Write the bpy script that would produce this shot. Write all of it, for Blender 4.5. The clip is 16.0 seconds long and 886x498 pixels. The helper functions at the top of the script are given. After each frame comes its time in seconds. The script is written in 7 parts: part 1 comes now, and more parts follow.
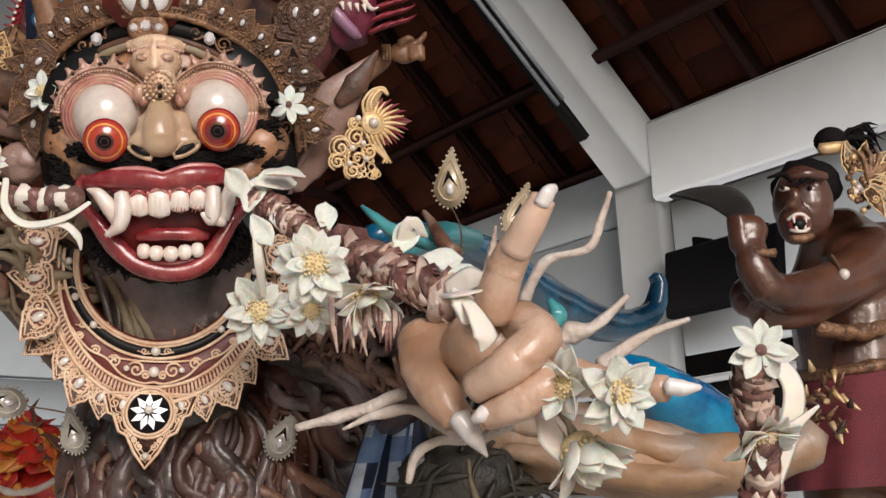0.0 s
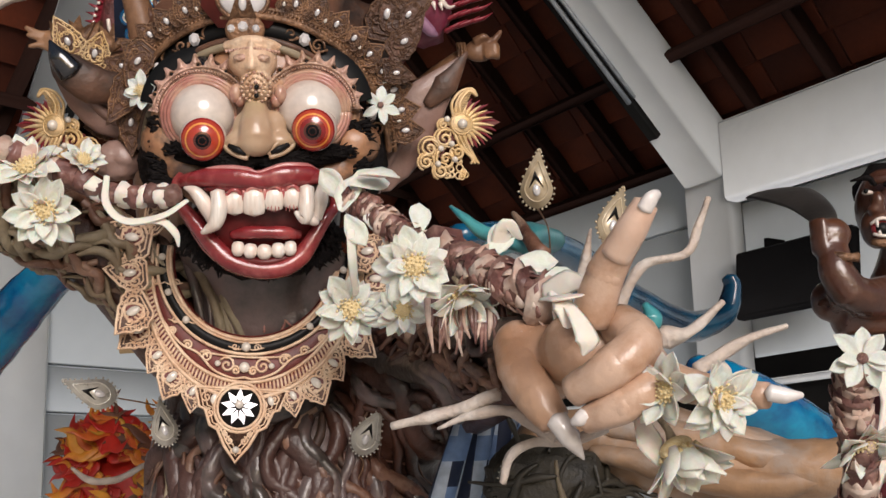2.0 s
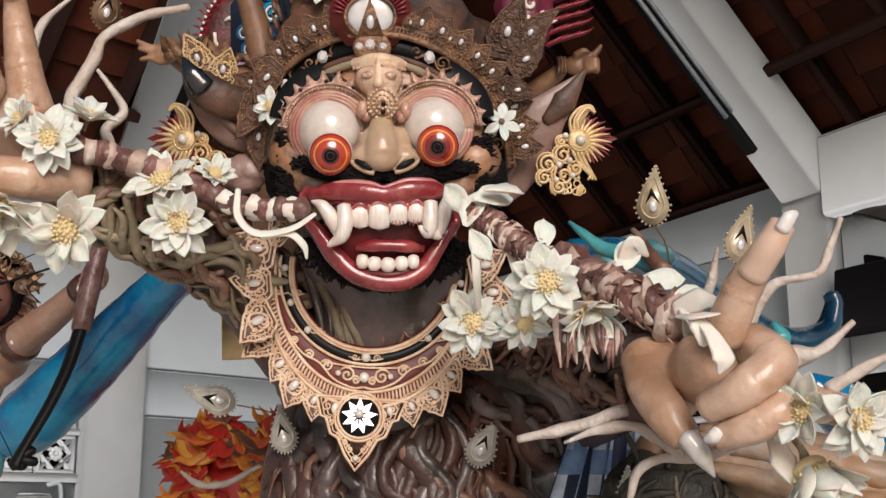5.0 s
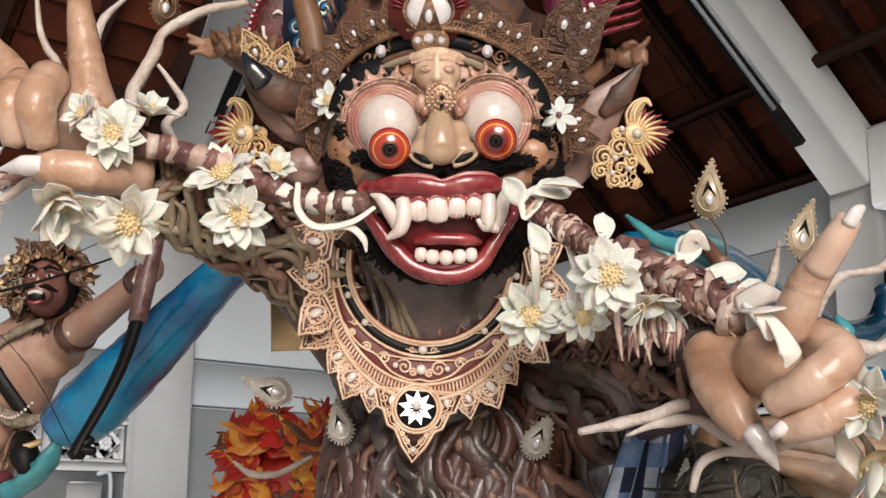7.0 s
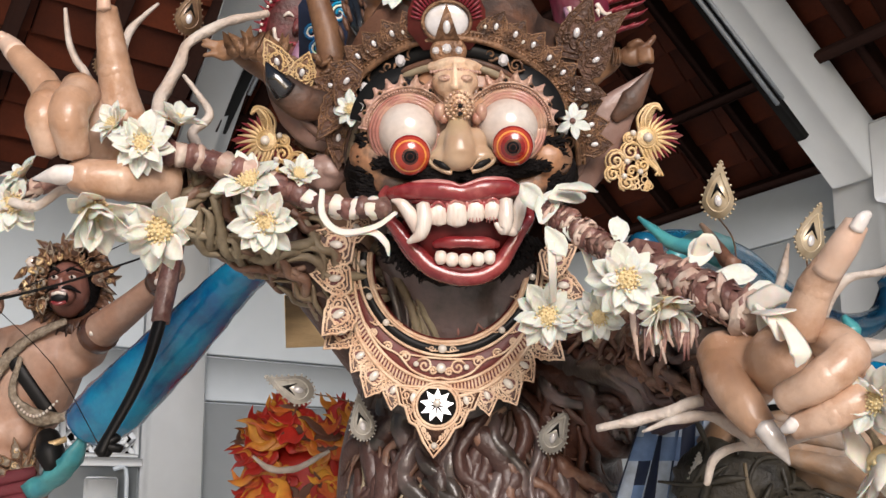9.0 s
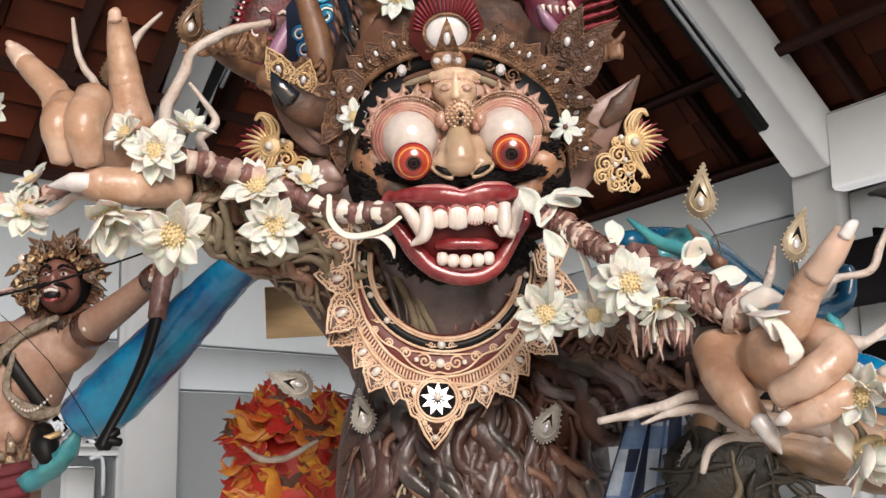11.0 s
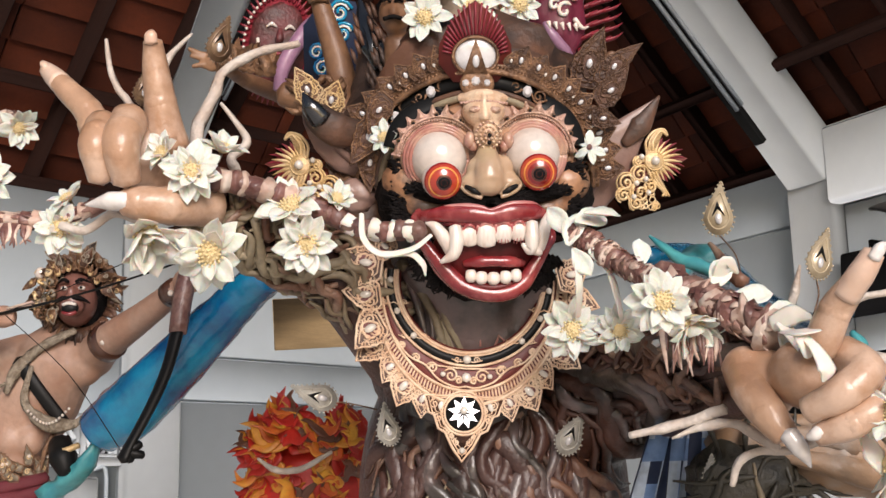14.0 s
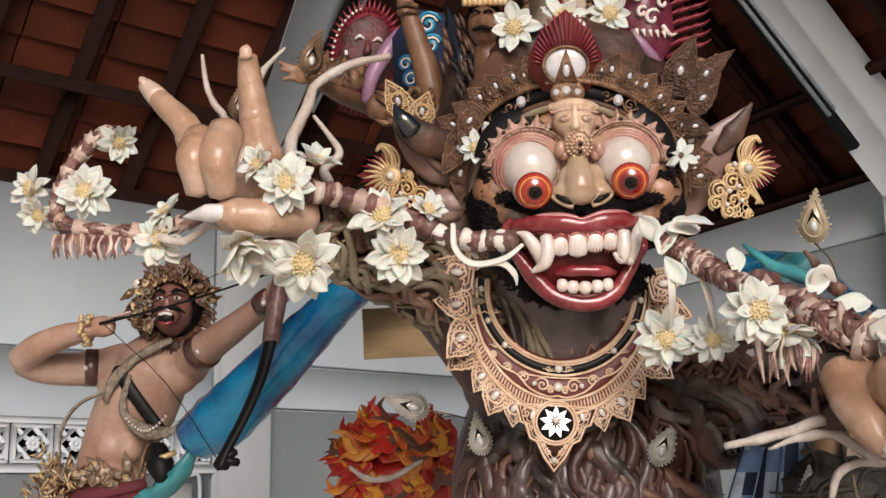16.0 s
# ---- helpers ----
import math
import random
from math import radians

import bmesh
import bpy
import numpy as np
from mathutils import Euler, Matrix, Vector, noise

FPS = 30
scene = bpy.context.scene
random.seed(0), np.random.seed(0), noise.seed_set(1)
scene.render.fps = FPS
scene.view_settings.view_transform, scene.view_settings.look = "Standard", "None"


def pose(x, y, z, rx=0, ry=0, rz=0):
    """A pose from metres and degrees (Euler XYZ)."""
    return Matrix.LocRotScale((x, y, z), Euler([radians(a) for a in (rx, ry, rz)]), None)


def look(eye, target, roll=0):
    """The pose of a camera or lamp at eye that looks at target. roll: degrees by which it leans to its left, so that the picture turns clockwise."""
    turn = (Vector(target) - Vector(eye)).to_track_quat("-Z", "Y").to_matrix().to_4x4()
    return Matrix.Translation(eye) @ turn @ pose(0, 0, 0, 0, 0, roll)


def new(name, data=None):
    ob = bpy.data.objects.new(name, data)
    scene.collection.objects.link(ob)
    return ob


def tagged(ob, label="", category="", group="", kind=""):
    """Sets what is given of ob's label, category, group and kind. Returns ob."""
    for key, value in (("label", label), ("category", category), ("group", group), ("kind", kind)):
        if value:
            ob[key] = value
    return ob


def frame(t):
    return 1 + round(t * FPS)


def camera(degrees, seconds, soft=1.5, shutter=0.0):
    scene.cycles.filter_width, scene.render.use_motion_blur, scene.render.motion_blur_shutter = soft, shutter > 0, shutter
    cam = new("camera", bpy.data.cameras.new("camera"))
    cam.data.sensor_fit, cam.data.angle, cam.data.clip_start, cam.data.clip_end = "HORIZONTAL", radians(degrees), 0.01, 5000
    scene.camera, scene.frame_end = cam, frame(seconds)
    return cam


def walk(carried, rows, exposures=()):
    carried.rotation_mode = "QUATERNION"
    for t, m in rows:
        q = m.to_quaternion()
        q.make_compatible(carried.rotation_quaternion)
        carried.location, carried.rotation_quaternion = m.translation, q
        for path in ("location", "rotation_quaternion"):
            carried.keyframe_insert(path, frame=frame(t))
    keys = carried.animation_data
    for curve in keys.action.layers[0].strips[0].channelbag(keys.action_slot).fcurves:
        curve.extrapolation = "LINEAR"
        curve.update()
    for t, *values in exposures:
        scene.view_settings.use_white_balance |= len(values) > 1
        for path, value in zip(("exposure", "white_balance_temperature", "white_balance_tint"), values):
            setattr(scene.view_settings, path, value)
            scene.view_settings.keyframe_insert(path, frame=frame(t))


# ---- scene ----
PATH = [
    (0, pose(0.2538, -2.7447, 1.5767, 102.400, 3.113, -7.358)),
    (0.5, pose(0.2366, -2.7457, 1.5780, 102.340, 2.804, -6.978)),
    (1, pose(0.2160, -2.7482, 1.5842, 102.263, 2.491, -6.353)),
    (1.5, pose(0.1951, -2.7555, 1.5875, 102.251, 2.174, -5.736)),
    (2, pose(0.1669, -2.7584, 1.5911, 102.239, 1.805, -5.010)),
    (2.5, pose(0.1467, -2.7615, 1.5935, 102.320, 1.513, -4.347)),
    (3, pose(0.1249, -2.7687, 1.5969, 102.493, 1.155, -3.759)),
    (3.5, pose(0.1027, -2.7753, 1.5979, 102.573, 0.910, -3.192)),
    (4, pose(0.0790, -2.7897, 1.5978, 102.617, 0.697, -2.680)),
    (4.5, pose(0.0625, -2.7948, 1.5959, 102.756, 0.511, -2.244)),
    (7, pose(-0.0017, -2.8108, 1.5974, 102.346, -0.098, -0.045)),
    (7.5, pose(-0.0236, -2.8235, 1.5997, 102.096, -0.071, -0.034)),
    (8, pose(-0.0354, -2.8415, 1.6000, 102.000, 0.000, -0.000)),
    (8.5, pose(-0.0409, -2.8725, 1.6016, 102.136, 0.084, 0.142)),
    (9, pose(-0.0474, -2.9197, 1.6062, 101.896, 0.355, 0.110)),
    (11.5, pose(-0.2252, -3.0932, 1.6402, 100.804, 1.280, -2.709)),
    (12, pose(-0.2567, -3.1073, 1.6457, 100.737, 1.243, -2.990)),
    (12.5, pose(-0.2871, -3.1224, 1.6472, 100.775, 1.231, -3.066)),
    (13, pose(-0.3022, -3.1340, 1.6484, 100.940, 1.310, -3.272)),
    (13.5, pose(-0.3130, -3.1419, 1.6507, 101.122, 1.375, -3.460)),
    (14, pose(-0.3214, -3.1458, 1.6505, 101.235, 1.397, -3.114)),
    (14.5, pose(-0.3326, -3.1512, 1.6502, 101.441, 1.126, -2.207)),
    (15, pose(-0.3355, -3.1492, 1.6487, 101.664, 1.001, -1.004)),
    (15.5, pose(-0.3405, -3.1545, 1.6507, 101.732, 0.958, -0.011)),
    (16, pose(-0.3412, -3.1587, 1.6504, 101.737, 0.904, 0.854)),
]
cam = camera(40.28, 16.0)
walk(cam, PATH, [(0, -0.29), (3, -0.29), (4.5, -0.27), (8, -0.03), (12, 0.0), (14, 0.06), (16, -0.22)])

# ---- light ----
world = bpy.data.worlds.new("world")
scene.world = world
world.use_nodes = True
wn = world.node_tree
sky = wn.nodes.new("ShaderNodeTexSky")
sky.sky_type, sky.sun_disc = "NISHITA", False
sky.sun_elevation, sky.sun_rotation = radians(20.6), radians(170.8)
sky.air_density, sky.dust_density = 1.0, 2.0
wn.nodes["Background"].inputs["Strength"].default_value = 0.08
wn.links.new(sky.outputs[0], wn.nodes["Background"].inputs["Color"])
sun = new("sun", bpy.data.lights.new("sun", "SUN"))
sun.data.energy, sun.data.angle, sun.data.color = 3.5, radians(30), (1.0, 0.915, 0.908)
sun.matrix_world = look((0.65, -4, 1.52), (0, 0, 0))


# ---- materials ----
def mat(name, col, rough=0.5, metal=0.0, col2=None, scale=6.0, bump=0.15, bscale=45.0, coat=0.0, rand=0.0, stretch=(1, 1, 1), soft=0.0, spec=0.5, blot=None, bs=4.0, bamt=0.7, grain=0.35):
    m = bpy.data.materials.new(name)
    m.use_nodes = True
    nt = m.node_tree
    N, L = nt.nodes, nt.links
    b = N["Principled BSDF"]
    b.inputs["Roughness"].default_value, b.inputs["Metallic"].default_value = rough, metal
    b.inputs["Coat Weight"].default_value = coat
    b.inputs["Coat Roughness"].default_value = 0.15
    b.inputs["Specular IOR Level"].default_value = spec
    if soft:
        b.inputs["Subsurface Weight"].default_value, b.inputs["Subsurface Scale"].default_value = soft, 0.015
    tc, mp = N.new("ShaderNodeTexCoord"), N.new("ShaderNodeMapping")
    mp.inputs["Scale"].default_value = stretch
    L.new(tc.outputs["Object"], mp.inputs["Vector"])
    big, fine = N.new("ShaderNodeTexNoise"), N.new("ShaderNodeTexNoise")
    big.inputs["Scale"].default_value, fine.inputs["Scale"].default_value = scale, bscale
    big.inputs["Detail"].default_value, fine.inputs["Detail"].default_value = 5, 4
    for k in (big, fine):
        L.new(mp.outputs[0], k.inputs["Vector"])
    ramp = N.new("ShaderNodeValToRGB")
    ramp.color_ramp.elements[0].position, ramp.color_ramp.elements[1].position = 0.33, 0.68
    c2 = col2 or tuple(c * 0.72 for c in col)
    ramp.color_ramp.elements[0].color, ramp.color_ramp.elements[1].color = (*c2, 1), (*col, 1)
    L.new(big.outputs["Fac"], ramp.inputs["Fac"])
    mix = N.new("ShaderNodeMix")
    mix.data_type, mix.blend_type = "RGBA", "MULTIPLY"
    mix.inputs["Factor"].default_value = grain
    L.new(ramp.outputs["Color"], mix.inputs["A"])
    L.new(fine.outputs["Fac"], mix.inputs["B"])
    last = mix.outputs["Result"]
    if blot:
        # patches of a third colour with soft, broken edges
        pn, pr, pm = N.new("ShaderNodeTexNoise"), N.new("ShaderNodeValToRGB"), N.new("ShaderNodeMix")
        pn.inputs["Scale"].default_value, pn.inputs["Detail"].default_value, pn.inputs["Roughness"].default_value = bs, 7, 0.62
        pr.color_ramp.elements[0].position, pr.color_ramp.elements[1].position = 0.46, 0.60
        pr.color_ramp.elements[1].color = (bamt, bamt, bamt, 1)
        pm.data_type = "RGBA"
        L.new(mp.outputs[0], pn.inputs["Vector"])
        L.new(pn.outputs["Fac"], pr.inputs["Fac"])
        L.new(pr.outputs["Color"], pm.inputs["Factor"])
        L.new(last, pm.inputs["A"])
        pm.inputs["B"].default_value = (*blot, 1)
        last = pm.outputs["Result"]
    if rand:
        info, hsv, rng = N.new("ShaderNodeObjectInfo"), N.new("ShaderNodeHueSaturation"), N.new("ShaderNodeMapRange")
        rng.inputs["To Min"].default_value, rng.inputs["To Max"].default_value = 1 - rand, 1 + rand * 0.5
        L.new(info.outputs["Random"], rng.inputs["Value"])
        L.new(rng.outputs["Result"], hsv.inputs["Value"])
        L.new(last, hsv.inputs["Color"])
        last = hsv.outputs["Color"]
    L.new(last, b.inputs["Base Color"])
    rr = N.new("ShaderNodeMapRange")
    rr.inputs["To Min"].default_value, rr.inputs["To Max"].default_value = max(rough - 0.1, 0.03), min(rough + 0.12, 1)
    L.new(big.outputs["Fac"], rr.inputs["Value"])
    L.new(rr.outputs["Result"], b.inputs["Roughness"])
    if bump:
        bp = N.new("ShaderNodeBump")
        bp.inputs["Strength"].default_value, bp.inputs["Distance"].default_value = bump, 0.01
        L.new(fine.outputs["Fac"], bp.inputs["Height"])
        L.new(bp.outputs[0], b.inputs["Normal"])
    return m


WALL = mat("wall_paint", (0.455, 0.515, 0.555), 0.6, scale=1.5, bump=0.05, bscale=9, grain=0.08, col2=(0.415, 0.475, 0.52))
TRIM = mat("trim_paint", (0.62, 0.67, 0.70), 0.5, scale=2, bump=0.05, bscale=9, grain=0.08, col2=(0.56, 0.61, 0.645))
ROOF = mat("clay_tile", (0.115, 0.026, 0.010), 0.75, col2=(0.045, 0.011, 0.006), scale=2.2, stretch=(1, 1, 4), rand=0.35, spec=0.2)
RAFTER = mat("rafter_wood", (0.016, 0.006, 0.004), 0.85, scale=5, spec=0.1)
FLOOR = mat("concrete", (0.55, 0.53, 0.50), 0.7, scale=1.2)
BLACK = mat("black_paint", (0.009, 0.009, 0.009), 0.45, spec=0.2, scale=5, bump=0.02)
SCREEN = mat("screen_black", (0.006, 0.006, 0.007), 0.7, scale=5, bump=0, spec=0.1)
CHROME = mat("lamp_metal", (0.55, 0.6, 0.65), 0.3, 0.8, bump=0.0)
SKIN = mat("tan_paint", (0.57, 0.36, 0.235), 0.36, col2=(0.43, 0.235, 0.135), scale=6, bump=0.45, bscale=26, coat=0.3, blot=(0.68, 0.51, 0.40), bs=5, bamt=0.55)
PALE = mat("pale_paint", (0.80, 0.62, 0.50), 0.35, col2=(0.66, 0.42, 0.30), scale=8, bump=0.2, bscale=30, coat=0.3, blot=(0.62, 0.40, 0.28), bs=9, bamt=0.5)
NAIL = mat("nail_paint", (0.92, 0.90, 0.88), 0.22, col2=(0.84, 0.78, 0.73), scale=14, bump=0.05, coat=0.7)
PINK = mat("pink_paint", (0.54, 0.26, 0.21), 0.34, col2=(0.36, 0.13, 0.10), scale=16, bump=0.25, bscale=55, coat=0.4, blot=(0.50, 0.36, 0.24), bs=14, bamt=0.6)
EAR = mat("ear_paint", (0.36, 0.24, 0.20), 0.5, col2=(0.17, 0.095, 0.075), scale=5, bump=0.35, bscale=40, coat=0.3, blot=(0.20, 0.11, 0.085), bs=4, bamt=0.7)
FACE = mat("face_paint", (0.54, 0.29, 0.15), 0.45, col2=(0.24, 0.09, 0.04), scale=12, bump=0.35, coat=0.3, blot=(0.045, 0.028, 0.022), bs=9, bamt=0.85)
NOSE = mat("nose_paint", (0.54, 0.39, 0.26), 0.34, col2=(0.44, 0.27, 0.16), scale=9, bump=0.18, bscale=30, coat=0.35, blot=(0.40, 0.31, 0.18), bs=7, bamt=0.7)
HAIR = mat("black_hair", (0.010, 0.008, 0.008), 0.7, spec=0.12, scale=20, bump=0.8, bscale=120)
FUR = mat("brown_fur", (0.075, 0.043, 0.030), 0.5, col2=(0.028, 0.017, 0.013), scale=6, bump=0.3, bscale=60, blot=(0.17, 0.075, 0.04), bs=4, bamt=0.6)
LIP = mat("red_lip_paint", (0.32, 0.032, 0.037), 0.24, col2=(0.15, 0.010, 0.014), scale=9, bump=0.3, bscale=28, coat=0.6, blot=(0.42, 0.11, 0.10), bs=8, bamt=0.55)
LIP_L = mat("pale_lip_edge", (0.58, 0.27, 0.25), 0.3, col2=(0.42, 0.12, 0.12), scale=12, bump=0.3, bscale=40, coat=0.5)
LACQUER = mat("black_lacquer", (0.012, 0.013, 0.016), 0.12, scale=5, bump=0.25, bscale=14, coat=1.0)
GUM = mat("gum_paint", (0.50, 0.10, 0.10), 0.3, scale=14, bump=0.3, coat=0.5, blot=(0.62, 0.30, 0.26), bs=18)
MAW = mat("mouth_inside", (0.15, 0.010, 0.010), 0.45, scale=10, coat=0.1, spec=0.25, col2=(0.07, 0.004, 0.004))
TOOTH = mat("ivory_tooth", (0.88, 0.84, 0.77), 0.3, col2=(0.80, 0.68, 0.58), scale=30, bump=0.15, coat=0.4, stretch=(3, 1, 0.5), blot=(0.66, 0.44, 0.36), bs=16, bamt=0.35)
EYE = mat("eye_white", (0.76, 0.70, 0.63), 0.2, col2=(0.68, 0.56, 0.49), scale=6, bump=0.0, coat=1.0)
IRIS_R = mat("iris_red", (0.30, 0.012, 0.012), 0.2, scale=20, bump=0, coat=1.0)
IRIS_O = mat("iris_orange", (0.56, 0.075, 0.025), 0.2, col2=(0.42, 0.030, 0.018), scale=9, bump=0, coat=1.0)
IRIS_Y = mat("iris_amber", (0.90, 0.42, 0.10), 0.2, col2=(0.80, 0.28, 0.05), scale=20, bump=0, coat=1.0)
BROW = mat("brow_gilding", (0.60, 0.42, 0.30), 0.38, 0.15, col2=(0.36, 0.19, 0.12), scale=40, bump=1.0, bscale=70, coat=0.3, blot=(0.66, 0.40, 0.33), bs=10)
IRIS_D = mat("iris_dark", (0.10, 0.018, 0.010), 0.2, scale=30, bump=0, coat=1.0)
GOLD = mat("cut_leather_gold", (0.86, 0.66, 0.47), 0.42, 0.15, col2=(0.68, 0.43, 0.27), scale=25, bump=0.3, bscale=160)
GOLDY = mat("yellow_gold", (0.82, 0.62, 0.37), 0.4, 0.35, col2=(0.66, 0.44, 0.19), scale=25, bump=0.3, bscale=160)
BRONZE = mat("brown_gold", (0.34, 0.185, 0.098), 0.38, 0.3, col2=(0.085, 0.042, 0.022), scale=26, bump=0.6, bscale=110)
BRONZE_D = mat("dark_brown_gold", (0.17, 0.088, 0.046), 0.4, 0.3, col2=(0.06, 0.030, 0.017), scale=26, bump=0.6, bscale=110)
CROWN_D = mat("dark_crown_leather", (0.13, 0.060, 0.036), 0.45, 0.1, col2=(0.05, 0.024, 0.016), scale=20, bump=0.5, bscale=110)
MAROON = mat("maroon_leather", (0.16, 0.022, 0.016), 0.5, scale=15)
PEARL = mat("pearl_bead", (0.85, 0.78, 0.68), 0.2, scale=20, bump=0, coat=0.8)
CRYSTAL = mat("crystal", (0.86, 0.84, 0.84), 0.10, 0.15, scale=30, bump=0, coat=1.0)
PETAL = mat("white_petal", (0.82, 0.775, 0.70), 0.6, col2=(0.75, 0.69, 0.60), scale=9, bump=0.3, bscale=40, rand=0.08, soft=0.3, grain=0.12)
STAMEN = mat("yellow_stamen", (0.90, 0.78, 0.48), 0.6, col2=(0.80, 0.60, 0.28), scale=60, bump=0.3, bscale=250)
STALK_W = mat("pale_stalk", (0.78, 0.67, 0.57), 0.5, col2=(0.56, 0.36, 0.28), scale=22, bump=0.5, bscale=50, rand=0.25, blot=(0.46, 0.28, 0.21), bs=16, bamt=0.35)
STALK_M = mat("maroon_stalk", (0.24, 0.11, 0.09), 0.45, col2=(0.12, 0.045, 0.04), scale=22, bump=0.6, bscale=50, rand=0.35, coat=0.2, blot=(0.42, 0.27, 0.21), bs=16, bamt=0.45)
ROOT = mat("brown_root", (0.24, 0.118, 0.072), 0.45, col2=(0.09, 0.038, 0.026), scale=9, bump=0.5, bscale=60, coat=0.1, blot=(0.34, 0.25, 0.18), bs=5, bamt=0.5)
ROOT_D = mat("dark_root", (0.125, 0.041, 0.021), 0.42, col2=(0.020, 0.010, 0.007), scale=6, bump=0.5, bscale=50, coat=0.12, blot=(0.060, 0.032, 0.028), bs=3, bamt=0.8)
ROOT_G = mat("olive_root", (0.38, 0.32, 0.21), 0.5, col2=(0.18, 0.13, 0.08), scale=8, bump=0.5, bscale=60)
NECK = mat("dark_wet_skin", (0.15, 0.118, 0.108), 0.34, col2=(0.026, 0.021, 0.016), scale=6, bump=0.6, bscale=30, coat=0.35, blot=(0.17, 0.105, 0.10), bs=6, bamt=0.5)
TWIG = mat("bleached_twig", (0.74, 0.68, 0.61), 0.6, col2=(0.54, 0.45, 0.38), scale=14, bump=0.6, bscale=80, blot=(0.42, 0.31, 0.24), bs=10, bamt=0.5)
BLUE = mat("blue_paint", (0.003, 0.17, 0.42), 0.16, col2=(0.002, 0.050, 0.17), scale=3.5, bump=0.7, bscale=11, coat=0.8, spec=0.4, blot=(0.006, 0.32, 0.52), bs=2.4, bamt=0.6)
BLUE_D = mat("deep_blue_paint", (0.004, 0.15, 0.29), 0.22, col2=(0.006, 0.035, 0.08), scale=4, bump=0.15, bscale=60, coat=0.5)
TANGLE = mat("dark_moss_root", (0.058, 0.050, 0.034), 0.5, col2=(0.020, 0.018, 0.013), scale=9, bump=0.6, bscale=50)
TOOLED = mat("tan_tooling", (0.40, 0.34, 0.26), 0.5, 0.1, col2=(0.20, 0.15, 0.10), scale=40, bump=1.0, bscale=80)
TEAL = mat("teal_paint", (0.10, 0.42, 0.42), 0.3, col2=(0.03, 0.22, 0.28), scale=6, bump=0.2, coat=0.4)
REDSKIN = mat("red_brown_paint", (0.31, 0.14, 0.105), 0.45, col2=(0.19, 0.075, 0.055), scale=9, bump=0.2, coat=0.3, blot=(0.12, 0.05, 0.04), bs=9, bamt=0.7)
BROWNSKIN = mat("dark_brown_paint", (0.15, 0.060, 0.030), 0.3, col2=(0.050, 0.019, 0.012), scale=5, bump=0.3, coat=0.5, blot=(0.085, 0.040, 0.030), bs=4, bamt=0.6)
WARM = mat("archer_paint", (0.56, 0.40, 0.31), 0.5, col2=(0.44, 0.25, 0.17), scale=4, bump=0.25, coat=0.06, blot=(0.36, 0.19, 0.12), bs=5, bamt=0.6)
REDCLOTH = mat("maroon_cloth", (0.17, 0.022, 0.032), 0.7, scale=10, bump=0.5, bscale=200)
FLAME_R = mat("flame_red", (0.62, 0.030, 0.018), 0.4, scale=8, rand=0.25)
FLAME_Y = mat("flame_yellow", (0.90, 0.46, 0.05), 0.4, col2=(0.66, 0.16, 0.02), scale=9, rand=0.2)
FLAME_O = mat("flame_orange", (0.78, 0.20, 0.03), 0.4, col2=(0.58, 0.07, 0.02), scale=9, rand=0.2)
FLAME_B = mat("flame_brown", (0.24, 0.10, 0.06), 0.5, scale=9, rand=0.3)
PIN = mat("resin_pin", (0.55, 0.46, 0.32), 0.3, 0.2, col2=(0.42, 0.33, 0.2), scale=30, bump=0.1, coat=0.5)
PIN_G = mat("grey_resin_pin", (0.58, 0.55, 0.48), 0.3, 0.2, scale=30, bump=0.1, coat=0.5)
PLY = mat("plywood", (0.56, 0.39, 0.20), 0.7, scale=4, stretch=(1, 1, 8))
CLOTH_N = mat("navy_cloth", (0.012, 0.022, 0.06), 0.7, scale=30)
CLOTH_L = mat("light_blue_cloth", (0.62, 0.72, 0.85), 0.7, scale=30)
CLOTH_M = mat("mid_blue_cloth", (0.21, 0.33, 0.57), 0.7, scale=30)
SASH = mat("tan_cloth", (0.50, 0.29, 0.15), 0.5, col2=(0.22, 0.15, 0.10), scale=5, bump=1.0, bscale=16, coat=0.1, blot=(0.30, 0.27, 0.24), bs=4, bamt=0.8)
MASKRED = mat("mask_red", (0.26, 0.02, 0.035), 0.45, scale=12)
MASKFACE = mat("mask_dark_face", (0.085, 0.022, 0.020), 0.5, scale=9, bump=0.5, bscale=60, blot=(0.16, 0.03, 0.035), bs=9, bamt=0.6)
DANCER = mat("dancer_paint", (0.32, 0.17, 0.085), 0.5, col2=(0.17, 0.080, 0.040), scale=6, bump=0.3, coat=0.08, blot=(0.10, 0.045, 0.025), bs=5, bamt=0.5)
PIN_B = mat("brown_resin_pin", (0.26, 0.17, 0.095), 0.4, 0.2, col2=(0.16, 0.09, 0.05), scale=30, bump=0.2, coat=0.3)
MAGENTA = mat("mask_magenta", (0.17, 0.018, 0.045), 0.45, scale=12, coat=0.3)
BEIGE = mat("beige_panel", (0.66, 0.52, 0.40), 0.6, scale=10)
LILAC = mat("lilac_paint", (0.36, 0.19, 0.30), 0.4, scale=8, coat=0.3)


# ---- building tools ----
from mathutils.bvhtree import BVHTree


class Geo:
    def __init__(self):
        self.v, self.f, self.m = [], [], []

    def add(self, vs, fs, m=0):
        o = len(self.v)
        self.v += [tuple(p) for p in vs]
        self.f += [tuple(i + o for i in q) for q in fs]
        self.m += [m] * len(fs)

    def join(self, g, m=None):
        o = len(self.v)
        self.v += g.v
        self.f += [tuple(i + o for i in q) for q in g.f]
        self.m += g.m if m is None else [m] * len(g.f)

    def moved(self, mx):
        g = Geo()
        g.v, g.f, g.m = [tuple(mx @ Vector(p)) for p in self.v], list(self.f), list(self.m)
        return g


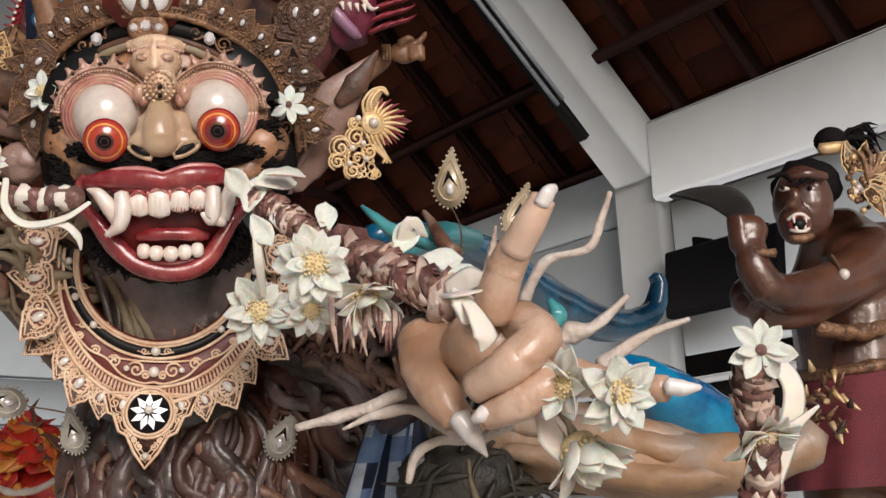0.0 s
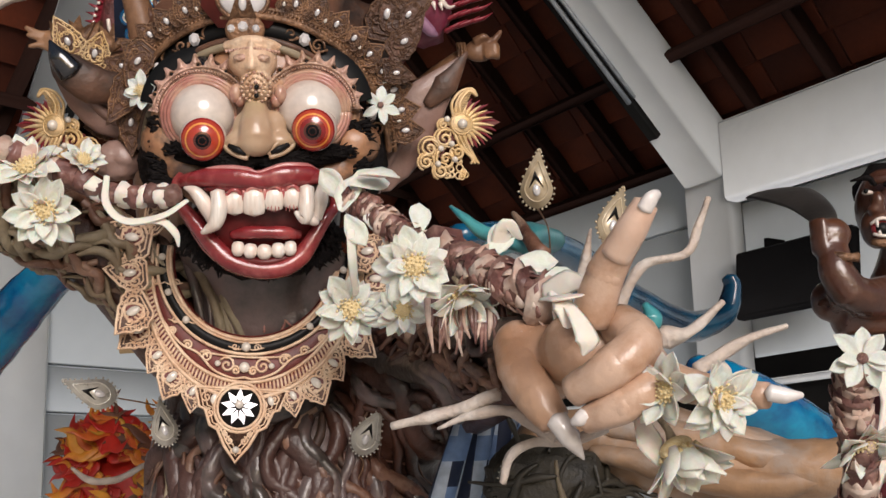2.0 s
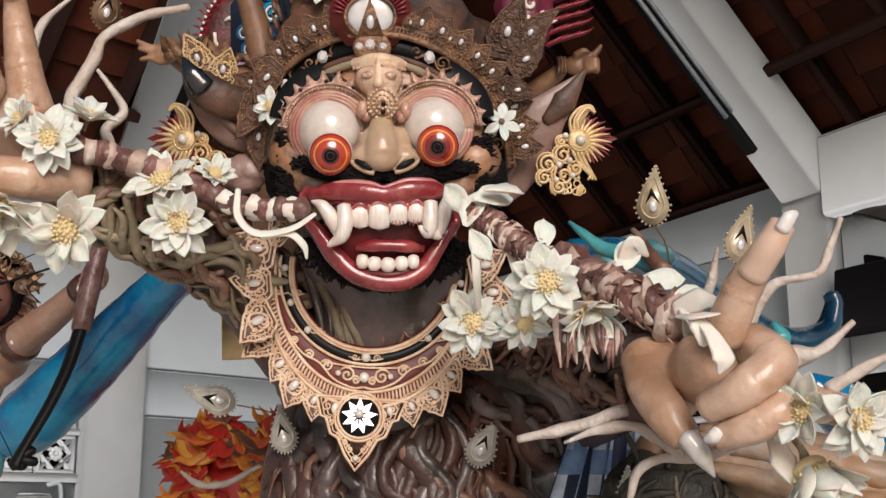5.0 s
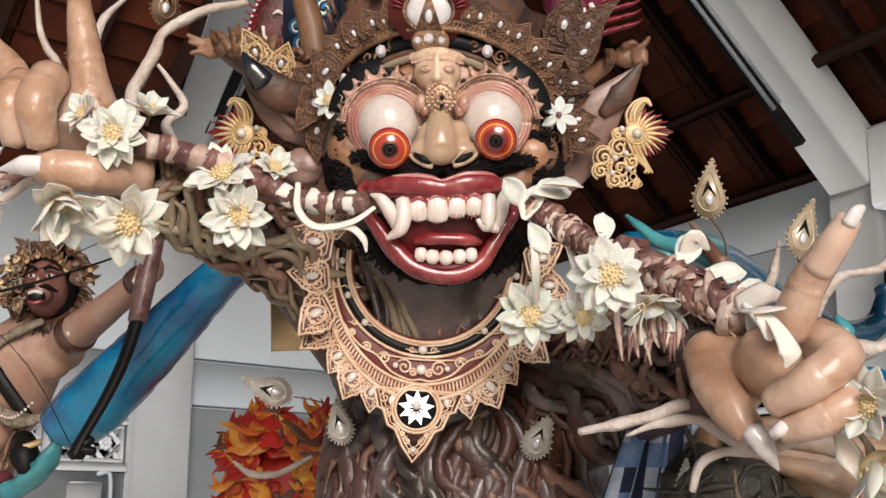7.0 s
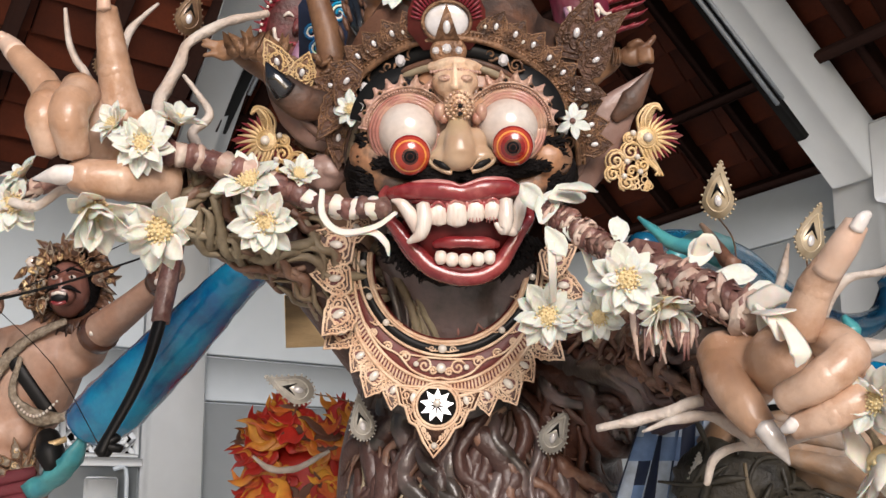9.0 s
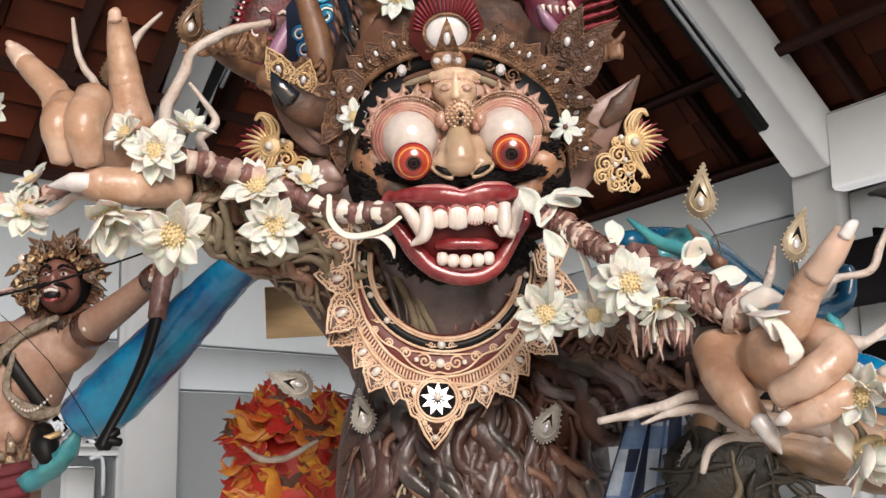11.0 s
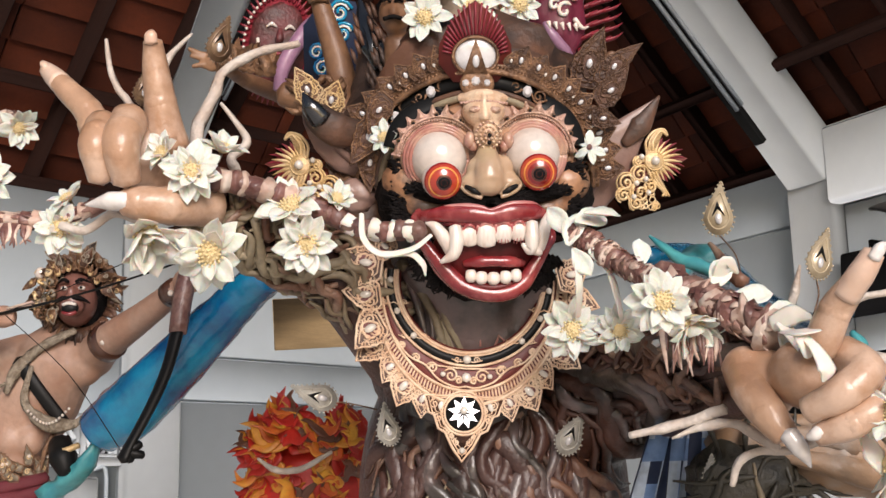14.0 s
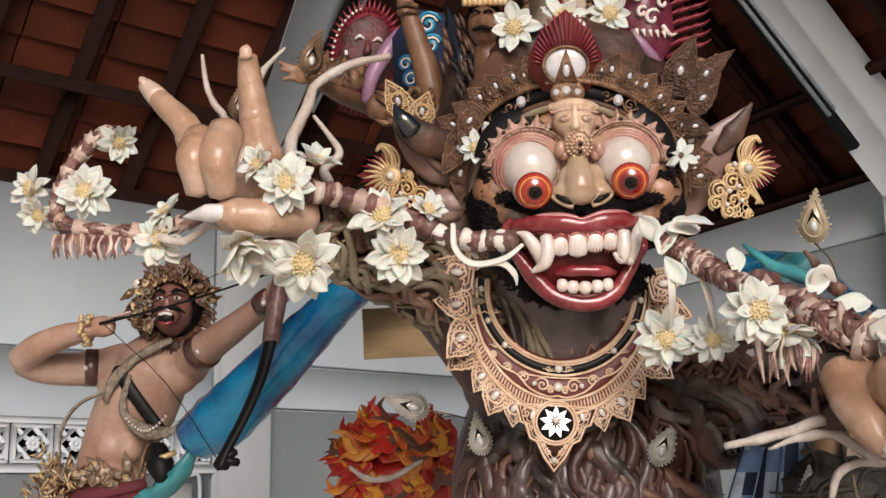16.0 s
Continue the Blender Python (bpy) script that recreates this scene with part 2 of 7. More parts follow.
def mesh_of(name, g, mats, smooth=True):
    me = bpy.data.meshes.new(name)
    me.from_pydata(g.v, [], g.f)
    for k in mats:
        me.materials.append(k)
    me.polygons.foreach_set("material_index", g.m)
    me.polygons.foreach_set("use_smooth", [smooth] * len(g.f))
    me.update()
    return me


def thing(name, g, mats, label, category, group="", kind="", smooth=True):
    mats = mats if isinstance(mats, (list, tuple)) else [mats]
    return tagged(new(name, mesh_of(name, g, mats, smooth)), label, category, group, kind)


def part(name, g, mats, parent, label="", smooth=True, mx=None):
    mats = mats if isinstance(mats, (list, tuple)) else [mats]
    data = g if isinstance(g, bpy.types.Mesh) else mesh_of(name, g, mats, smooth)
    ob = new(name, data)
    ob.parent = parent
    if mx is not None:
        ob.matrix_basis = mx
    return tagged(ob, label)


def base(name, label, category, group="", mx=None):
    ob = new(name)
    ob.empty_display_size = 0.05
    if mx is not None:
        ob.matrix_basis = mx
    return tagged(ob, label, category, group)


def spline(pts, steps):
    p = [Vector(q) for q in pts]
    if len(p) == 2 or steps < 2:
        n = steps * (len(p) - 1)
        return [p[0].lerp(p[1], i / n) for i in range(n + 1)] if len(p) == 2 else p
    e = [2 * p[0] - p[1]] + p + [2 * p[-1] - p[-2]]
    out = []
    for i in range(1, len(e) - 2):
        a, b, c, d = e[i - 1:i + 3]
        for k in range(steps):
            t = k / steps
            out.append(0.5 * (2 * b + (c - a) * t + (2 * a - 5 * b + 4 * c - d) * t * t + (3 * b - a - 3 * c + d) * t ** 3))
    return out + [p[-1]]


def tube(g, pts, r, seg=10, m=0, steps=4, flat=1.0, up=(0, 0, 1), lumpy=0.0, close=True):
    """A swept round bar through pts; r: one radius or one a point. flat: its thickness against its width."""
    n = len(pts)
    rs = [r] * n if isinstance(r, (int, float)) else list(r)
    path = spline(pts, steps)
    k = len(path)
    rad = [float(x) for x in np.interp(np.linspace(0, n - 1, k), range(n), rs)]
    prev = Vector(up)
    vs, fs = [], []
    for i, c in enumerate(path):
        d = (path[min(i + 1, k - 1)] - path[max(i - 1, 0)]).normalized()
        a = prev - d * prev.dot(d)
        if a.length < 1e-4:
            a = d.orthogonal()
        a.normalize()
        prev = a
        b = d.cross(a)
        for j in range(seg):
            w = 2 * math.pi * j / seg
            q = rad[i] * (1 + (lumpy * noise.noise(c * 23 + Vector((j * 1.7, 0, 0))) if lumpy else 0))
            vs.append(c + a * (math.cos(w) * q * flat) + b * (math.sin(w) * q))
    for i in range(k - 1):
        for j in range(seg):
            j2 = (j + 1) % seg
            fs.append((i * seg + j, i * seg + j2, (i + 1) * seg + j2, (i + 1) * seg + j))
    if close:
        for ring, sgn in ((0, -1), (k - 1, 1)):
            d = (path[1] - path[0]).normalized() if ring == 0 else (path[-1] - path[-2]).normalized()
            vs.append(path[ring] + d * (sgn * rad[ring] * 0.45))
            tip = len(vs) - 1
            for j in range(seg):
                j2 = (j + 1) % seg
                fs.append((ring * seg + j2, ring * seg + j, tip) if ring == 0 else (ring * seg + j, ring * seg + j2, tip))
    g.add(vs, fs, m)


def ball(g, c, r, m=0, rot=None, nu=18, nv=11, lumpy=0.0):
    r = (r, r, r) if isinstance(r, (int, float)) else r
    c = Vector(c)
    vs, fs = [], []
    for i in range(nv + 1):
        th = math.pi * i / nv
        for j in range(nu):
            ph = 2 * math.pi * j / nu
            d = Vector((math.sin(th) * math.cos(ph), math.sin(th) * math.sin(ph), math.cos(th)))
            q = 1 + (lumpy * noise.noise(d * 3 + c * 5) if lumpy else 0)
            p = Vector((d.x * r[0], d.y * r[1], d.z * r[2])) * q
            vs.append(c + (rot @ p if rot else p))
    for i in range(nv):
        for j in range(nu):
            j2 = (j + 1) % nu
            fs.append((i * nu + j, (i + 1) * nu + j, (i + 1) * nu + j2, i * nu + j2))
    g.add(vs, fs, m)


def cap(g, c, way, r, a0, a1, m=0, nu=28, nv=4):
    """A zone of a sphere round the direction way, from angle a0 to a1 (degrees)."""
    way = Vector(way).normalized()
    x = way.orthogonal().normalized()
    y = way.cross(x)
    vs, fs = [], []
    for i in range(nv + 1):
        a = radians(a0 + (a1 - a0) * i / nv)
        for j in range(nu):
            p = 2 * math.pi * j / nu
            vs.append(Vector(c) + r * (way * math.cos(a) + (x * math.cos(p) + y * math.sin(p)) * math.sin(a)))
    for i in range(nv):
        for j in range(nu):
            j2 = (j + 1) % nu
            fs.append((i * nu + j, (i + 1) * nu + j, (i + 1) * nu + j2, i * nu + j2))
    g.add(vs, fs, m)


def block(g, mx, size, m=0, ch=0.006):
    """A box with chamfered edges, its centre at mx."""
    h = [s / 2 for s in size]
    ch = min(ch, min(h) * 0.6)
    vs, idx = [], {}
    for sx in (-1, 1):
        for sy in (-1, 1):
            for sz in (-1, 1):
                for ax in range(3):
                    p = [sx * h[0], sy * h[1], sz * h[2]]
                    for k in range(3):
                        if k != ax:
                            p[k] -= (sx, sy, sz)[k] * ch
                    idx[sx, sy, sz, ax] = len(vs)
                    vs.append(mx @ Vector(p))
    fs = []
    for ax in range(3):
        o = [k for k in range(3) if k != ax]
        for s in (-1, 1):
            q = []
            for a, b in ((-1, -1), (1, -1), (1, 1), (-1, 1)):
                c = [0, 0, 0]
                c[ax], c[o[0]], c[o[1]] = s, a, b
                q.append(idx[(*c, ax)])
            flip = (s > 0) == (ax == 1)
            fs.append(tuple(reversed(q)) if flip else tuple(q))
        for a in (-1, 1):
            for b in (-1, 1):
                c0, c1 = [0, 0, 0], [0, 0, 0]
                c0[ax], c1[ax] = -1, 1
                for c in (c0, c1):
                    c[o[0]], c[o[1]] = a, b
                fs.append((idx[(*c0, o[0])], idx[(*c1, o[0])], idx[(*c1, o[1])], idx[(*c0, o[1])]))
    for sx in (-1, 1):
        for sy in (-1, 1):
            for sz in (-1, 1):
                fs.append(tuple(idx[sx, sy, sz, k] for k in range(3)))
    g.add(vs, fs, m)


def fused(g, voxel, smooth=3, m=0):
    """The pieces of g grown into one skin."""
    me = mesh_of("mould", g, [])
    ob = new("mould", me)
    rm = ob.modifiers.new("r", "REMESH")
    rm.mode, rm.voxel_size = "VOXEL", voxel
    if smooth:
        sm = ob.modifiers.new("s", "SMOOTH")
        sm.iterations, sm.factor = smooth, 0.5
    out = bpy.data.meshes.new_from_object(ob.evaluated_get(bpy.context.evaluated_depsgraph_get()))
    r = Geo()
    r.add([v.co[:] for v in out.vertices], [tuple(p.vertices) for p in out.polygons], m)
    bpy.data.objects.remove(ob)
    bpy.data.meshes.remove(me)
    bpy.data.meshes.remove(out)
    return r


def facing(o, n=(0, -1, -0.2), roll=0.0):
    """A pose at o whose z looks along n and whose y is up, turned by roll degrees (positive: left-handed tilt)."""
    n = Vector(n).normalized()
    x = Vector((0, 0, 1)).cross(n).normalized()
    y = n.cross(x)
    return Matrix.Translation(o) @ Matrix((x, y, n)).transposed().to_4x4() @ pose(0, 0, 0, 0, 0, roll)


def plate(g, mx, outline, thick, m=0):
    n = len(outline)
    vs = [mx @ Vector((a, b, z)) for z in (0.0, thick) for a, b in outline]
    fs = [tuple(range(n - 1, -1, -1)), tuple(range(n, 2 * n))]
    fs += [(i, (i + 1) % n, n + (i + 1) % n, n + i) for i in range(n)]
    g.add(vs, fs, m)


def wire(g, mx, pts, r, m=0, z=0.0, steps=3, seg=6, shut=False):
    """A bar drawn on the face of mx; r as in tube."""
    p = [mx @ Vector((a, b, z)) for a, b in pts]
    if shut:
        p.append(p[0])
    tube(g, p, r, seg, m, steps, up=mx.to_3x3() @ Vector((0, 0, 1)), close=not shut)


def spiral(cx, cy, r, turns, start, n=14, side=1, grow=0.12):
    out = []
    for i in range(n):
        t = i / (n - 1)
        a = start + side * turns * 2 * math.pi * t
        q = r * (1 - t * (1 - grow))
        out.append((cx + q * math.cos(a), cy + q * math.sin(a)))
    return out


def leaf_outline(w, h, n=9, lean=0.0, teeth=0.0):
    left, right = [], []
    for i in range(n + 1):
        t = i / n
        q = w / 2 * (0.6 + 0.4 * min(1.0, 3.2 * t)) * (1 - t ** 2.3) ** 0.85 * (1 + teeth * (i % 2))
        right.append((q + lean * t * t, h * t))
        left.append((-q + lean * t * t, h * t))
    return right[:-1] + [(lean * 1.25, h * 1.08)] + left[-2::-1]


def between(a, b):
    """The pose of a bar from a to b: its middle, x along it, z up."""
    a, b = Vector(a), Vector(b)
    x = (b - a).normalized()
    y = Vector((0, 0, 1)).cross(x).normalized()
    return Matrix.Translation((a + b) / 2) @ Matrix((x, y, x.cross(y))).transposed().to_4x4(), (b - a).length


# ---- the pavilion ----
g = Geo()
block(g, pose(0, 0, -0.1), (60, 60, 0.2), 0, 0.01)
thing("ground", g, FLOOR, "grey concrete ground round the pavilion", "ground", kind="structure")

LW0, LWD, LWN = Vector((-1.62, 4.90, 0)), Vector((0.743, 0.669, 0)), Vector((0.669, -0.743, 0))
RW0, RWD, RWN = Vector((2.25, 4.37, 0)), Vector((-0.469, 0.883, 0)), Vector((-0.883, -0.469, 0))


def wall_pose(o, d, n, s, z, out=0.0):
    """A pose on a wall: s metres along it, z up, out metres off its face; x along, y into the room, z up."""
    return Matrix.Translation(o + d * s + n * out + Vector((0, 0, z))) @ Matrix((d, n, Vector((0, 0, 1)))).transposed().to_4x4()


def on_wall(g, w, s0, s1, z0, z1, out0, out1, m=0, ch=0.006):
    block(g, wall_pose(*w, (s0 + s1) / 2, (z0 + z1) / 2, (out0 + out1) / 2), (s1 - s0, out1 - out0, z1 - z0), m, ch)


LW, RW = (LW0, LWD, LWN), (RW0, RWD, RWN)
g = Geo()
on_wall(g, LW, -5.0, 3.3, 0, 3.6, -0.2, -0.03)
left_wall = thing("wall_west", g, WALL, "pale grey painted panelled wall", "wall", kind="structure")
for s0, s1, z0, z1 in ((-5.0, -0.42, 2.57, 3.57), (-5.0, -0.42, 2.15, 2.555), (-5.0, -0.42, 0.0, 1.84), (0.0, 3.2, 2.57, 3.57), (0.0, 3.2, 2.27, 2.556), (0.0, 3.2, 0.0, 2.258)):
    g = Geo()
    on_wall(g, LW, s0, s1, z0, z1, -0.03, 0.0, 0, 0.008)
    part("panel", g, WALL, left_wall)
g = Geo()
on_wall(g, LW, -0.41, -0.01, 0, 3.62, -0.02, 0.09, 0, 0.02)
thing("post", g, TRIM, "white painted square wall post", "post", "posts of the pavilion", kind="structure")
g = Geo()
on_wall(g, LW, -5.0, -0.41, 2.12, 2.16, 0.0, 0.03)
on_wall(g, LW, -5.0, -0.41, 1.84, 1.89, 0.0, 0.04)
thing("trim", g, TRIM, "white ledge above and below the vents", "trim", kind="structure")


def vent_tile(s):
    t = base("vent_tile", "white pierced cement vent tile with a rosette", "vent", "vents in the wall", wall_pose(*LW, s, 2.005, 0.01))
    g = Geo()
    for a, b, c, d in ((0, 0.1, 0.235, 0.022), (0, -0.1, 0.235, 0.022), (0.108, 0, 0.022, 0.2), (-0.108, 0, 0.022, 0.2)):
        block(g, pose(a, 0, b), (c, 0.05, d), 0, 0.003)
    part("frame", g, TRIM, t)
    g = Geo()
    for sx, sz in ((1, 1), (1, -1), (-1, 1), (-1, -1)):
        block(g, pose(sx * 0.052, 0, sz * 0.05, 0, 45 * sx * sz, 0), (0.14, 0.04, 0.02), 0, 0.003)
        block(g, pose(sx * 0.06, 0, sz * 0.055, 0, -45 * sx * sz, 0), (0.09, 0.036, 0.02), 0, 0.003)
    part("lattice", g, TRIM, t)
    g = Geo()
    for k in range(8):
        a = k * math.pi / 4
        ball(g, (0.028 * math.cos(a), 0.02, 0.028 * math.sin(a)), (0.017, 0.012, 0.017), 0, None, 8, 6)
    ball(g, (0, 0.026, 0), 0.014, 0, None, 8, 6)
    part("rosette", g, TRIM, t)


for k in range(8):
    vent_tile(-0.56 - 0.26 * k)
# black sheet on the solid wall, standing in for shade behind the vents
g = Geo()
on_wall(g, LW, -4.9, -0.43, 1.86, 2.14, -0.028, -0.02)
thing("trim", g, BLACK, "black sheet for the shaded hollow behind the vent tiles", "trim", kind="structure")
g = Geo()
on_wall(g, LW, -0.78, -0.58, 1.52, 1.775, 0.0, 0.07, 0, 0.015)
fuse_box = thing("switch_box", g, TRIM, "small white electrical box on the wall", "switch box")
g = Geo()
tube(g, [wall_pose(*LW, -0.6, 1.82, 0.03).translation, wall_pose(*LW, -0.52, 1.82, 0.03).translation, wall_pose(*LW, -0.51, 1.6, 0.03).translation], 0.014, 8, 0, 3)
part("conduit", g, WALL, fuse_box)

g = Geo()
on_wall(g, RW, -4.0, 3.3, 0, 3.64, -0.2, -0.03)
right_wall = thing("wall_east", g, WALL, "pale grey painted panelled wall", "wall", kind="structure")
for s0, s1, z0, z1 in ((-0.24, 3.2, 3.24, 3.635), (-0.24, 3.2, 2.38, 3.228), (-0.24, 3.2, 0, 2.0), (-4.0, -0.6, 2.38, 3.28), (-4.0, -0.6, 0, 2.0)):
    g = Geo()
    on_wall(g, RW, s0, s1, z0, z1, -0.03, 0.0, 0, 0.008)
    part("panel", g, WALL, right_wall)
g = Geo()
on_wall(g, RW, -0.6, -0.24, 0, 3.66, -0.02, 0.10, 0, 0.02)
thing("post", g, TRIM, "white painted square wall post", "post", "posts of the pavilion", kind="structure")
g = Geo()
on_wall(g, RW, -4.0, -0.58, 3.28, 3.76, 0.0, 0.13, 0, 0.02)
thing("ring_beam", g, TRIM, "white painted beam along the wall head", "beam", kind="structure")
g = Geo()
on_wall(g, RW, -4.0, 3.2, 2.0, 2.38, -0.029, -0.02, 0)
win = thing("window_1", g, BLACK, "low dark window strip in the wall", "window", kind="structure")
g = Geo()
on_wall(g, RW, -4.0, 3.2, 1.98, 2.02, -0.02, 0.02)
on_wall(g, RW, -4.0, 3.2, 2.21, 2.25, -0.02, 0.02)
part("window_frame", g, TRIM, win)

# roof: two slopes rising inward at 45 degrees
RISE = Vector((0, 0, 1))


def roof_pose(o, n, s, d, z, r, lift=0.0):
    """A pose on a slope: s along the wall, r up the slope."""
    up = (n + RISE).normalized()
    out = (RISE - n).normalized()
    return Matrix.Translation(o + d * s + Vector((0, 0, z)) + up * r + out * lift) @ Matrix((d, up, out)).transposed().to_4x4()


rng = random.Random(4)
for nm, (o, d, n), z, s0, s1, first in (("west", LW, 3.57, -5.0, 3.3, 0.02), ("east", RW, 3.635, -4.5, 3.3, 0.3)):
    g = Geo()
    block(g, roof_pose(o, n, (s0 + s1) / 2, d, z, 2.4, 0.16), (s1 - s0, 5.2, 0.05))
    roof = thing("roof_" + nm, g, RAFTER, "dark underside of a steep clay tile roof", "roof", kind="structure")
    rows = 12
    meshes = []
    for k in range(3):
        q = Geo()
        block(q, Matrix.Identity(4), (0.49, 0.24, 0.018), 0, 0.004)
        meshes.append(mesh_of("tile", q, [ROOF], False))
    for i in range(int((s1 - s0) / 0.5)):
        for j in range(9):
            part("tile", meshes[(i + j) % 3], ROOF, roof, mx=roof_pose(o, n, s0 + 0.25 + 0.5 * i, d, z, 0.06 + 0.225 * j, 0.105 + rng.uniform(-0.004, 0.004)) @ pose(0, 0, 0, 7, 0, rng.uniform(-0.5, 0.5)))
    s = s0 + first
    while s < s1:
        g = Geo()
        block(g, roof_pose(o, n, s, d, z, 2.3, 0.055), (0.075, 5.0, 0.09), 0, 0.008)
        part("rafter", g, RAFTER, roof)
        s += 0.56
    for r in (0.0, 0.66, 1.7, 2.7):
        g = Geo()
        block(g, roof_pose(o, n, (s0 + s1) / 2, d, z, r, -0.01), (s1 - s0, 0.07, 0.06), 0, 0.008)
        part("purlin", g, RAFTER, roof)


def roof_beam(a, b, w, h, turn=0):
    """A beam from a to b, turned about its length."""
    m, length = between(a, b)
    m = m @ pose(0, 0, 0, turn)
    g = Geo()
    block(g, m, (length, w, h), 0, 0.02)
    thing("roof_beam", g, TRIM, "white painted sloping roof beam", "beam", "roof beams", kind="structure")


roof_beam((-1.77, 4.80, 3.55), (-0.52, 2.80, 5.80), 0.27, 0.22, -42)
roof_beam((2.44, 3.98, 3.52), (0.72, 3.08, 5.48), 0.32, 0.30)


def tube_light(a, b, back):
    m, length = between(a, b)
    t = base("tube_light", "long black lamp channel with two slim metal tubes", "lamp", "lamps on the roof beams")
    g = Geo()
    block(g, m, (length, 0.075, 0.05), 0, 0.006)
    part("channel", g, BLACK, t)
    for k in (-1, 1):
        g = Geo()
        x = m.to_3x3() @ Vector((0, 1, 0))
        off = x * (0.05 * back) + m.to_3x3() @ Vector((0, 0, -0.02 + 0.03 * k))
        tube(g, [Vector(a).lerp(Vector(b), 0.12) + off, Vector(b) + off], 0.014, 8, 0, 6)
        part("tube", g, CHROME, t, "slim grey metal tube")


tube_light((2.06, 3.86, 3.68), (0.60, 3.08, 5.30), 1)
tube_light((-1.45, 4.35, 3.90), (-0.20, 2.75, 5.70), 1)

# television hung on the wall
tv = base("television", "black flat television hung on the grey wall", "television")
m = wall_pose(*RW, -1.08, 2.755, 0.16) @ pose(0, 0, 0, 6, 0, 0)
g = Geo()
block(g, m, (0.80, 0.07, 0.38), 0, 0.012)
part("body", g, SCREEN, tv)
g = Geo()
block(g, m @ pose(0, 0.037, 0), (0.76, 0.004, 0.34), 0, 0.001)
part("screen", g, SCREEN, tv, "matt black screen")
for k in (-0.2, 0.2):
    g = Geo()
    block(g, wall_pose(*RW, -1.08 + k, 2.85, 0.06), (0.03, 0.16, 0.3), 0, 0.004)
    part("bracket", g, SCREEN, tv)

# plywood board leaning behind the big figure
g = Geo()
block(g, facing((-0.50, 2.98, 2.5), (0.12, -1, 0), 3), (0.66, 0.26, 0.02), 0, 0.003)
board = thing("board", g, PLY, "bare plywood board fixed on a prop behind the figure", "board")
g = Geo()
block(g, pose(-0.24, 3.05, 1.2), (0.06, 0.05, 2.4), 0, 0.004)
part("prop", g, PLY, board)


# ---- the big demon figure: one mesh ----
HN = Vector((0, -math.cos(radians(20)), -math.sin(radians(20))))
HU = Vector((math.cos(radians(1.1)), 0, -math.sin(radians(1.1))))
HU = (HU - HN * HU.dot(HN)).normalized()
HEAD = Matrix.Translation((0, 0, 2.477)) @ Matrix((HU, HN.cross(HU), HN)).transposed().to_4x4()


def h(u, v, w):
    """A place on the head: millimetres to the right, up and forward of the point between the pupils."""
    return HEAD @ Vector((u / 1000, v / 1000, w / 1000))


HR = HEAD.to_3x3()
SM = [FACE, NOSE, PINK, HAIR, EYE, IRIS_R, IRIS_O, IRIS_D, LIP, GUM, MAW, TOOTH, NECK, ROOT, ROOT_D, ROOT_G, SKIN, PALE, NAIL, FUR, BRONZE, GOLD, BLACK, EAR, IRIS_Y, BROW, SCREEN, LACQUER, LIP_L]
I = {k: i for i, k in enumerate(("face", "nose", "pink", "hair", "eye", "ir", "io", "idk", "lip", "gum", "maw", "tooth", "neck", "root", "rootd", "rootg", "skin", "pale", "nail", "fur", "bronze", "gold", "black", "ear", "iy", "brow", "pupil", "lacquer", "lipl"))}
S = Geo()
# skull, cheeks, muzzle
q = Geo()
ball(q, h(-5, 40, -250), (0.265, 0.30, 0.20), 0, HR, 24, 16)
for sx in (-1, 1):
    ball(q, h(sx * 222, -30, -135), (0.075, 0.065, 0.075), 0, HR)
    ball(q, h(sx * 160, -98, -105), (0.08, 0.04, 0.055), 0, HR)
ball(q, h(-5, -135, -130), (0.20, 0.085, 0.11), 0, HR)
S.join(fused(q, 0.012, 4, I["face"]))
# nose
q = Geo()
tube(q, [h(-12, 112, -66), h(-10, 64, -36), h(-8, 18, 2), h(-6, -14, 14)], [0.022, 0.028, 0.038, 0.042], 18, 0, 5)
ball(q, h(-6, -22, 14), (0.044, 0.034, 0.036), 0, HR, 22, 14)
for sx, u, v in ((-1, -50, -24), (1, 50, -20)):
    ball(q, h(u, v + 2, -12), (0.034, 0.026, 0.036), 0, HR, 18, 12)
    ball(q, h(u * 0.7, v + 32, -26), (0.030, 0.044, 0.030), 0, HR, 18, 12)
S.join(fused(q, 0.0052, 12, I["nose"]))
for sx, u, v in ((-1, -50, -24), (1, 50, -20)):
    # flared nostril: a dark slot in a rolled rim
    slot = [h(u - sx * 20, v - 24, 27), h(u - sx * 2, v - 15, 27), h(u + sx * 20, v - 4, 14)]
    tube(S, slot, [0.004, 0.0080, 0.0055], 12, I["black"], 5, 0.7, HN)
    rim = [h(u - sx * 27, v - 28, 20), h(u - sx * 10, v - 5, 19), h(u + sx * 16, v + 7, 9), h(u + sx * 30, v - 3, 0), h(u + sx * 20, v - 17, 8), h(u - sx * 4, v - 29, 19), h(u - sx * 24, v - 34, 22)]
    tube(S, rim, 0.0062, 10, I["nose"], 5)
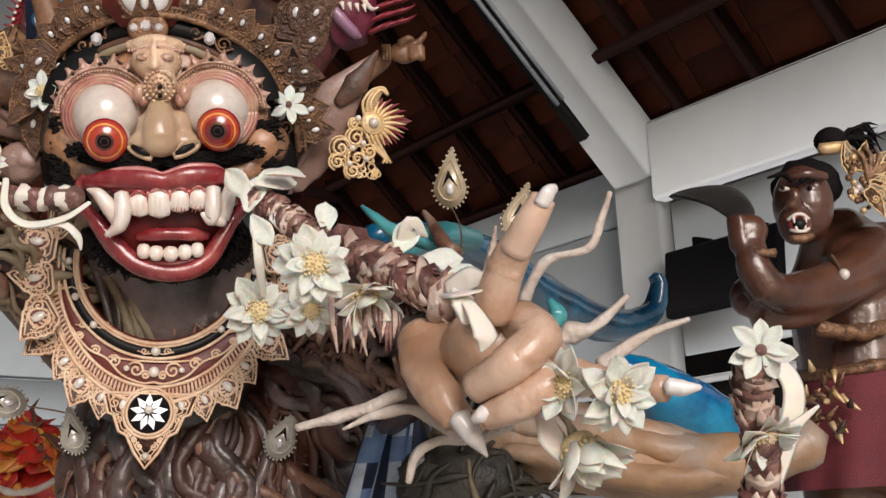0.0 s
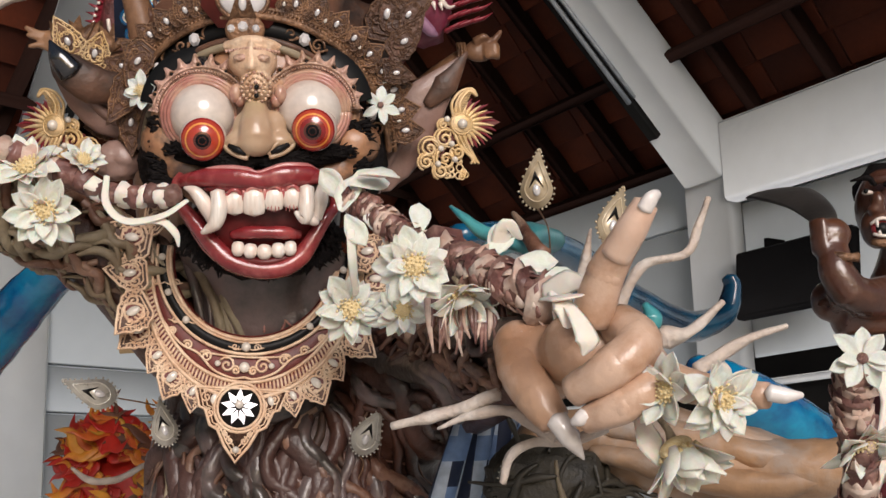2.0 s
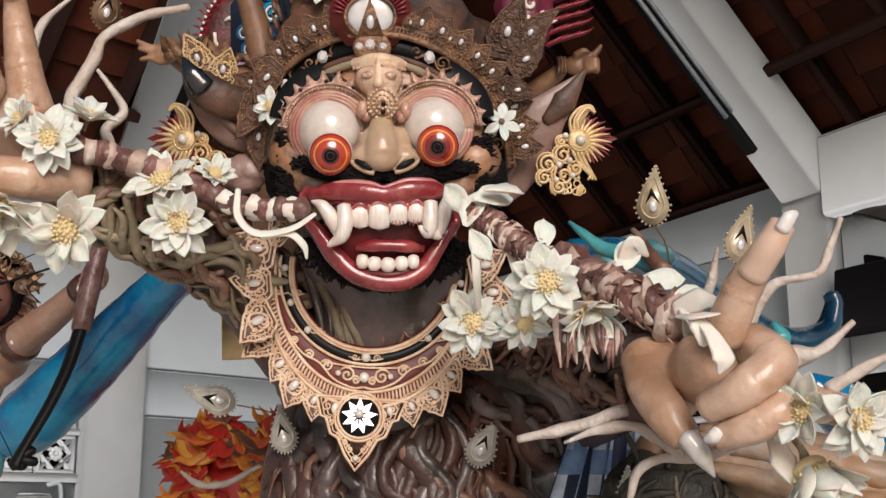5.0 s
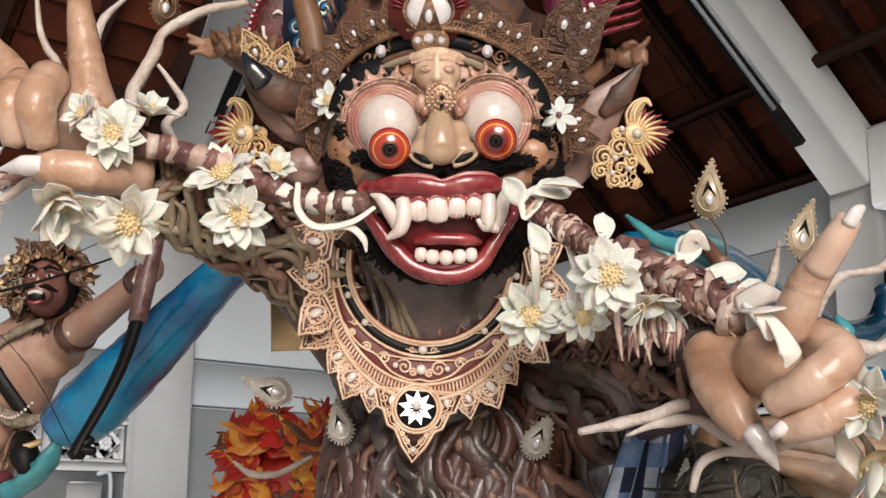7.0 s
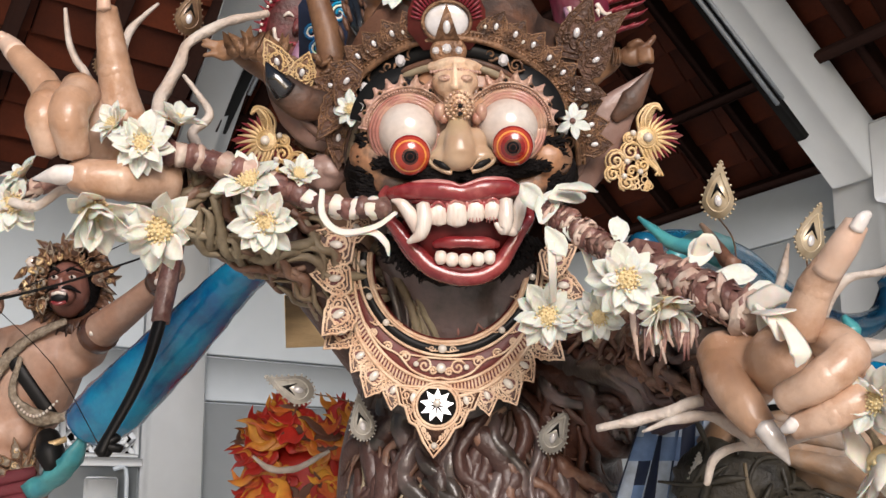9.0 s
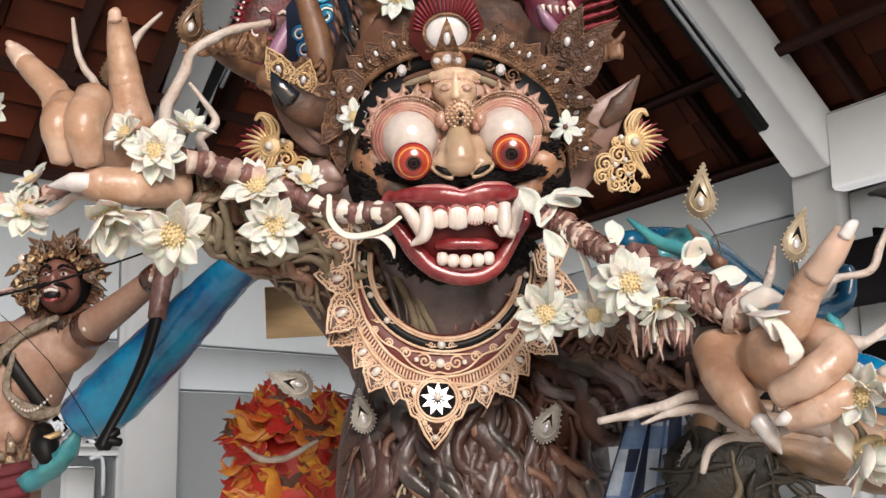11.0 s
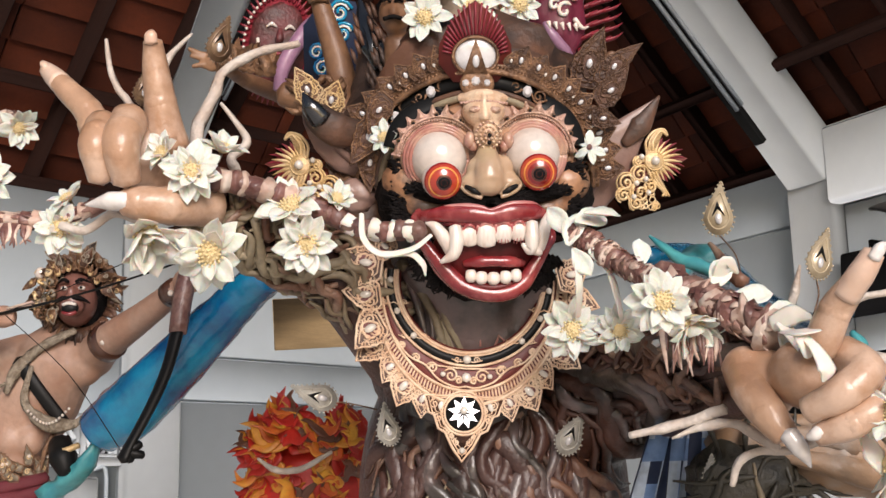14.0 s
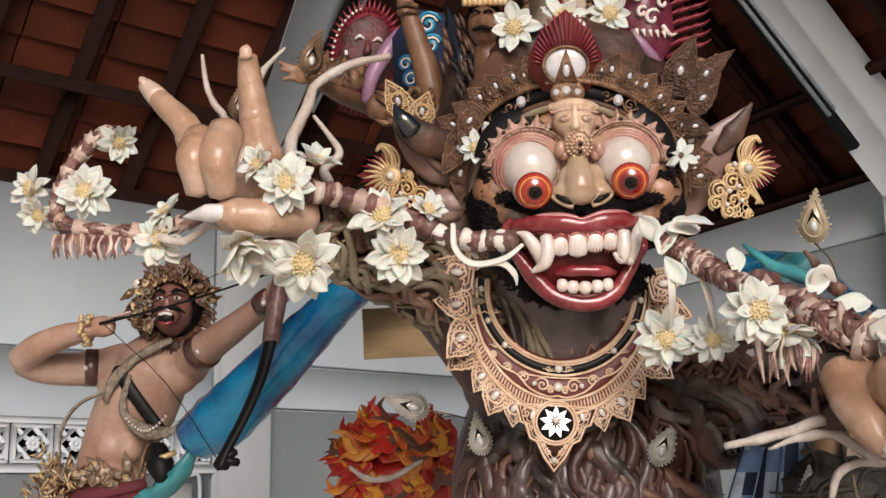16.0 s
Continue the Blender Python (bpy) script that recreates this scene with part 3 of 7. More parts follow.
# eyes
for cx, cy, ix, iy in ((-138, 38, -132, -13), (118, 52, 129, 13)):
    c = h(cx, cy, -72)
    ball(S, c, 0.079, I["eye"], HR, 32, 20)
    k = h(ix, iy, -24)
    ball(S, k, 0.0560, I["eye"], HR, 28, 18)
    way = HN + HR @ Vector((0.05 if ix < 0 else -0.05, -0.08, 0))
    cap(S, k, way, 0.0608, 0, 57, I["ir"], 40, 8)
    cap(S, k, way, 0.0612, 0, 51, I["io"], 40, 8)
    cap(S, k, way, 0.0616, 37, 42, I["iy"], 40, 2)
    cap(S, k, way, 0.0617, 0, 30, I["ir" if ix > 0 else "io"], 40, 5)
    cap(S, k, way, 0.0619, 0, 20, I["idk"], 32, 4)
    cap(S, k, way, 0.0623, 0, 14.5, I["pupil"], 28, 3)
    cap(S, k, way, 0.0626, 7.5, 8.8, I["idk"], 24, 1)
    for r, w, t, kk in ((79, -54, 0.0062, "pink"), (87, -58, 0.0058, "pink"), (94.5, -66, 0.0060, "pink"), (90, -84, 0.015, "pink"), (110, -98, 0.014, "face")):
        ring = [h(cx + r * math.cos(b), cy + r * math.sin(b), w - 5 * math.cos(3 * b)) for b in [x * math.pi / 12 for x in range(25)]]
        tube(S, ring, t, 9, I[kk], 2, lumpy=0.18)
    # gilded brow with a toothed edge, rivets and a beaded rim
    A = [4 + 1.72 * i for i in range(101)]
    inner, outer, mids = [], [], []
    for i, a in enumerate(A):
        t = radians(a)
        f = abs(((a - 4) / 15.6) % 1.0 - 0.5) * 2
        r = 120 + 6 * math.sin(t) + (10 + 19 * math.sin(t)) * f ** 2.4
        inner.append(h(cx + 100 * math.cos(t), cy + 99 * math.sin(t), -78))
        mids.append(h(cx + 112 * math.cos(t), cy + 111 * math.sin(t), -60))
        outer.append(h(cx + r * math.cos(t), cy + r * math.sin(t), -74))
    n = len(A)
    deep = [p - HN * 0.03 for p in outer]
    S.add([*inner, *mids, *outer, *deep], [(k * n + i, (k + 1) * n + i, (k + 1) * n + i + 1, k * n + i + 1) for k in range(3) for i in range(n - 1)], I["brow"])
    for r, w, t in ((101, -70, 0.004), (116, -58, 0.003)):
        tube(S, [h(cx + r * math.cos(radians(a)), cy + r * math.sin(radians(a)), w) for a in range(4, 177, 8)], t, 7, I["brow"], 2, lumpy=0.5)
    for i in range(44):
        a = radians(8 + 3.9 * i)
        ball(S, h(cx + 108 * math.cos(a), cy + 107 * math.sin(a), -61), 0.0034, I["brow"], None, 6, 4)
    for a in (30, 62, 94, 126, 156):
        t = radians(a)
        c = h(cx + 121 * math.cos(t), cy + 121 * math.sin(t), -62)
        ball(S, c, 0.0075, I["bronze"], HR, 10, 6)
        ball(S, c + HN * 0.004, 0.0048, I["black"], HR, 8, 6)
    # glossy black panel behind the teeth
    pa = [h(cx + 108 * math.cos(radians(a)), cy + 106 * math.sin(radians(a)), -92) for a in range(12, 169, 4)]
    pb = [h(cx + (152 + 14 * math.sin(radians(a))) * math.cos(radians(a)), cy + (150 + 16 * math.sin(radians(a))) * math.sin(radians(a)), -96) for a in range(12, 169, 4)]
    n = len(pa)
    pc = [p - HN * 0.05 for p in pb]
    S.add([*pa, *pb, *pc], [(k * n + i, (k + 1) * n + i, (k + 1) * n + i + 1, k * n + i + 1) for k in range(2) for i in range(n - 1)], I["black"])
    if cx < 0:
        # a lacquered plate over one brow
        la = [radians(36 + 3 * i) for i in range(27)]
        pa = [h(cx + 118 * math.cos(b), cy + 117 * math.sin(b), -66) for b in la]
        pb = [h(cx + (136 + 5 * math.sin(9 * b)) * math.cos(b), cy + (137 + 5 * math.sin(9 * b)) * math.sin(b), -84) for b in la]
        n = len(la)
        S.add([*pa, *pb, *[k - HN * 0.03 for k in pb]], [(k * n + i, (k + 1) * n + i, (k + 1) * n + i + 1, k * n + i + 1) for k in range(2) for i in range(n - 1)], I["lacquer"])
    ball(S, h(cx * 1.04, cy + 112, -128), (0.105, 0.040, 0.035), I["hair"], HR, 18, 10)
# forehead ornament
q = Geo()
ball(q, h(-18, 168, -62), (0.060, 0.046, 0.05), 0, HR)
ball(q, h(-8, 112, -42), (0.040, 0.043, 0.036), 0, HR)
tube(q, [h(-82, 203, -80), h(-20, 217, -48), h(46, 203, -80)], 0.015, 10, 0, 4)
tube(q, [h(-20, 212, -30), h(-18, 150, -12)], [0.006, 0.015], 8, 0, 3)
S.join(fused(q, 0.005, 2, I["gold"]))
for sx in (-1, 1):
    ball(S, h(-18 + sx * 27, 176, -20), (0.017, 0.010, 0.010), I["brow"], HR, 12, 8)
    for k in range(9):
        ball(S, h(-18 + sx * (6 + 7 * k), 199 - 0.9 * k, -24 - 3.4 * k), 0.0042, I["brow"], None, 7, 5)
        ball(S, h(-18 + sx * (20 + 4 * k), 160 + 0.5 * k * k * 0.5, -20 - 3 * k), 0.0036, I["brow"], None, 7, 5)
for ring, (r, k) in enumerate(((34, 22), (22, 14), (11, 8))):
    for i in range(k):
        a = 6.283 * i / k
        ball(S, h(-8 + r * math.cos(a), 108 + r * 1.05 * math.sin(a), -12 + 4 * ring), 0.0046, I["gold" if i % 2 or ring == 1 else "brow"], HR, 7, 5)
for v in (88, 108):
    ball(S, h(-6, v, -2), 0.006, I["black"], HR, 8, 6)
for sx in (-1, 1):
    ball(S, h(-4 + sx * 52, 92, -34), (0.016, 0.024, 0.018), I["pink"], HR, 12, 8)
    ball(S, h(-4 + sx * 42, 78, -36), (0.014, 0.018, 0.016), I["pink"], HR, 12, 8)
# moustache and beard: many locks
rng = random.Random(2)
for i in range(520):
    u = rng.uniform(-215, 215)
    v = -62 - 9 * math.cos(u / 48) + rng.uniform(-9, 9) + abs(u) * 0.07
    w = 2 - (u / 205) ** 2 * 70
    sx = 1 if u > 0 else -1
    L_ = rng.uniform(18, 46)
    tube(S, [h(u, v, w - 6), h(u + sx * L_ * 0.5, v + rng.uniform(-7, 9), w + 6), h(u + sx * L_, v + rng.uniform(-15, 22), w - 10)], [0.004, 0.0035, 0.0006], 5, I["hair"], 2)
tube(S, [h(-205, -62, -85), h(-90, -72, -14), h(0, -62, 0), h(95, -66, -14), h(210, -55, -85)], [0.014, 0.013, 0.010, 0.013, 0.014], 10, I["hair"], 5)
# chin ball: beard, its black also carrying the shadow under the lip
ball(S, h(0, -255, -150), (0.185, 0.115, 0.10), I["hair"], HR, 24, 14, 0.25)
for sx in (-1, 1):
    ball(S, h(sx * 235, -80, -160), (0.07, 0.11, 0.08), I["hair"], HR, 18, 12, 0.3)
for i in range(240):
    a = rng.uniform(math.pi * 0.98, math.pi * 2.02)
    r = rng.uniform(0.8, 1.05)
    p = (190 * r * math.cos(a), -235 + 100 * r * math.sin(a))
    tube(S, [h(*p, -90), h(p[0] * 1.06, p[1] - 16, -75), h(p[0] * 1.1 + rng.uniform(-14, 14), p[1] - rng.uniform(14, 40), -105)], [0.006, 0.005, 0.001], 5, I["hair"], 3)
for i in range(340):
    sx = rng.choice((-1, 1))
    u, v = sx * rng.uniform(190, 250), rng.uniform(-150, 30)
    tube(S, [h(u, v, -90), h(u + sx * 18, v + 5, -80), h(u + sx * rng.uniform(25, 50), v + rng.uniform(-20, 20), -120)], [0.0045, 0.004, 0.0008], 5, I["hair"], 3)
# mouth
ball(S, h(-4, -215, -62), (0.150, 0.105, 0.045), I["maw"], HR, 28, 16)
q = Geo()
tube(q, [h(-206, -122, -74), h(-166, -116, -32), h(-122, -107, -6), h(-62, -105, 12), h(-12, -109, 18), h(6, -111, 18), h(58, -99, 14), h(116, -99, -4), h(156, -108, -34)], [0.010, 0.021, 0.025, 0.025, 0.022, 0.022, 0.026, 0.025, 0.012], 14, 0, 5, 0.72, HN)
tube(q, [h(-206, -168, -76), h(-200, -126, -66), h(-189, -96, -60)], [0.012, 0.016, 0.006], 10, 0, 4, 0.8, HN)
tube(q, [h(-206, -166, -72), h(-160, -213, -46), h(-114, -268, -28), h(-70, -308, -18), h(-6, -327, -10), h(56, -322, -12), h(99, -296, -22), h(127, -254, -32), h(156, -208, -46), h(180, -176, -66), h(166, -130, -60)], [0.014, 0.021, 0.024, 0.025, 0.024, 0.024, 0.023, 0.021, 0.018, 0.013, 0.010], 14, 0, 5)
S.join(fused(q, 0.0055, 3, I["lip"]))
# paler rolled edges of both lips
tube(S, [h(-160, -104, -30), h(-118, -88, -4), h(-64, -82, 10), h(-26, -86, 16), h(-4, -92, 20), h(20, -86, 17), h(60, -75, 12), h(112, -77, -4), h(144, -92, -30)], [0.004, 0.007, 0.008, 0.007, 0.006, 0.007, 0.008, 0.008, 0.004], 9, I["lipl"], 5, lumpy=0.2)
tube(S, [h(-176, -222, -52), h(-132, -282, -34), h(-80, -326, -24), h(-6, -346, -16), h(64, -340, -18), h(110, -308, -28), h(144, -258, -40)], 0.0042, 8, I["lipl"], 5, lumpy=0.4)
# gums with a scallop over each tooth
tube(S, [h(-128, -130, -22), h(-70, -128, 2), h(0, -126, 8), h(60, -122, 4), h(120, -120, -18)], 0.014, 10, I["lip"], 4)
for u0, u1, top, low in ((-79, -36, -141, -190), (-36, 14, -134, -191), (14, 57, -131, -180), (57, 99, -130, -175)):
    c, hw = (u0 + u1) / 2, (u1 - u0) / 2000
    f = 14 - abs(c) * 0.12
    tube(S, [h(c, top + 2, f - 2), h(c, top - 10, f + 4), h(c, (top + low) / 2, f + 7), h(c, low + 12, f + 5), h(c, low + 3, f + 2)], [hw * 0.86, hw * 1.02, hw * 1.05, hw * 1.05, hw * 0.96], 16, I["tooth"], 4, 0.42, HN, 0.06)
    tube(S, [h(u0 + 1, top - 22, f), h(c - hw * 560, top + 1, f + 7), h(c, top + 8, f + 10), h(c + hw * 560, top + 1, f + 7), h(u1 - 1, top - 22, f)], [0.003, 0.0045, 0.005, 0.0045, 0.003], 8, I["gum"], 4)
for u, top in ((-79, -150), (-36, -142), (14, -138), (57, -138), (99, -138)):
    f = 20 - abs(u) * 0.12
    tube(S, [h(u, top + 8, f), h(u, top - 12, f + 1), h(u, top - 34, f - 3)], [0.0050, 0.0030, 0.0008], 7, I["gum"], 3)
    for d in (-14, -6, 5, 13):
        tube(S, [h(u + 21 + d, -186 + abs(d) * 0.3, f + 3), h(u + 21 + d * 0.9, -172, f + 5), h(u + 21 + d * 0.8, -160 - abs(d), f + 4)], [0.0012, 0.0014, 0.0004], 5, I["gum"], 2)
# tongue and lower gum
tube(S, [h(-66, -246, -28), h(-30, -238, -10), h(18, -236, -6), h(58, -238, -10), h(96, -244, -28)], [0.012, 0.017, 0.015, 0.017, 0.012], 14, I["lip"], 5, 1.0)
tube(S, [h(-74, -292, -24), h(-30, -306, -10), h(12, -310, -4), h(50, -304, -10), h(92, -288, -24)], 0.014, 10, I["maw"], 4)
for u, v, t in ((-50, -277, 0.0155), (-21, -282, 0.0165), (12, -284, 0.0175), (45, -280, 0.0165), (74, -275, 0.0150)):
    tube(S, [h(u, v + 13, -4), h(u, v + 8, 2), h(u, v - 4, 5), h(u, v - 13, 1)], [t * 0.85, t, t * 1.02, t * 0.72], 14, I["tooth"], 4, 0.6, HN, 0.08)
for pts, rs in (([(-176, -130, 0), (-150, -140, 6), (-124, -172, 8), (-102, -210, 0)], (0.003, 0.015, 0.020, 0.019)),
                ([(-97, -138, 12), (-92, -176, 24), (-102, -212, 26), (-134, -236, 16)], (0.017, 0.020, 0.018, 0.005)),
                ([(113, -126, 6), (113, -168, 22), (108, -198, 24), (86, -184, 22)], (0.017, 0.020, 0.017, 0.005)),
                ([(120, -198, 16), (134, -206, 16), (140, -204, 12)], (0.016, 0.012, 0.004)),
                ([(167, -92, -24), (154, -126, -6), (142, -164, 2), (132, -200, 0)], (0.004, 0.016, 0.020, 0.018))):
    tube(S, [h(*k) for k in pts], rs, 14, I["tooth"], 6)
# ears: broad leaves with dark lacquered tips
for pts, rs, dark in (([(300, -150, -300), (318, -96, -305), (362, -18, -305), (412, 70, -310), (470, 138, -315), (524, 204, -325)], (0.030, 0.062, 0.074, 0.066, 0.036, 0.003), [(420, 70, -286), (470, 124, -294), (527, 210, -318)]),
                ([(-330, 10, -250), (-390, 36, -240), (-442, 82, -225), (-486, 140, -205), (-516, 200, -185)], (0.045, 0.058, 0.052, 0.034, 0.003), [(-346, 98, -215), (-420, 108, -185), (-478, 150, -170), (-512, 206, -165)])):
    tube(S, [h(*k) for k in pts], rs, 20, I["ear"], 7, 0.30, HN, 0.05)
    n = len(dark)
    tube(S, [h(*k) for k in dark], [0.014, 0.034, 0.004] if n == 3 else [0.036, 0.050, 0.042, 0.003], 14, I["fur"], 7, 0.6, HN, 0.06)
    # fold inside the ear
    tube(S, [h(k[0] * 0.97, k[1] - 12, k[2] + 14) for k in pts[:-1]], [0.010, 0.014, 0.012, 0.008, 0.004][:len(pts) - 1], 9, I["ear"], 6, lumpy=0.3)
tube(S, [h(-462, 134, -155), h(-492, 172, -152), h(-514, 212, -163)], [0.034, 0.026, 0.003], 12, I["lacquer"], 5, 0.7, HN)
ball(S, h(-368, -84, -230), (0.060, 0.052, 0.04), I["ear"], HR, 20, 14, 0.25)
# hair behind the crown
ball(S, h(-10, 200, -340), (0.30, 0.24, 0.14), I["fur"], HR, 26, 16, 0.3)
tube(S, [(-0.235, 0.90, 2.96), (-0.262, 0.90, 3.06), (-0.300, 0.90, 3.17), (-0.335, 0.90, 3.27), (-0.357, 0.90, 3.36)], [0.215, 0.135, 0.066, 0.034, 0.003], 20, I["fur"], 7, 0.5, HN, 0.1)
tube(S, [(-0.290, 0.83, 3.08), (-0.312, 0.84, 3.17), (-0.340, 0.86, 3.27), (-0.359, 0.88, 3.37)], [0.020, 0.044, 0.030, 0.003], 16, I["lacquer"], 7, 0.5, HN, 0.15)
ridge = random.Random(12)
for i in range(40):
    z = ridge.uniform(2.98, 3.26)
    x = -0.235 - (z - 2.96) * 0.31 + ridge.uniform(-1, 1) * (3.33 - z) * 0.42
    tube(S, [(x, 0.80, z), (x - 0.01, 0.79, z + 0.03), (x - 0.02, 0.82, z + 0.065)], [0.006, 0.008, 0.001], 6, I["fur"], 3)
tube(S, [(-0.24, 0.90, 2.98), (-0.16, 0.86, 2.70), (-0.10, 0.80, 2.30)], [0.18, 0.16, 0.14], 14, I["fur"], 5)
# neck and chest
q = Geo()
tube(q, [(-0.02, 0.68, 1.92), (-0.02, 0.62, 2.06), (-0.02, 0.52, 2.25), (0, 0.40, 2.45)], [0.24, 0.22, 0.20, 0.2], 20, 0, 5)
ball(q, (-0.05, 0.50, 2.12), (0.085, 0.12, 0.13))
ball(q, (0.06, 0.50, 2.10), (0.08, 0.12, 0.12))
tube(q, [(-0.2, 0.40, 2.3), (-0.13, 0.42, 2.17), (-0.09, 0.46, 2.0)], [0.05, 0.035, 0.03], 10, 0, 5)
tube(q, [(0.17, 0.38, 2.27), (0.12, 0.42, 2.13), (0.07, 0.46, 2.0)], [0.05, 0.035, 0.03], 10, 0, 5)
S.join(fused(q, 0.014, 3, I["neck"]))
for a, b, c in (((-0.24, 0.42, 2.32), (-0.15, 0.385, 2.17), (-0.10, 0.42, 2.0)), ((-0.2, 0.42, 2.34), (-0.11, 0.385, 2.15), (-0.04, 0.42, 2.0))):
    tube(S, [a, b, c], [0.02, 0.014, 0.012], 8, I["rootg"], 5, lumpy=0.4)
nr = random.Random(8)
for i in range(16):
    x0 = nr.uniform(-0.25, -0.06)
    tube(S, [(x0, 0.43, 2.33), (x0 * 0.75 + nr.uniform(-0.02, 0.02), 0.392, 2.18), (x0 * 0.55 + nr.uniform(-0.03, 0.05), 0.405, 2.02)], [0.012, nr.uniform(0.006, 0.013), 0.005], 8, I[nr.choice(("rootg", "rootg", "neck"))], 5, lumpy=0.5)
for k, pts in enumerate((((0.035, 2.17), (0.03, 2.13), (0.045, 2.09), (0.02, 2.03)), ((0.045, 2.09), (0.07, 2.06), (0.065, 2.02)), ((0.03, 2.13), (-0.005, 2.10), (-0.01, 2.06)))):
    tube(S, [(x, 0.374 + 0.006 * i, z) for i, (x, z) in enumerate(pts)], 0.0032, 6, I["pink"], 5, lumpy=0.5)
q = Geo()
ball(q, (0.06, 0.82, 1.62), (0.44, 0.33, 0.62), 0, None, 26, 18)
ball(q, (0.40, 0.62, 1.92), (0.22, 0.22, 0.2))
ball(q, (-0.14, 0.72, 2.03), (0.20, 0.18, 0.17))
for sx in (-1, 1):
    tube(q, [(0.05 + sx * 0.22, 0.85, 1.3), (0.05 + sx * 0.34, 0.75, 0.7), (0.05 + sx * 0.36, 0.8, 0.0)], [0.24, 0.18, 0.17], 14, 0, 5)
tube(q, [(-0.22, 0.60, 2.05), (-0.43, 0.42, 2.27), (-0.60, 0.32, 2.35), (-0.75, 0.24, 2.43), (-0.86, 0.16, 2.50)], [0.13, 0.10, 0.085, 0.08, 0.08], 14, 0, 5)
tube(q, [(0.40, 0.55, 1.95), (0.50, 0.25, 1.95), (0.56, -0.05, 1.95), (0.60, -0.34, 1.91)], [0.15, 0.12, 0.095, 0.085], 14, 0, 5)
body = fused(q, 0.02, 3, I["rootd"])
S.join(body)


SKINTREE = BVHTree.FromPolygons(body.v, body.f)


def front(x, z):
    """How far forward the body lies."""
    hit = SKINTREE.ray_cast(Vector((x, -1.5, z)), Vector((0, 1, 0)))[0]
    return hit.y if hit else None


def strands(n, xr, zr, length, r0, r1, kinds, seed, stand, into=S):
    """Root strands that flow down and outward over the chest."""
    rng = random.Random(seed)
    for i in range(n):
        x, z = rng.uniform(*xr), rng.uniform(*zr)
        ph, bend = rng.uniform(0, 6.28), rng.uniform(0.5, 0.95)
        pts = []
        for j in range(rng.randint(7, 10)):
            y = front(x, z)
            if y is None or x < -0.36:
                break
            pts.append((x, y - stand * rng.uniform(0.3, 1.0), z))
            a = -1.57 + 1.15 * math.tanh((x - 0.03) * 3.0) + 1.5 * noise.noise((x * 2.4, z * 2.4, 1.3)) + bend * math.sin(1.15 * j + ph)
            x, z = x + length * math.cos(a), z + length * math.sin(a)
        k = len(pts)
        if k < 4:
            continue
        r = rng.uniform(r0, r1)
        tube(into, pts, [r * 0.5, r, r] + [r * 0.85] * (k - 4) + [r * 0.15], 9, I[rng.choice(kinds)], 4, lumpy=0.3)


strands(120, (-0.34, 0.62), (1.3, 2.10), 0.066, 0.024, 0.044, ("rootd", "rootd", "neck"), 3, 0.012)
strands(80, (-0.34, 0.62), (1.3, 2.10), 0.060, 0.012, 0.024, ("rootd", "root", "rootd", "neck"), 10, 0.030)
strands(70, (-0.36, 0.66), (1.3, 2.08), 0.05, 0.007, 0.017, ("rootd", "root", "rootd", "fur", "rootd"), 4, 0.020)
strands(50, (-0.36, 0.64), (1.3, 2.06), 0.06, 0.003, 0.006, ("root", "rootd", "fur"), 5, 0.03)
strands(40, (-0.37, -0.10), (1.3, 2.0), 0.06, 0.004, 0.009, ("rootg", "root"), 6, 0.03)


def wrap_roots(path, rad, n, kinds, seed, fan=0.5):
    rng = random.Random(seed)
    p = spline(path, 10)
    for i in range(n):
        a, k0 = rng.uniform(0, 6.28), rng.randint(0, len(p) - 12)
        pts = []
        for k in range(6):
            c = p[min(k0 + 2 * k, len(p) - 1)]
            a += rng.gauss(0, fan)
            q = rad * rng.uniform(0.95, 1.25)
            d = (p[min(k0 + 2 * k + 1, len(p) - 1)] - p[max(k0 + 2 * k - 1, 0)]).normalized()
            x = d.cross(Vector((0, 0, 1))).normalized()
            pts.append(c + x * (q * math.cos(a)) + d.cross(x) * (q * math.sin(a)))
        r = rng.uniform(0.007, 0.016)
        tube(S, pts, [r * 0.5, r, r, r, r * 0.8, r * 0.3], 7, I[rng.choice(kinds)], 4, lumpy=0.35)


wrap_roots([(-0.25, 0.52, 2.15), (-0.43, 0.40, 2.28), (-0.60, 0.30, 2.36), (-0.75, 0.22, 2.43), (-0.84, 0.16, 2.49)], 0.095, 120, ("rootg", "rootg", "root"), 5)
wrap_roots([(0.36, 0.5, 2.0), (0.48, 0.25, 1.98), (0.55, -0.05, 1.95), (0.60, -0.34, 1.9)], 0.10, 120, ("root", "rootd", "root"), 6)


def finger(q, pts, rs, seg=18):
    """A finger with swollen joints."""
    tube(q, pts, rs, seg, I["skin"], 7, lumpy=0.07)
    p = spline(pts, 8)
    n = len(p)
    for t in (0.34, 0.66):
        # a soft swelling at each joint
        i = int(t * (n - 1))
        r = float(np.interp(t * (len(rs) - 1), range(len(rs)), rs))
        ball(q, p[i], (r * 1.035, r * 1.035, r * 1.02), I["skin"], None, 18, 12, 0.05)


def nail(a, b, c, r0, r1, kind="nail"):
    """A long pale nail from a over b to its point c."""
    tube(S, [a, b, c], [r0, r0 * 0.95, r1], 12, I[kind], 6, 0.75)


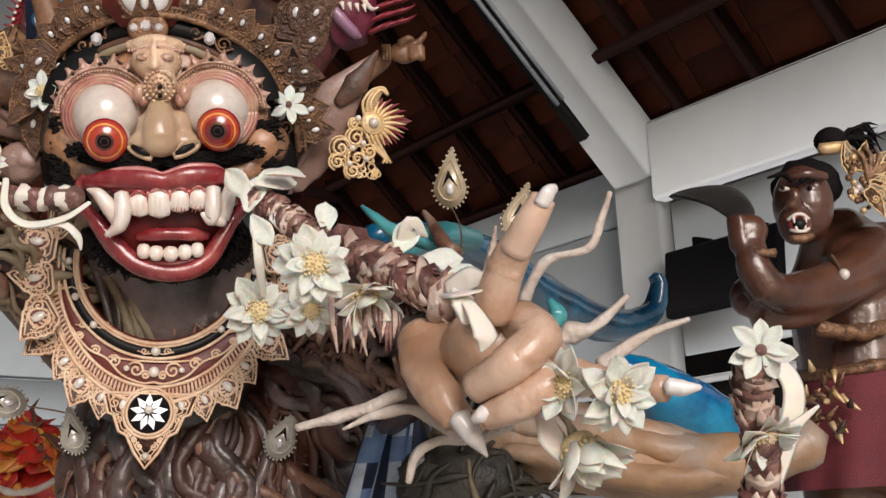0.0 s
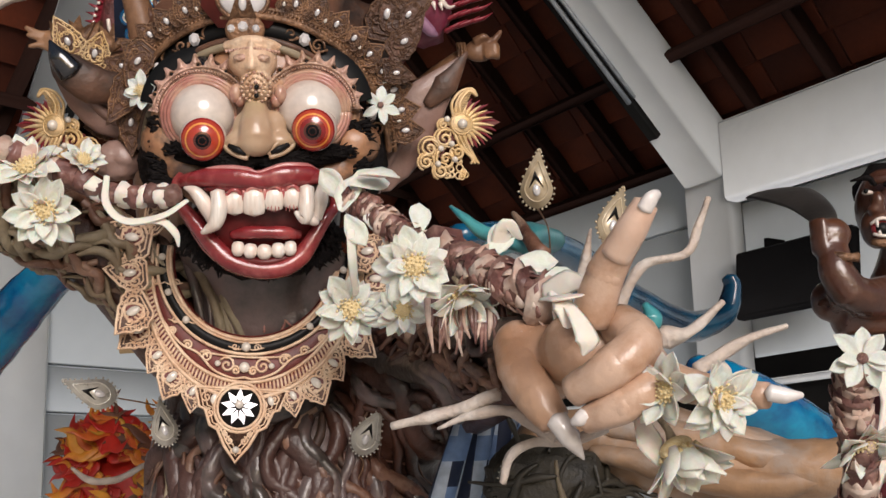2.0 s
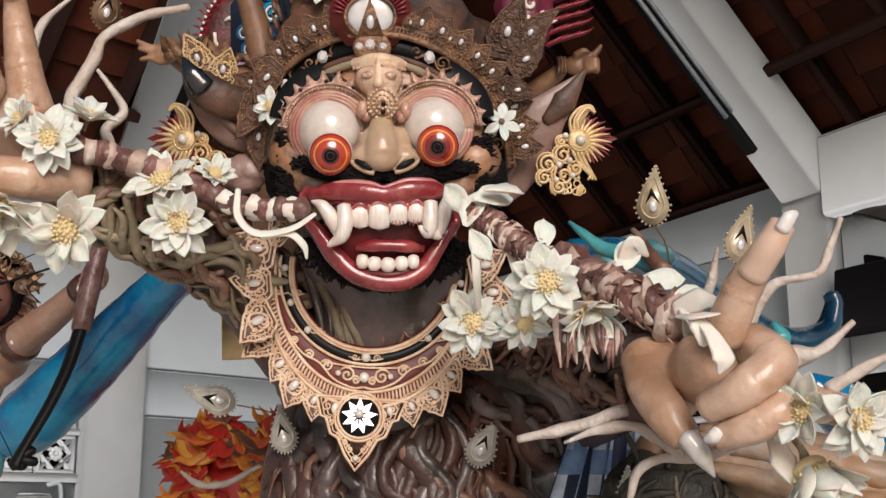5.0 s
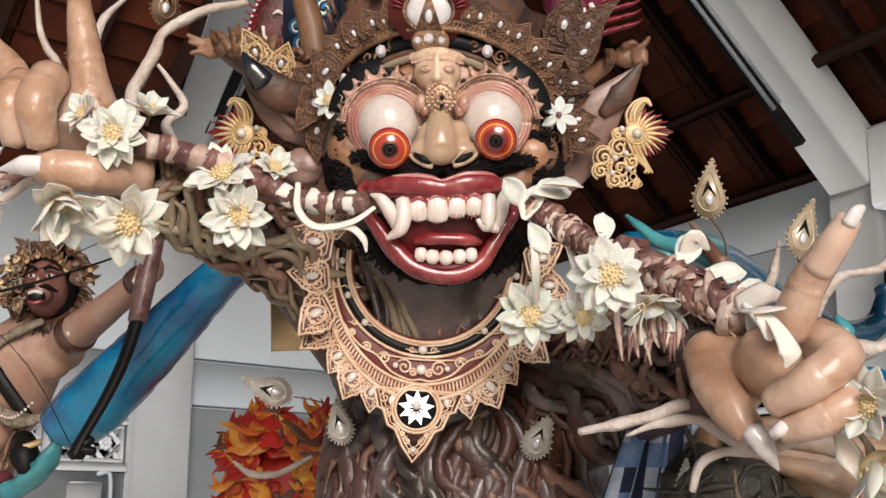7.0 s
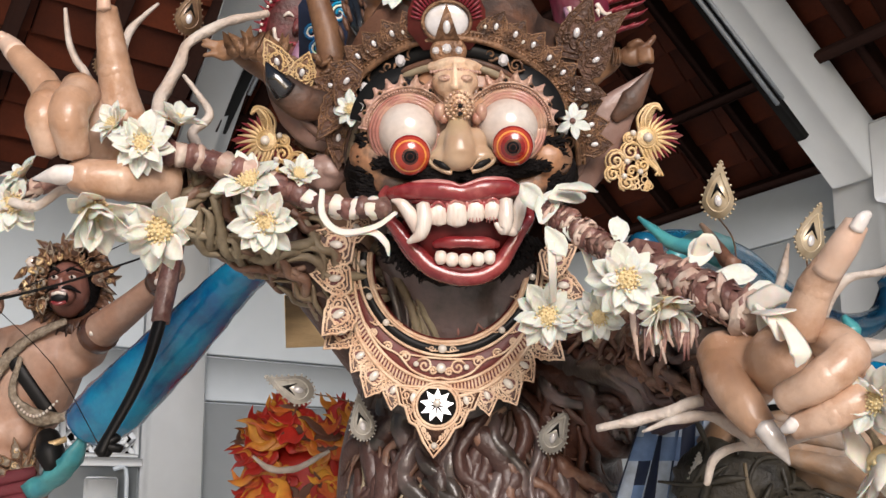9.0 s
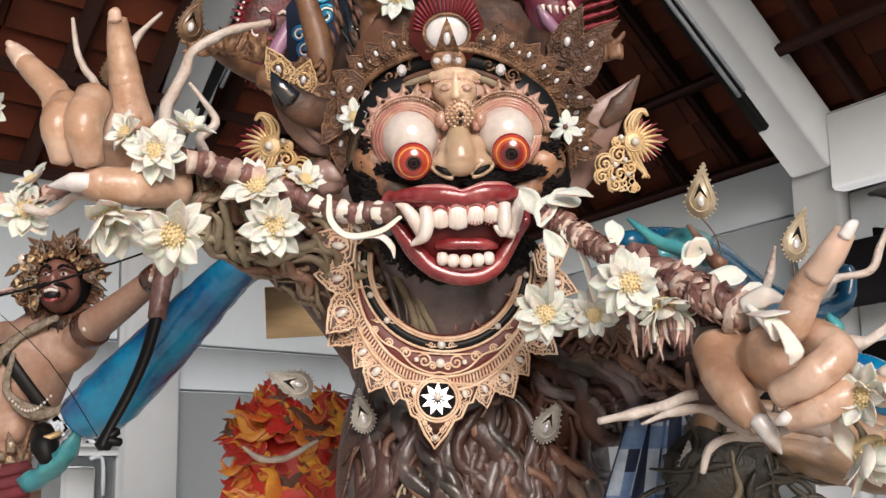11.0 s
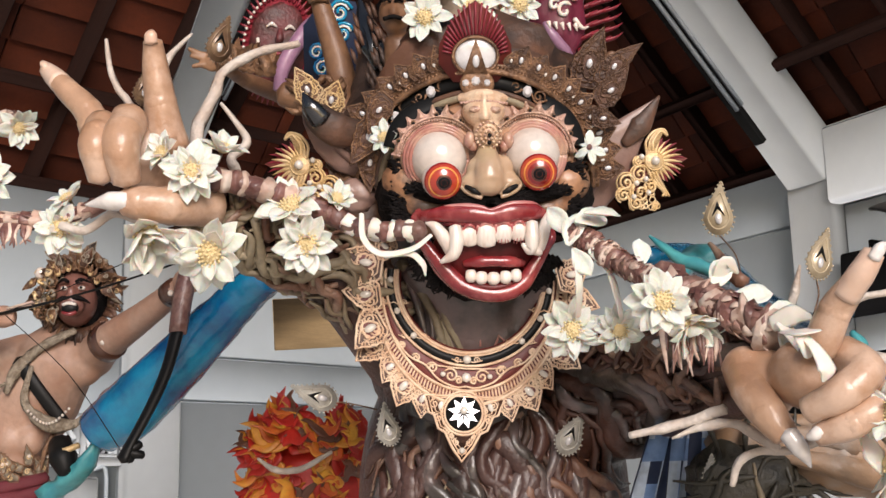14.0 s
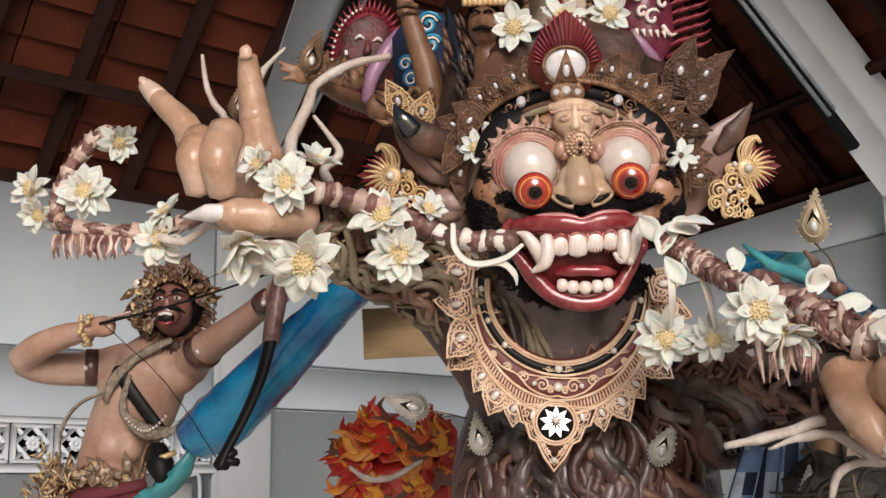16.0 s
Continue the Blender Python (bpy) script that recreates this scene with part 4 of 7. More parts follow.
# right-side hand: a finger raised, three curled, the thumb down
q = Geo()
finger(q, [(0.640, -0.585, 1.925), (0.664, -0.635, 2.005), (0.694, -0.69, 2.06), (0.722, -0.72, 2.110)], [0.040, 0.036, 0.029, 0.022])
finger(q, [(0.535, -0.37, 1.915), (0.530, -0.44, 1.855), (0.555, -0.485, 1.79), (0.582, -0.50, 1.748)], [0.048, 0.045, 0.040, 0.032])
finger(q, [(0.700, -0.56, 1.92), (0.715, -0.645, 1.875), (0.655, -0.655, 1.826), (0.598, -0.60, 1.795)], [0.042, 0.041, 0.038, 0.030])
finger(q, [(0.750, -0.56, 1.855), (0.735, -0.645, 1.802), (0.672, -0.640, 1.762), (0.618, -0.595, 1.742)], [0.037, 0.036, 0.033, 0.025])
finger(q, [(0.770, -0.54, 1.830), (0.855, -0.630, 1.783), (0.925, -0.695, 1.771)], [0.034, 0.030, 0.024])
S.join(q)
q = Geo()
ball(q, (0.665, -0.48, 1.885), (0.105, 0.09, 0.085))
ball(q, (0.585, -0.40, 1.87), (0.07, 0.07, 0.08))
ball(q, (0.537, -0.385, 1.908), (0.052, 0.056, 0.053))
tube(q, [(0.56, -0.36, 1.90), (0.535, -0.42, 1.87), (0.535, -0.45, 1.84)], [0.06, 0.05, 0.044], 14, 0, 4)
S.join(fused(q, 0.0075, 3, I["skin"]))
tube(S, [(0.676, -0.668, 2.03), (0.700, -0.705, 2.072), (0.7235, -0.7235, 2.113)], [0.030, 0.0295, 0.0235], 14, I["pale"], 5)
nail((0.716, -0.735, 2.098), (0.728, -0.742, 2.116), (0.742, -0.738, 2.126), 0.019, 0.010)
nail((0.580, -0.520, 1.752), (0.603, -0.526, 1.716), (0.632, -0.500, 1.678), 0.029, 0.004)
nail((0.616, -0.615, 1.752), (0.606, -0.612, 1.744), (0.594, -0.603, 1.739), 0.020, 0.010)
nail((0.920, -0.715, 1.774), (0.945, -0.722, 1.768), (0.974, -0.73, 1.767), 0.021, 0.007)
# left-side hand: two fingers raised, two curled, the thumb across
q = Geo()
finger(q, [(-1.070, 0.10, 2.63), (-1.103, 0.11, 2.700), (-1.179, 0.15, 2.782), (-1.243, 0.195, 2.852)], [0.044, 0.040, 0.033, 0.022])
finger(q, [(-0.880, 0.07, 2.60), (-0.893, 0.04, 2.70), (-0.905, 0.01, 2.80), (-0.907, -0.02, 2.856)], [0.055, 0.044, 0.034, 0.026])
finger(q, [(-1.040, 0.03, 2.635), (-1.045, -0.035, 2.56), (-1.035, 0.0, 2.475)], [0.047, 0.047, 0.036])
finger(q, [(-0.968, 0.01, 2.645), (-0.975, -0.06, 2.555), (-0.965, -0.02, 2.462)], [0.050, 0.050, 0.038])
finger(q, [(-0.76, 0.12, 2.43), (-0.86, 0.02, 2.408), (-0.945, 0.0, 2.412), (-0.98, 0.005, 2.412)], [0.06, 0.052, 0.045, 0.034])
S.join(q)
q = Geo()
ball(q, (-0.955, 0.10, 2.575), (0.13, 0.08, 0.105))
ball(q, (-0.845, 0.12, 2.50), (0.085, 0.08, 0.09))
tube(q, [(-0.875, 0.08, 2.58), (-0.888, 0.055, 2.66)], [0.062, 0.048], 14, 0, 4)
tube(q, [(-1.06, 0.10, 2.60), (-1.095, 0.11, 2.68)], [0.05, 0.043], 14, 0, 4)
S.join(fused(q, 0.0085, 3, I["skin"]))
tube(S, [(-1.195, 0.155, 2.80), (-1.22, 0.178, 2.828), (-1.245, 0.195, 2.854)], [0.0315, 0.029, 0.0225], 12, I["pale"], 4)
nail((-1.238, 0.175, 2.848), (-1.247, 0.18, 2.862), (-1.256, 0.19, 2.872), 0.017, 0.008, "pale")
nail((-0.907, -0.042, 2.842), (-0.908, -0.046, 2.862), (-0.908, -0.038, 2.876), 0.019, 0.009, "pale")
nail((-0.962, -0.012, 2.412), (-1.01, -0.008, 2.414), (-1.078, 0.01, 2.410), 0.036, 0.004)
thing("demon_statue", S, SM, "huge painted demon statue, bulging eyes, bared fangs and root-covered body", "statue")


# ---- flowers ----
def petal_mesh(curl, cup, point, seed=1):
    g = Geo()
    nx, ny = 5, 8
    for side in (0, 1):
        for i in range(ny + 1):
            t = i / ny
            w = 0.255 * (math.sin(math.pi * (0.08 + 0.92 * t) ** point) ** 0.9) * (1 if t < 1 else 0) + 0.006
            for j in range(nx):
                w2 = 0.02 * noise.noise((t * 7, j * 0.9, seed))
                s = 2 * j / (nx - 1) - 1
                z = curl * t * t + cup * s * s * w - 0.012 * side + 0.018 * math.sin(5 * t + 3 * s + seed) + w2 * 1.4
                g.v.append((s * (w + w2 * (1 if t < 1 else 0)) + 0.03 * math.sin(2.4 * t + seed) * t, t * (1 - 0.25 * abs(curl) * t), z))
    o = (ny + 1) * nx
    for i in range(ny):
        for j in range(nx - 1):
            a = i * nx + j
            g.f += [(a, a + 1, a + nx + 1, a + nx), (o + a, o + a + nx, o + a + nx + 1, o + a + 1)]
        for j in (0, nx - 1):
            a = i * nx + j
            g.f.append((a, a + nx, o + a + nx, o + a) if j == 0 else (a, o + a, o + a + nx, a + nx))
    g.f.append(tuple(ny * nx + j for j in range(nx)) + tuple(o + ny * nx + j for j in range(nx - 1, -1, -1)))
    g.m = [0] * len(g.f)
    return mesh_of("petal", g, [PETAL])


PETALS = [petal_mesh(0.18, 0.35, 1.25), petal_mesh(-0.08, 0.25, 1.2, 2), petal_mesh(0.08, 0.5, 1.3, 3), petal_mesh(-0.22, 0.3, 1.15, 4), petal_mesh(0.25, 0.55, 1.05, 5), petal_mesh(-0.3, 0.4, 1.35, 6), petal_mesh(0.02, 0.6, 1.1, 7)]
g = Geo()
ball(g, (0, 0, 0.08), (0.14, 0.14, 0.11), 0, None, 14, 8)
for k in range(40):
    a, r = k * 2.4, 0.17 * math.sqrt(k / 40)
    tube(g, [(r * math.cos(a), r * math.sin(a), 0.12), (r * 1.12 * math.cos(a), r * 1.12 * math.sin(a), 0.25 - r * 0.5)], [0.015, 0.018], 5, 0, 2)
STAMENS = mesh_of("stamen_head", g, [STAMEN])
g = Geo()
ball(g, (0, 0, 0.08), (0.13, 0.13, 0.12), 0, None, 12, 8)
HEART = mesh_of("stamen_head", g, [STALK_M])
g = Geo()
tube(g, [(0, 0, -0.45), (0.02, 0.03, -0.2), (0, 0, 0.02)], [0.05, 0.06, 0.10], 8, 0, 3)
CALYX = mesh_of("calyx", g, [ROOT_G])
frng = random.Random(21)


def flower(o, n, size, spread=70.0, petals=10, inner=5, roll=0.0, dark=False, label="white cloth lotus flower with a yellow heart"):
    """spread: how far the outer petals open (degrees from the flower's axis)."""
    f = base("flower", label, "flower", "white flowers on the figure", facing(o, n, roll) @ Matrix.Diagonal((size * 0.48, size * 0.48, size * 0.48, 1)))
    for ring, (count, sp, ln, lift) in enumerate(((petals if dark else petals + 3, spread + 12, 1.0, 0.0), (petals // 2 + 1 if inner > 3 else inner, spread * 0.92, 0.84, 0.03), (inner // 2 + 1 if inner > 4 else 0, spread * 0.66, 0.58, 0.06))):
        for k in range(count):
            a = 360 / max(count, 1) * (k + 0.5 * ring) + frng.uniform(-9, 9)
            s = ln * frng.uniform(0.86, 1.1)
            m = pose(0, 0, lift, 0, 0, a) @ pose(0, 0.07, 0, 90 - sp + frng.uniform(-9, 9), frng.uniform(-9, 9), 0) @ Matrix.Diagonal((s * frng.uniform(0.9, 1.12), s, s, 1))
            part("petal", frng.choice(PETALS), PETAL, f, mx=m)
    part("stamen_head", HEART if dark else STAMENS, STAMEN, f, "dark heart" if dark else "yellow stamens", mx=Matrix.Diagonal((1.3, 1.3, 1.2, 1)) if dark else Matrix.Diagonal((2.05, 2.05, 1.5, 1)))
    part("calyx", CALYX, ROOT_G, f)


C = (0, -1, -0.25)
flower((0.211, 0.06, 2.061), (-0.1, -1, -0.15), 0.175, 72, 9, 5)
flower((0.331, 0.03, 2.055), (0.05, -1, -0.3), 0.14, 70, 9, 4)
flower((0.324, -0.49, 2.052), (0.0, -1, -0.1), 0.160, 74, 11, 6, 10)
flower((0.430, -0.33, 2.03), (0.3, -0.6, -0.9), 0.20, 38, 8, 4, label="faded drooping white flower on the stalk")
flower((0.825, -0.735, 1.765), (0.25, -1, -0.25), 0.155, 66, 10, 6)
flower((0.752, -0.68, 1.785), (-0.75, -0.6, -0.05), 0.15, 55, 8, 4)
flower((1.122, -0.65, 1.837), (-0.1, -1, 0.05), 0.135, 76, 7, 2, dark=True, label="white star-shaped flower with a dark heart")
flower((1.147, -0.55, 1.69), (0.2, -0.5, -0.8), 0.16, 60, 8, 3)
flower((0.775, -0.60, 1.700), (0.35, -0.35, -0.9), 0.24, 32, 8, 4, label="large drooping white bell flower")
flower((-0.797, -0.02, 2.491), (0.05, -1, -0.1), 0.172, 73, 10, 6)
flower((-0.875, 0.0, 2.545), (-0.5, -1, 0.3), 0.13, 50, 7, 3)
flower((-0.725, 0.03, 2.56), (0.3, -0.5, 0.7), 0.15, 55, 8, 3)
flower((-0.497, 0.05, 2.305), (0.05, -1, -0.25), 0.18, 68, 8, 5)
flower((-0.54, 0.06, 2.41), (-0.2, -0.8, 0.5), 0.19, 62, 8, 2)
flower((-0.42, 0.07, 2.43), (0.5, -0.8, 0.5), 0.12, 60, 6, 2)
flower((-0.745, 0.0, 2.275), (-0.25, -0.9, -0.35), 0.22, 62, 8, 3, 20)
flower((-0.915, 0.0, 2.335), (0.35, -0.55, -0.75), 0.24, 30, 9, 4, label="drooping white bell flower seen from its side")
flower((-1.177, 0.16, 2.383), (0.05, -1, -0.15), 0.165, 72, 9, 5)
flower((-1.16, 0.16, 2.46), (-0.4, -0.5, 0.7), 0.13, 60, 7, 3)
flower((-1.412, 0.21, 2.539), (0.0, -1, -0.05), 0.17, 74, 9, 6)
flower((-1.58, 0.25, 2.56), (-0.5, -0.8, 0.0), 0.15, 66, 9, 4)
flower((-1.55, 0.24, 2.48), (-0.3, -0.8, -0.5), 0.13, 66, 8, 4)
flower((-1.335, 0.25, 2.70), (0.6, -0.6, -0.5), 0.13, 58, 8, 3)
flower((-0.164, 0.12, 2.975), (-0.1, -1, -0.1), 0.16, 74, 5, 4)
flower((0.123, 0.22, 3.055), (0.1, -1, -0.1), 0.15, 72, 6, 4)
flower((-0.02, 0.16, 3.02), (0, -0.8, 0.4), 0.16, 66, 6, 3)
flower((-0.285, 0.075, 2.610), (-0.2, -1, -0.2), 0.10, 72, 5, 2)
flower((0.292, 0.12, 2.588), (0.3, -1, -0.1), 0.105, 74, 6, 0, dark=True, label="small white flower with a dark heart behind the ear")


# ---- ringed banana stalks ----
def stalk(path, radius, bands, label, seed, frill=0.35, pale=2, pale_m=STALK_W):
    rng = random.Random(seed)
    t = base("banana_stalk", label, "stalk", "banana stalks")
    g = Geo()
    tube(g, path, radius * 0.78, 12, 0, 6)
    part("core", g, STALK_M, t)
    p = spline(path, 40)
    step = (len(p) - 1) / bands
    for k in range(bands):
        a, b = p[int(k * step)], p[min(int((k + 0.95) * step), len(p) - 1)]
        g = Geo()
        r = radius * rng.uniform(0.84, 1.06)
        ax = (b - a).normalized()
        sx = ax.orthogonal().normalized()
        sy = ax.cross(sx)
        tilt = (sx * rng.uniform(-1, 1) + sy * rng.uniform(-1, 1)) * radius * 0.14
        light = k % pale == 1 and rng.random() < 0.9
        tube(g, [a - tilt * 0.5, a.lerp(b, 0.5), b + tilt], [r * 0.84, r * 0.98, r * (1.06 + frill * 0.25)], 14, 0, 3, lumpy=0.4, close=True)
        sheath = part("sheath", g, pale_m if light else STALK_M, t, "pale sheath" if light else "maroon sheath")
        # torn scale tips along the edge
        for i in range(7 if frill > -0.3 else 0):
            w = 0.9 * i + rng.uniform(0, 0.5)
            d = sx * math.cos(w) + sy * math.sin(w)
            ln = (b - a).length * rng.uniform(0.3, 0.9) * (0.6 + frill)
            g = Geo()
            tube(g, [b + d * r * 0.96 - ax * 0.004, b + d * r * 1.07 + ax * ln * 0.5, b + d * r * rng.uniform(0.98, 1.2) + ax * ln], [r * 0.36, r * 0.26, r * 0.03], 6, 0, 2, 0.22, d)
            part("scale", g, rng.choice((STALK_M, STALK_M, STALK_W)), sheath)
    return t


stalk([(0.20, -0.03, 2.315), (0.262, -0.05, 2.27), (0.330, -0.12, 2.202), (0.40, -0.21, 2.14)], 0.034, 15, "banana stalk ringed in maroon and cream, held in the jaws", 1, -0.1)
stalk([(0.40, -0.21, 2.14), (0.46, -0.29, 2.085), (0.52, -0.36, 2.04), (0.60, -0.42, 1.985)], 0.044, 14, "thick maroon banana stalk end held by a clawed fist", 2, 0.9, 3)
stalk([(-0.185, 0.0, 2.325), (-0.25, 0.02, 2.332), (-0.308, 0.03, 2.336), (-0.40, 0.05, 2.36)], 0.030, 8, "banana stalk ringed in maroon and cream, held in the jaws", 3, -0.5, 2, PETAL)
stalk([(-0.40, 0.06, 2.37), (-0.52, 0.08, 2.431), (-0.661, 0.05, 2.470), (-0.78, 0.03, 2.49)], 0.036, 14, "banana stalk ringed in maroon and cream under the fist", 4, -0.35)
stalk([(-1.06, 0.13, 2.44), (-1.18, 0.17, 2.41), (-1.318, 0.20, 2.415), (-1.48, 0.22, 2.45), (-1.49, 0.22, 2.53), (-1.461, 0.24, 2.63), (-1.40, 0.26, 2.715), (-1.345, 0.25, 2.725)], 0.024, 26, "curling banana stalk tip ringed in maroon and cream", 5)
stalk([(1.17, -0.45, 1.55), (1.16, -0.52, 1.66), (1.125, -0.58, 1.76), (1.12, -0.62, 1.82)], 0.036, 9, "upright maroon banana stalk below a star flower", 6)

for o, n, ln in (((0.44, -0.31, 2.04), 9, 0.13), ((-1.33, 0.18, 2.40), 8, 0.07), ((-1.42, 0.2, 2.41), 8, 0.07), ((0.60, -0.43, 1.93), 8, 0.12)):
    f = base("fringe", "hanging maroon bracts under the stalk", "fringe", "stalk fringes")
    for k in range(n * 2):
        g = Geo()
        x = o[0] + (k / 2 - n / 2) * 0.017
        tube(g, [(x, o[1], o[2]), (x + frng.uniform(-0.01, 0.01), o[1] - 0.02, o[2] - ln * 0.5), (x + frng.uniform(-0.02, 0.02), o[1] - 0.015, o[2] - ln * frng.uniform(0.8, 1.1))], [0.008, 0.0075, 0.002], 7, 0, 3, 0.4)
        part("scale", g, STALK_M if k % 3 else STALK_W, f)


def strip(path, w, label="curling white strip of palm pith", m=PETAL, group="white strips"):
    g = Geo()
    tube(g, path, w, 8, 0, 6, 0.16, (0.3, -1, 0.3))
    thing("ribbon", g, m, label, "ribbon", group)


strip([(-0.35, 0.0, 2.375), (-0.345, -0.02, 2.303), (-0.30, -0.02, 2.262), (-0.219, -0.025, 2.272), (-0.165, 0.0, 2.315)], [0.007, 0.010, 0.010, 0.009, 0.006])
strip([(-0.29, -0.02, 2.256), (-0.225, -0.02, 2.262), (-0.19, -0.01, 2.235), (-0.183, 0.0, 2.205)], [0.008, 0.010, 0.010, 0.003])


def bract(o, n, size, roll):
    b = base("bract", "broad white pith leaf folded round the stalk", "leaf", "white pith leaves", facing(o, n, roll) @ Matrix.Diagonal((size * 1.1, size, size, 1)))
    part("blade", PETALS[int(size * 1000) % 4], PETAL, b)


bract((0.19, -0.06, 2.27), (-0.3, -1, 0.1), 0.107, -20)
bract((0.21, -0.08, 2.33), (0.2, -0.9, 0.4), 0.115, -75)
bract((0.20, -0.05, 2.30), (-0.5, -0.8, 0.0), 0.10, 35)
bract((0.23, -0.09, 2.35), (0.1, -0.6, 0.8), 0.098, -110)
bract((0.20, -0.07, 2.26), (-0.2, -1, -0.1), 0.090, -150)
bract((0.24, -0.08, 2.25), (0.1, -1, -0.2), 0.10, -105)
bract((0.57, -0.44, 2.02), (0.1, -1, 0.3), 0.090, -80)
bract((0.60, -0.46, 2.0), (0.0, -1, 0.0), 0.090, -160)
bract((0.50, -0.30, 2.11), (0.1, -0.8, 0.5), 0.10, -30)
bract((0.54, -0.33, 2.09), (0.2, -0.8, 0.4), 0.10, -95)
bract((0.36, -0.16, 2.19), (0.2, -0.8, 0.4), 0.09, -10)
strip([(0.21, -0.08, 2.22), (0.215, -0.06, 2.15), (0.222, 0.02, 2.09)], [0.010, 0.012, 0.008], "thin white pith strip hanging from the stalk")
strip([(0.28, -0.09, 2.23), (0.31, -0.06, 2.15), (0.335, 0.0, 2.08)], [0.010, 0.012, 0.008], "thin white pith strip hanging from the stalk")
strip([(0.58, -0.47, 2.0), (0.62, -0.50, 2.015), (0.66, -0.50, 2.01)], [0.02, 0.026, 0.008])
strip([(0.60, -0.48, 2.0), (0.62, -0.52, 1.95), (0.645, -0.54, 1.91), (0.64, -0.54, 1.885)], [0.02, 0.02, 0.028, 0.006])
strip([(0.52, -0.27, 2.13), (0.535, -0.30, 2.17), (0.57, -0.28, 2.15)], [0.02, 0.025, 0.004])
strip([(0.42, 0.0, 2.02), (0.47, -0.05, 1.97), (0.53, -0.1, 1.955)], [0.014, 0.016, 0.005])
strip([(1.21, -0.42, 1.60), (1.25, -0.44, 1.70), (1.27, -0.44, 1.78), (1.25, -0.43, 1.83), (1.215, -0.43, 1.815)], [0.024, 0.026, 0.026, 0.024, 0.012], "thick white curling strip beside a star flower")
strip([(1.20, -0.46, 1.66), (1.24, -0.47, 1.70), (1.30, -0.48, 1.745)], [0.014, 0.014, 0.003])
strip([(0.72, -0.58, 1.76), (0.735, -0.6, 1.70), (0.75, -0.6, 1.66)], [0.012, 0.03, 0.008])


strip([(0.550, -0.620, 1.963), (0.574, -0.670, 1.955), (0.606, -0.690, 1.955)], [0.012, 0.030, 0.012], "torn white pith leaf tucked in the fist")
strip([(0.568, -0.660, 1.957), (0.578, -0.680, 1.933), (0.580, -0.680, 1.901)], [0.014, 0.026, 0.010], "torn white pith leaf tucked in the fist")
strip([(0.580, -0.670, 1.947), (0.594, -0.700, 1.913), (0.607, -0.710, 1.872), (0.600, -0.700, 1.848)], [0.012, 0.018, 0.026, 0.004], "torn white pith leaf tucked in the fist")


def twig(path, r, m=TWIG, label="pale twisted dry twig on an arm"):
    g = Geo()
    tube(g, path, r, 8, 0, 6, lumpy=0.4)
    thing("twig", g, m, label, "twig", "twigs on the arms")


twig([(0.50, -0.33, 1.82), (0.427, -0.30, 1.793), (0.359, -0.28, 1.778), (0.286, -0.25, 1.765)], [0.014, 0.013, 0.012, 0.007])
twig([(0.60, -0.38, 1.72), (0.521, -0.35, 1.780), (0.446, -0.32, 1.778), (0.377, -0.30, 1.754)], [0.014, 0.012, 0.010, 0.003])
twig([(0.70, -0.40, 1.745), (0.636, -0.38, 1.718), (0.559, -0.37, 1.718), (0.515, -0.36, 1.691), (0.498, -0.35, 1.641)], [0.014, 0.012, 0.010, 0.010, 0.006])
twig([(0.72, -0.43, 1.95), (0.776, -0.47, 2.049), (0.856, -0.50, 2.068), (0.886, -0.50, 2.124), (0.905, -0.52, 2.176)], [0.014, 0.010, 0.009, 0.008, 0.005])
twig([(0.86, -0.50, 1.84), (0.906, -0.50, 1.866), (0.965, -0.50, 1.897), (1.040, -0.52, 1.919)], [0.014, 0.012, 0.010, 0.005])
twig([(0.80, -0.40, 1.90), (0.834, -0.40, 1.917), (0.876, -0.42, 1.924), (0.951, -0.42, 1.985)], [0.012, 0.024, 0.012, 0.006])
twig([(0.80, -0.38, 1.93), (0.815, -0.38, 1.96), (0.80, -0.38, 1.99)], [0.016, 0.022, 0.008], TEAL, "teal-tipped dry root beside the fist")
twig([(0.69, -0.28, 2.06), (0.702, -0.30, 2.105), (0.711, -0.32, 2.161)], [0.012, 0.010, 0.003])
twig([(0.66, -0.02, 2.17), (0.640, 0.04, 2.23), (0.613, 0.10, 2.302)], [0.022, 0.018, 0.006], ROOT)
twig([(0.66, 0.08, 2.20), (0.60, 0.11, 2.235), (0.533, 0.15, 2.273), (0.469, 0.20, 2.346)], [0.02, 0.022, 0.018, 0.005], TEAL, "grey-green pointed root tip on the arm")
twig([(-0.980, 0.13, 2.66), (-0.998, 0.14, 2.730), (-1.030, 0.15, 2.775), (-1.056, 0.15, 2.836), (-1.069, 0.15, 2.927)], [0.014, 0.012, 0.010, 0.009, 0.005])
twig([(-0.92, 0.18, 2.78), (-0.917, 0.20, 2.850), (-0.896, 0.22, 2.910), (-0.843, 0.25, 2.982)], [0.014, 0.012, 0.010, 0.004])
twig([(-0.80, 0.18, 2.55), (-0.815, 0.20, 2.676), (-0.770, 0.22, 2.785), (-0.745, 0.22, 2.854), (-0.645, 0.22, 2.913), (-0.528, 0.22, 2.937)], [0.022, 0.020, 0.017, 0.015, 0.014, 0.010], TWIG, "long twisted pale branch rising beside the fist")
twig([(-0.70, 0.16, 2.53), (-0.714, 0.17, 2.581), (-0.673, 0.17, 2.622), (-0.691, 0.18, 2.667), (-0.748, 0.18, 2.745)], [0.016, 0.014, 0.013, 0.010, 0.005])
twig([(-1.17, 0.12, 2.38), (-1.10, 0.10, 2.36), (-1.02, 0.08, 2.40), (-0.93, 0.06, 2.37)], [0.010, 0.012, 0.012, 0.012])


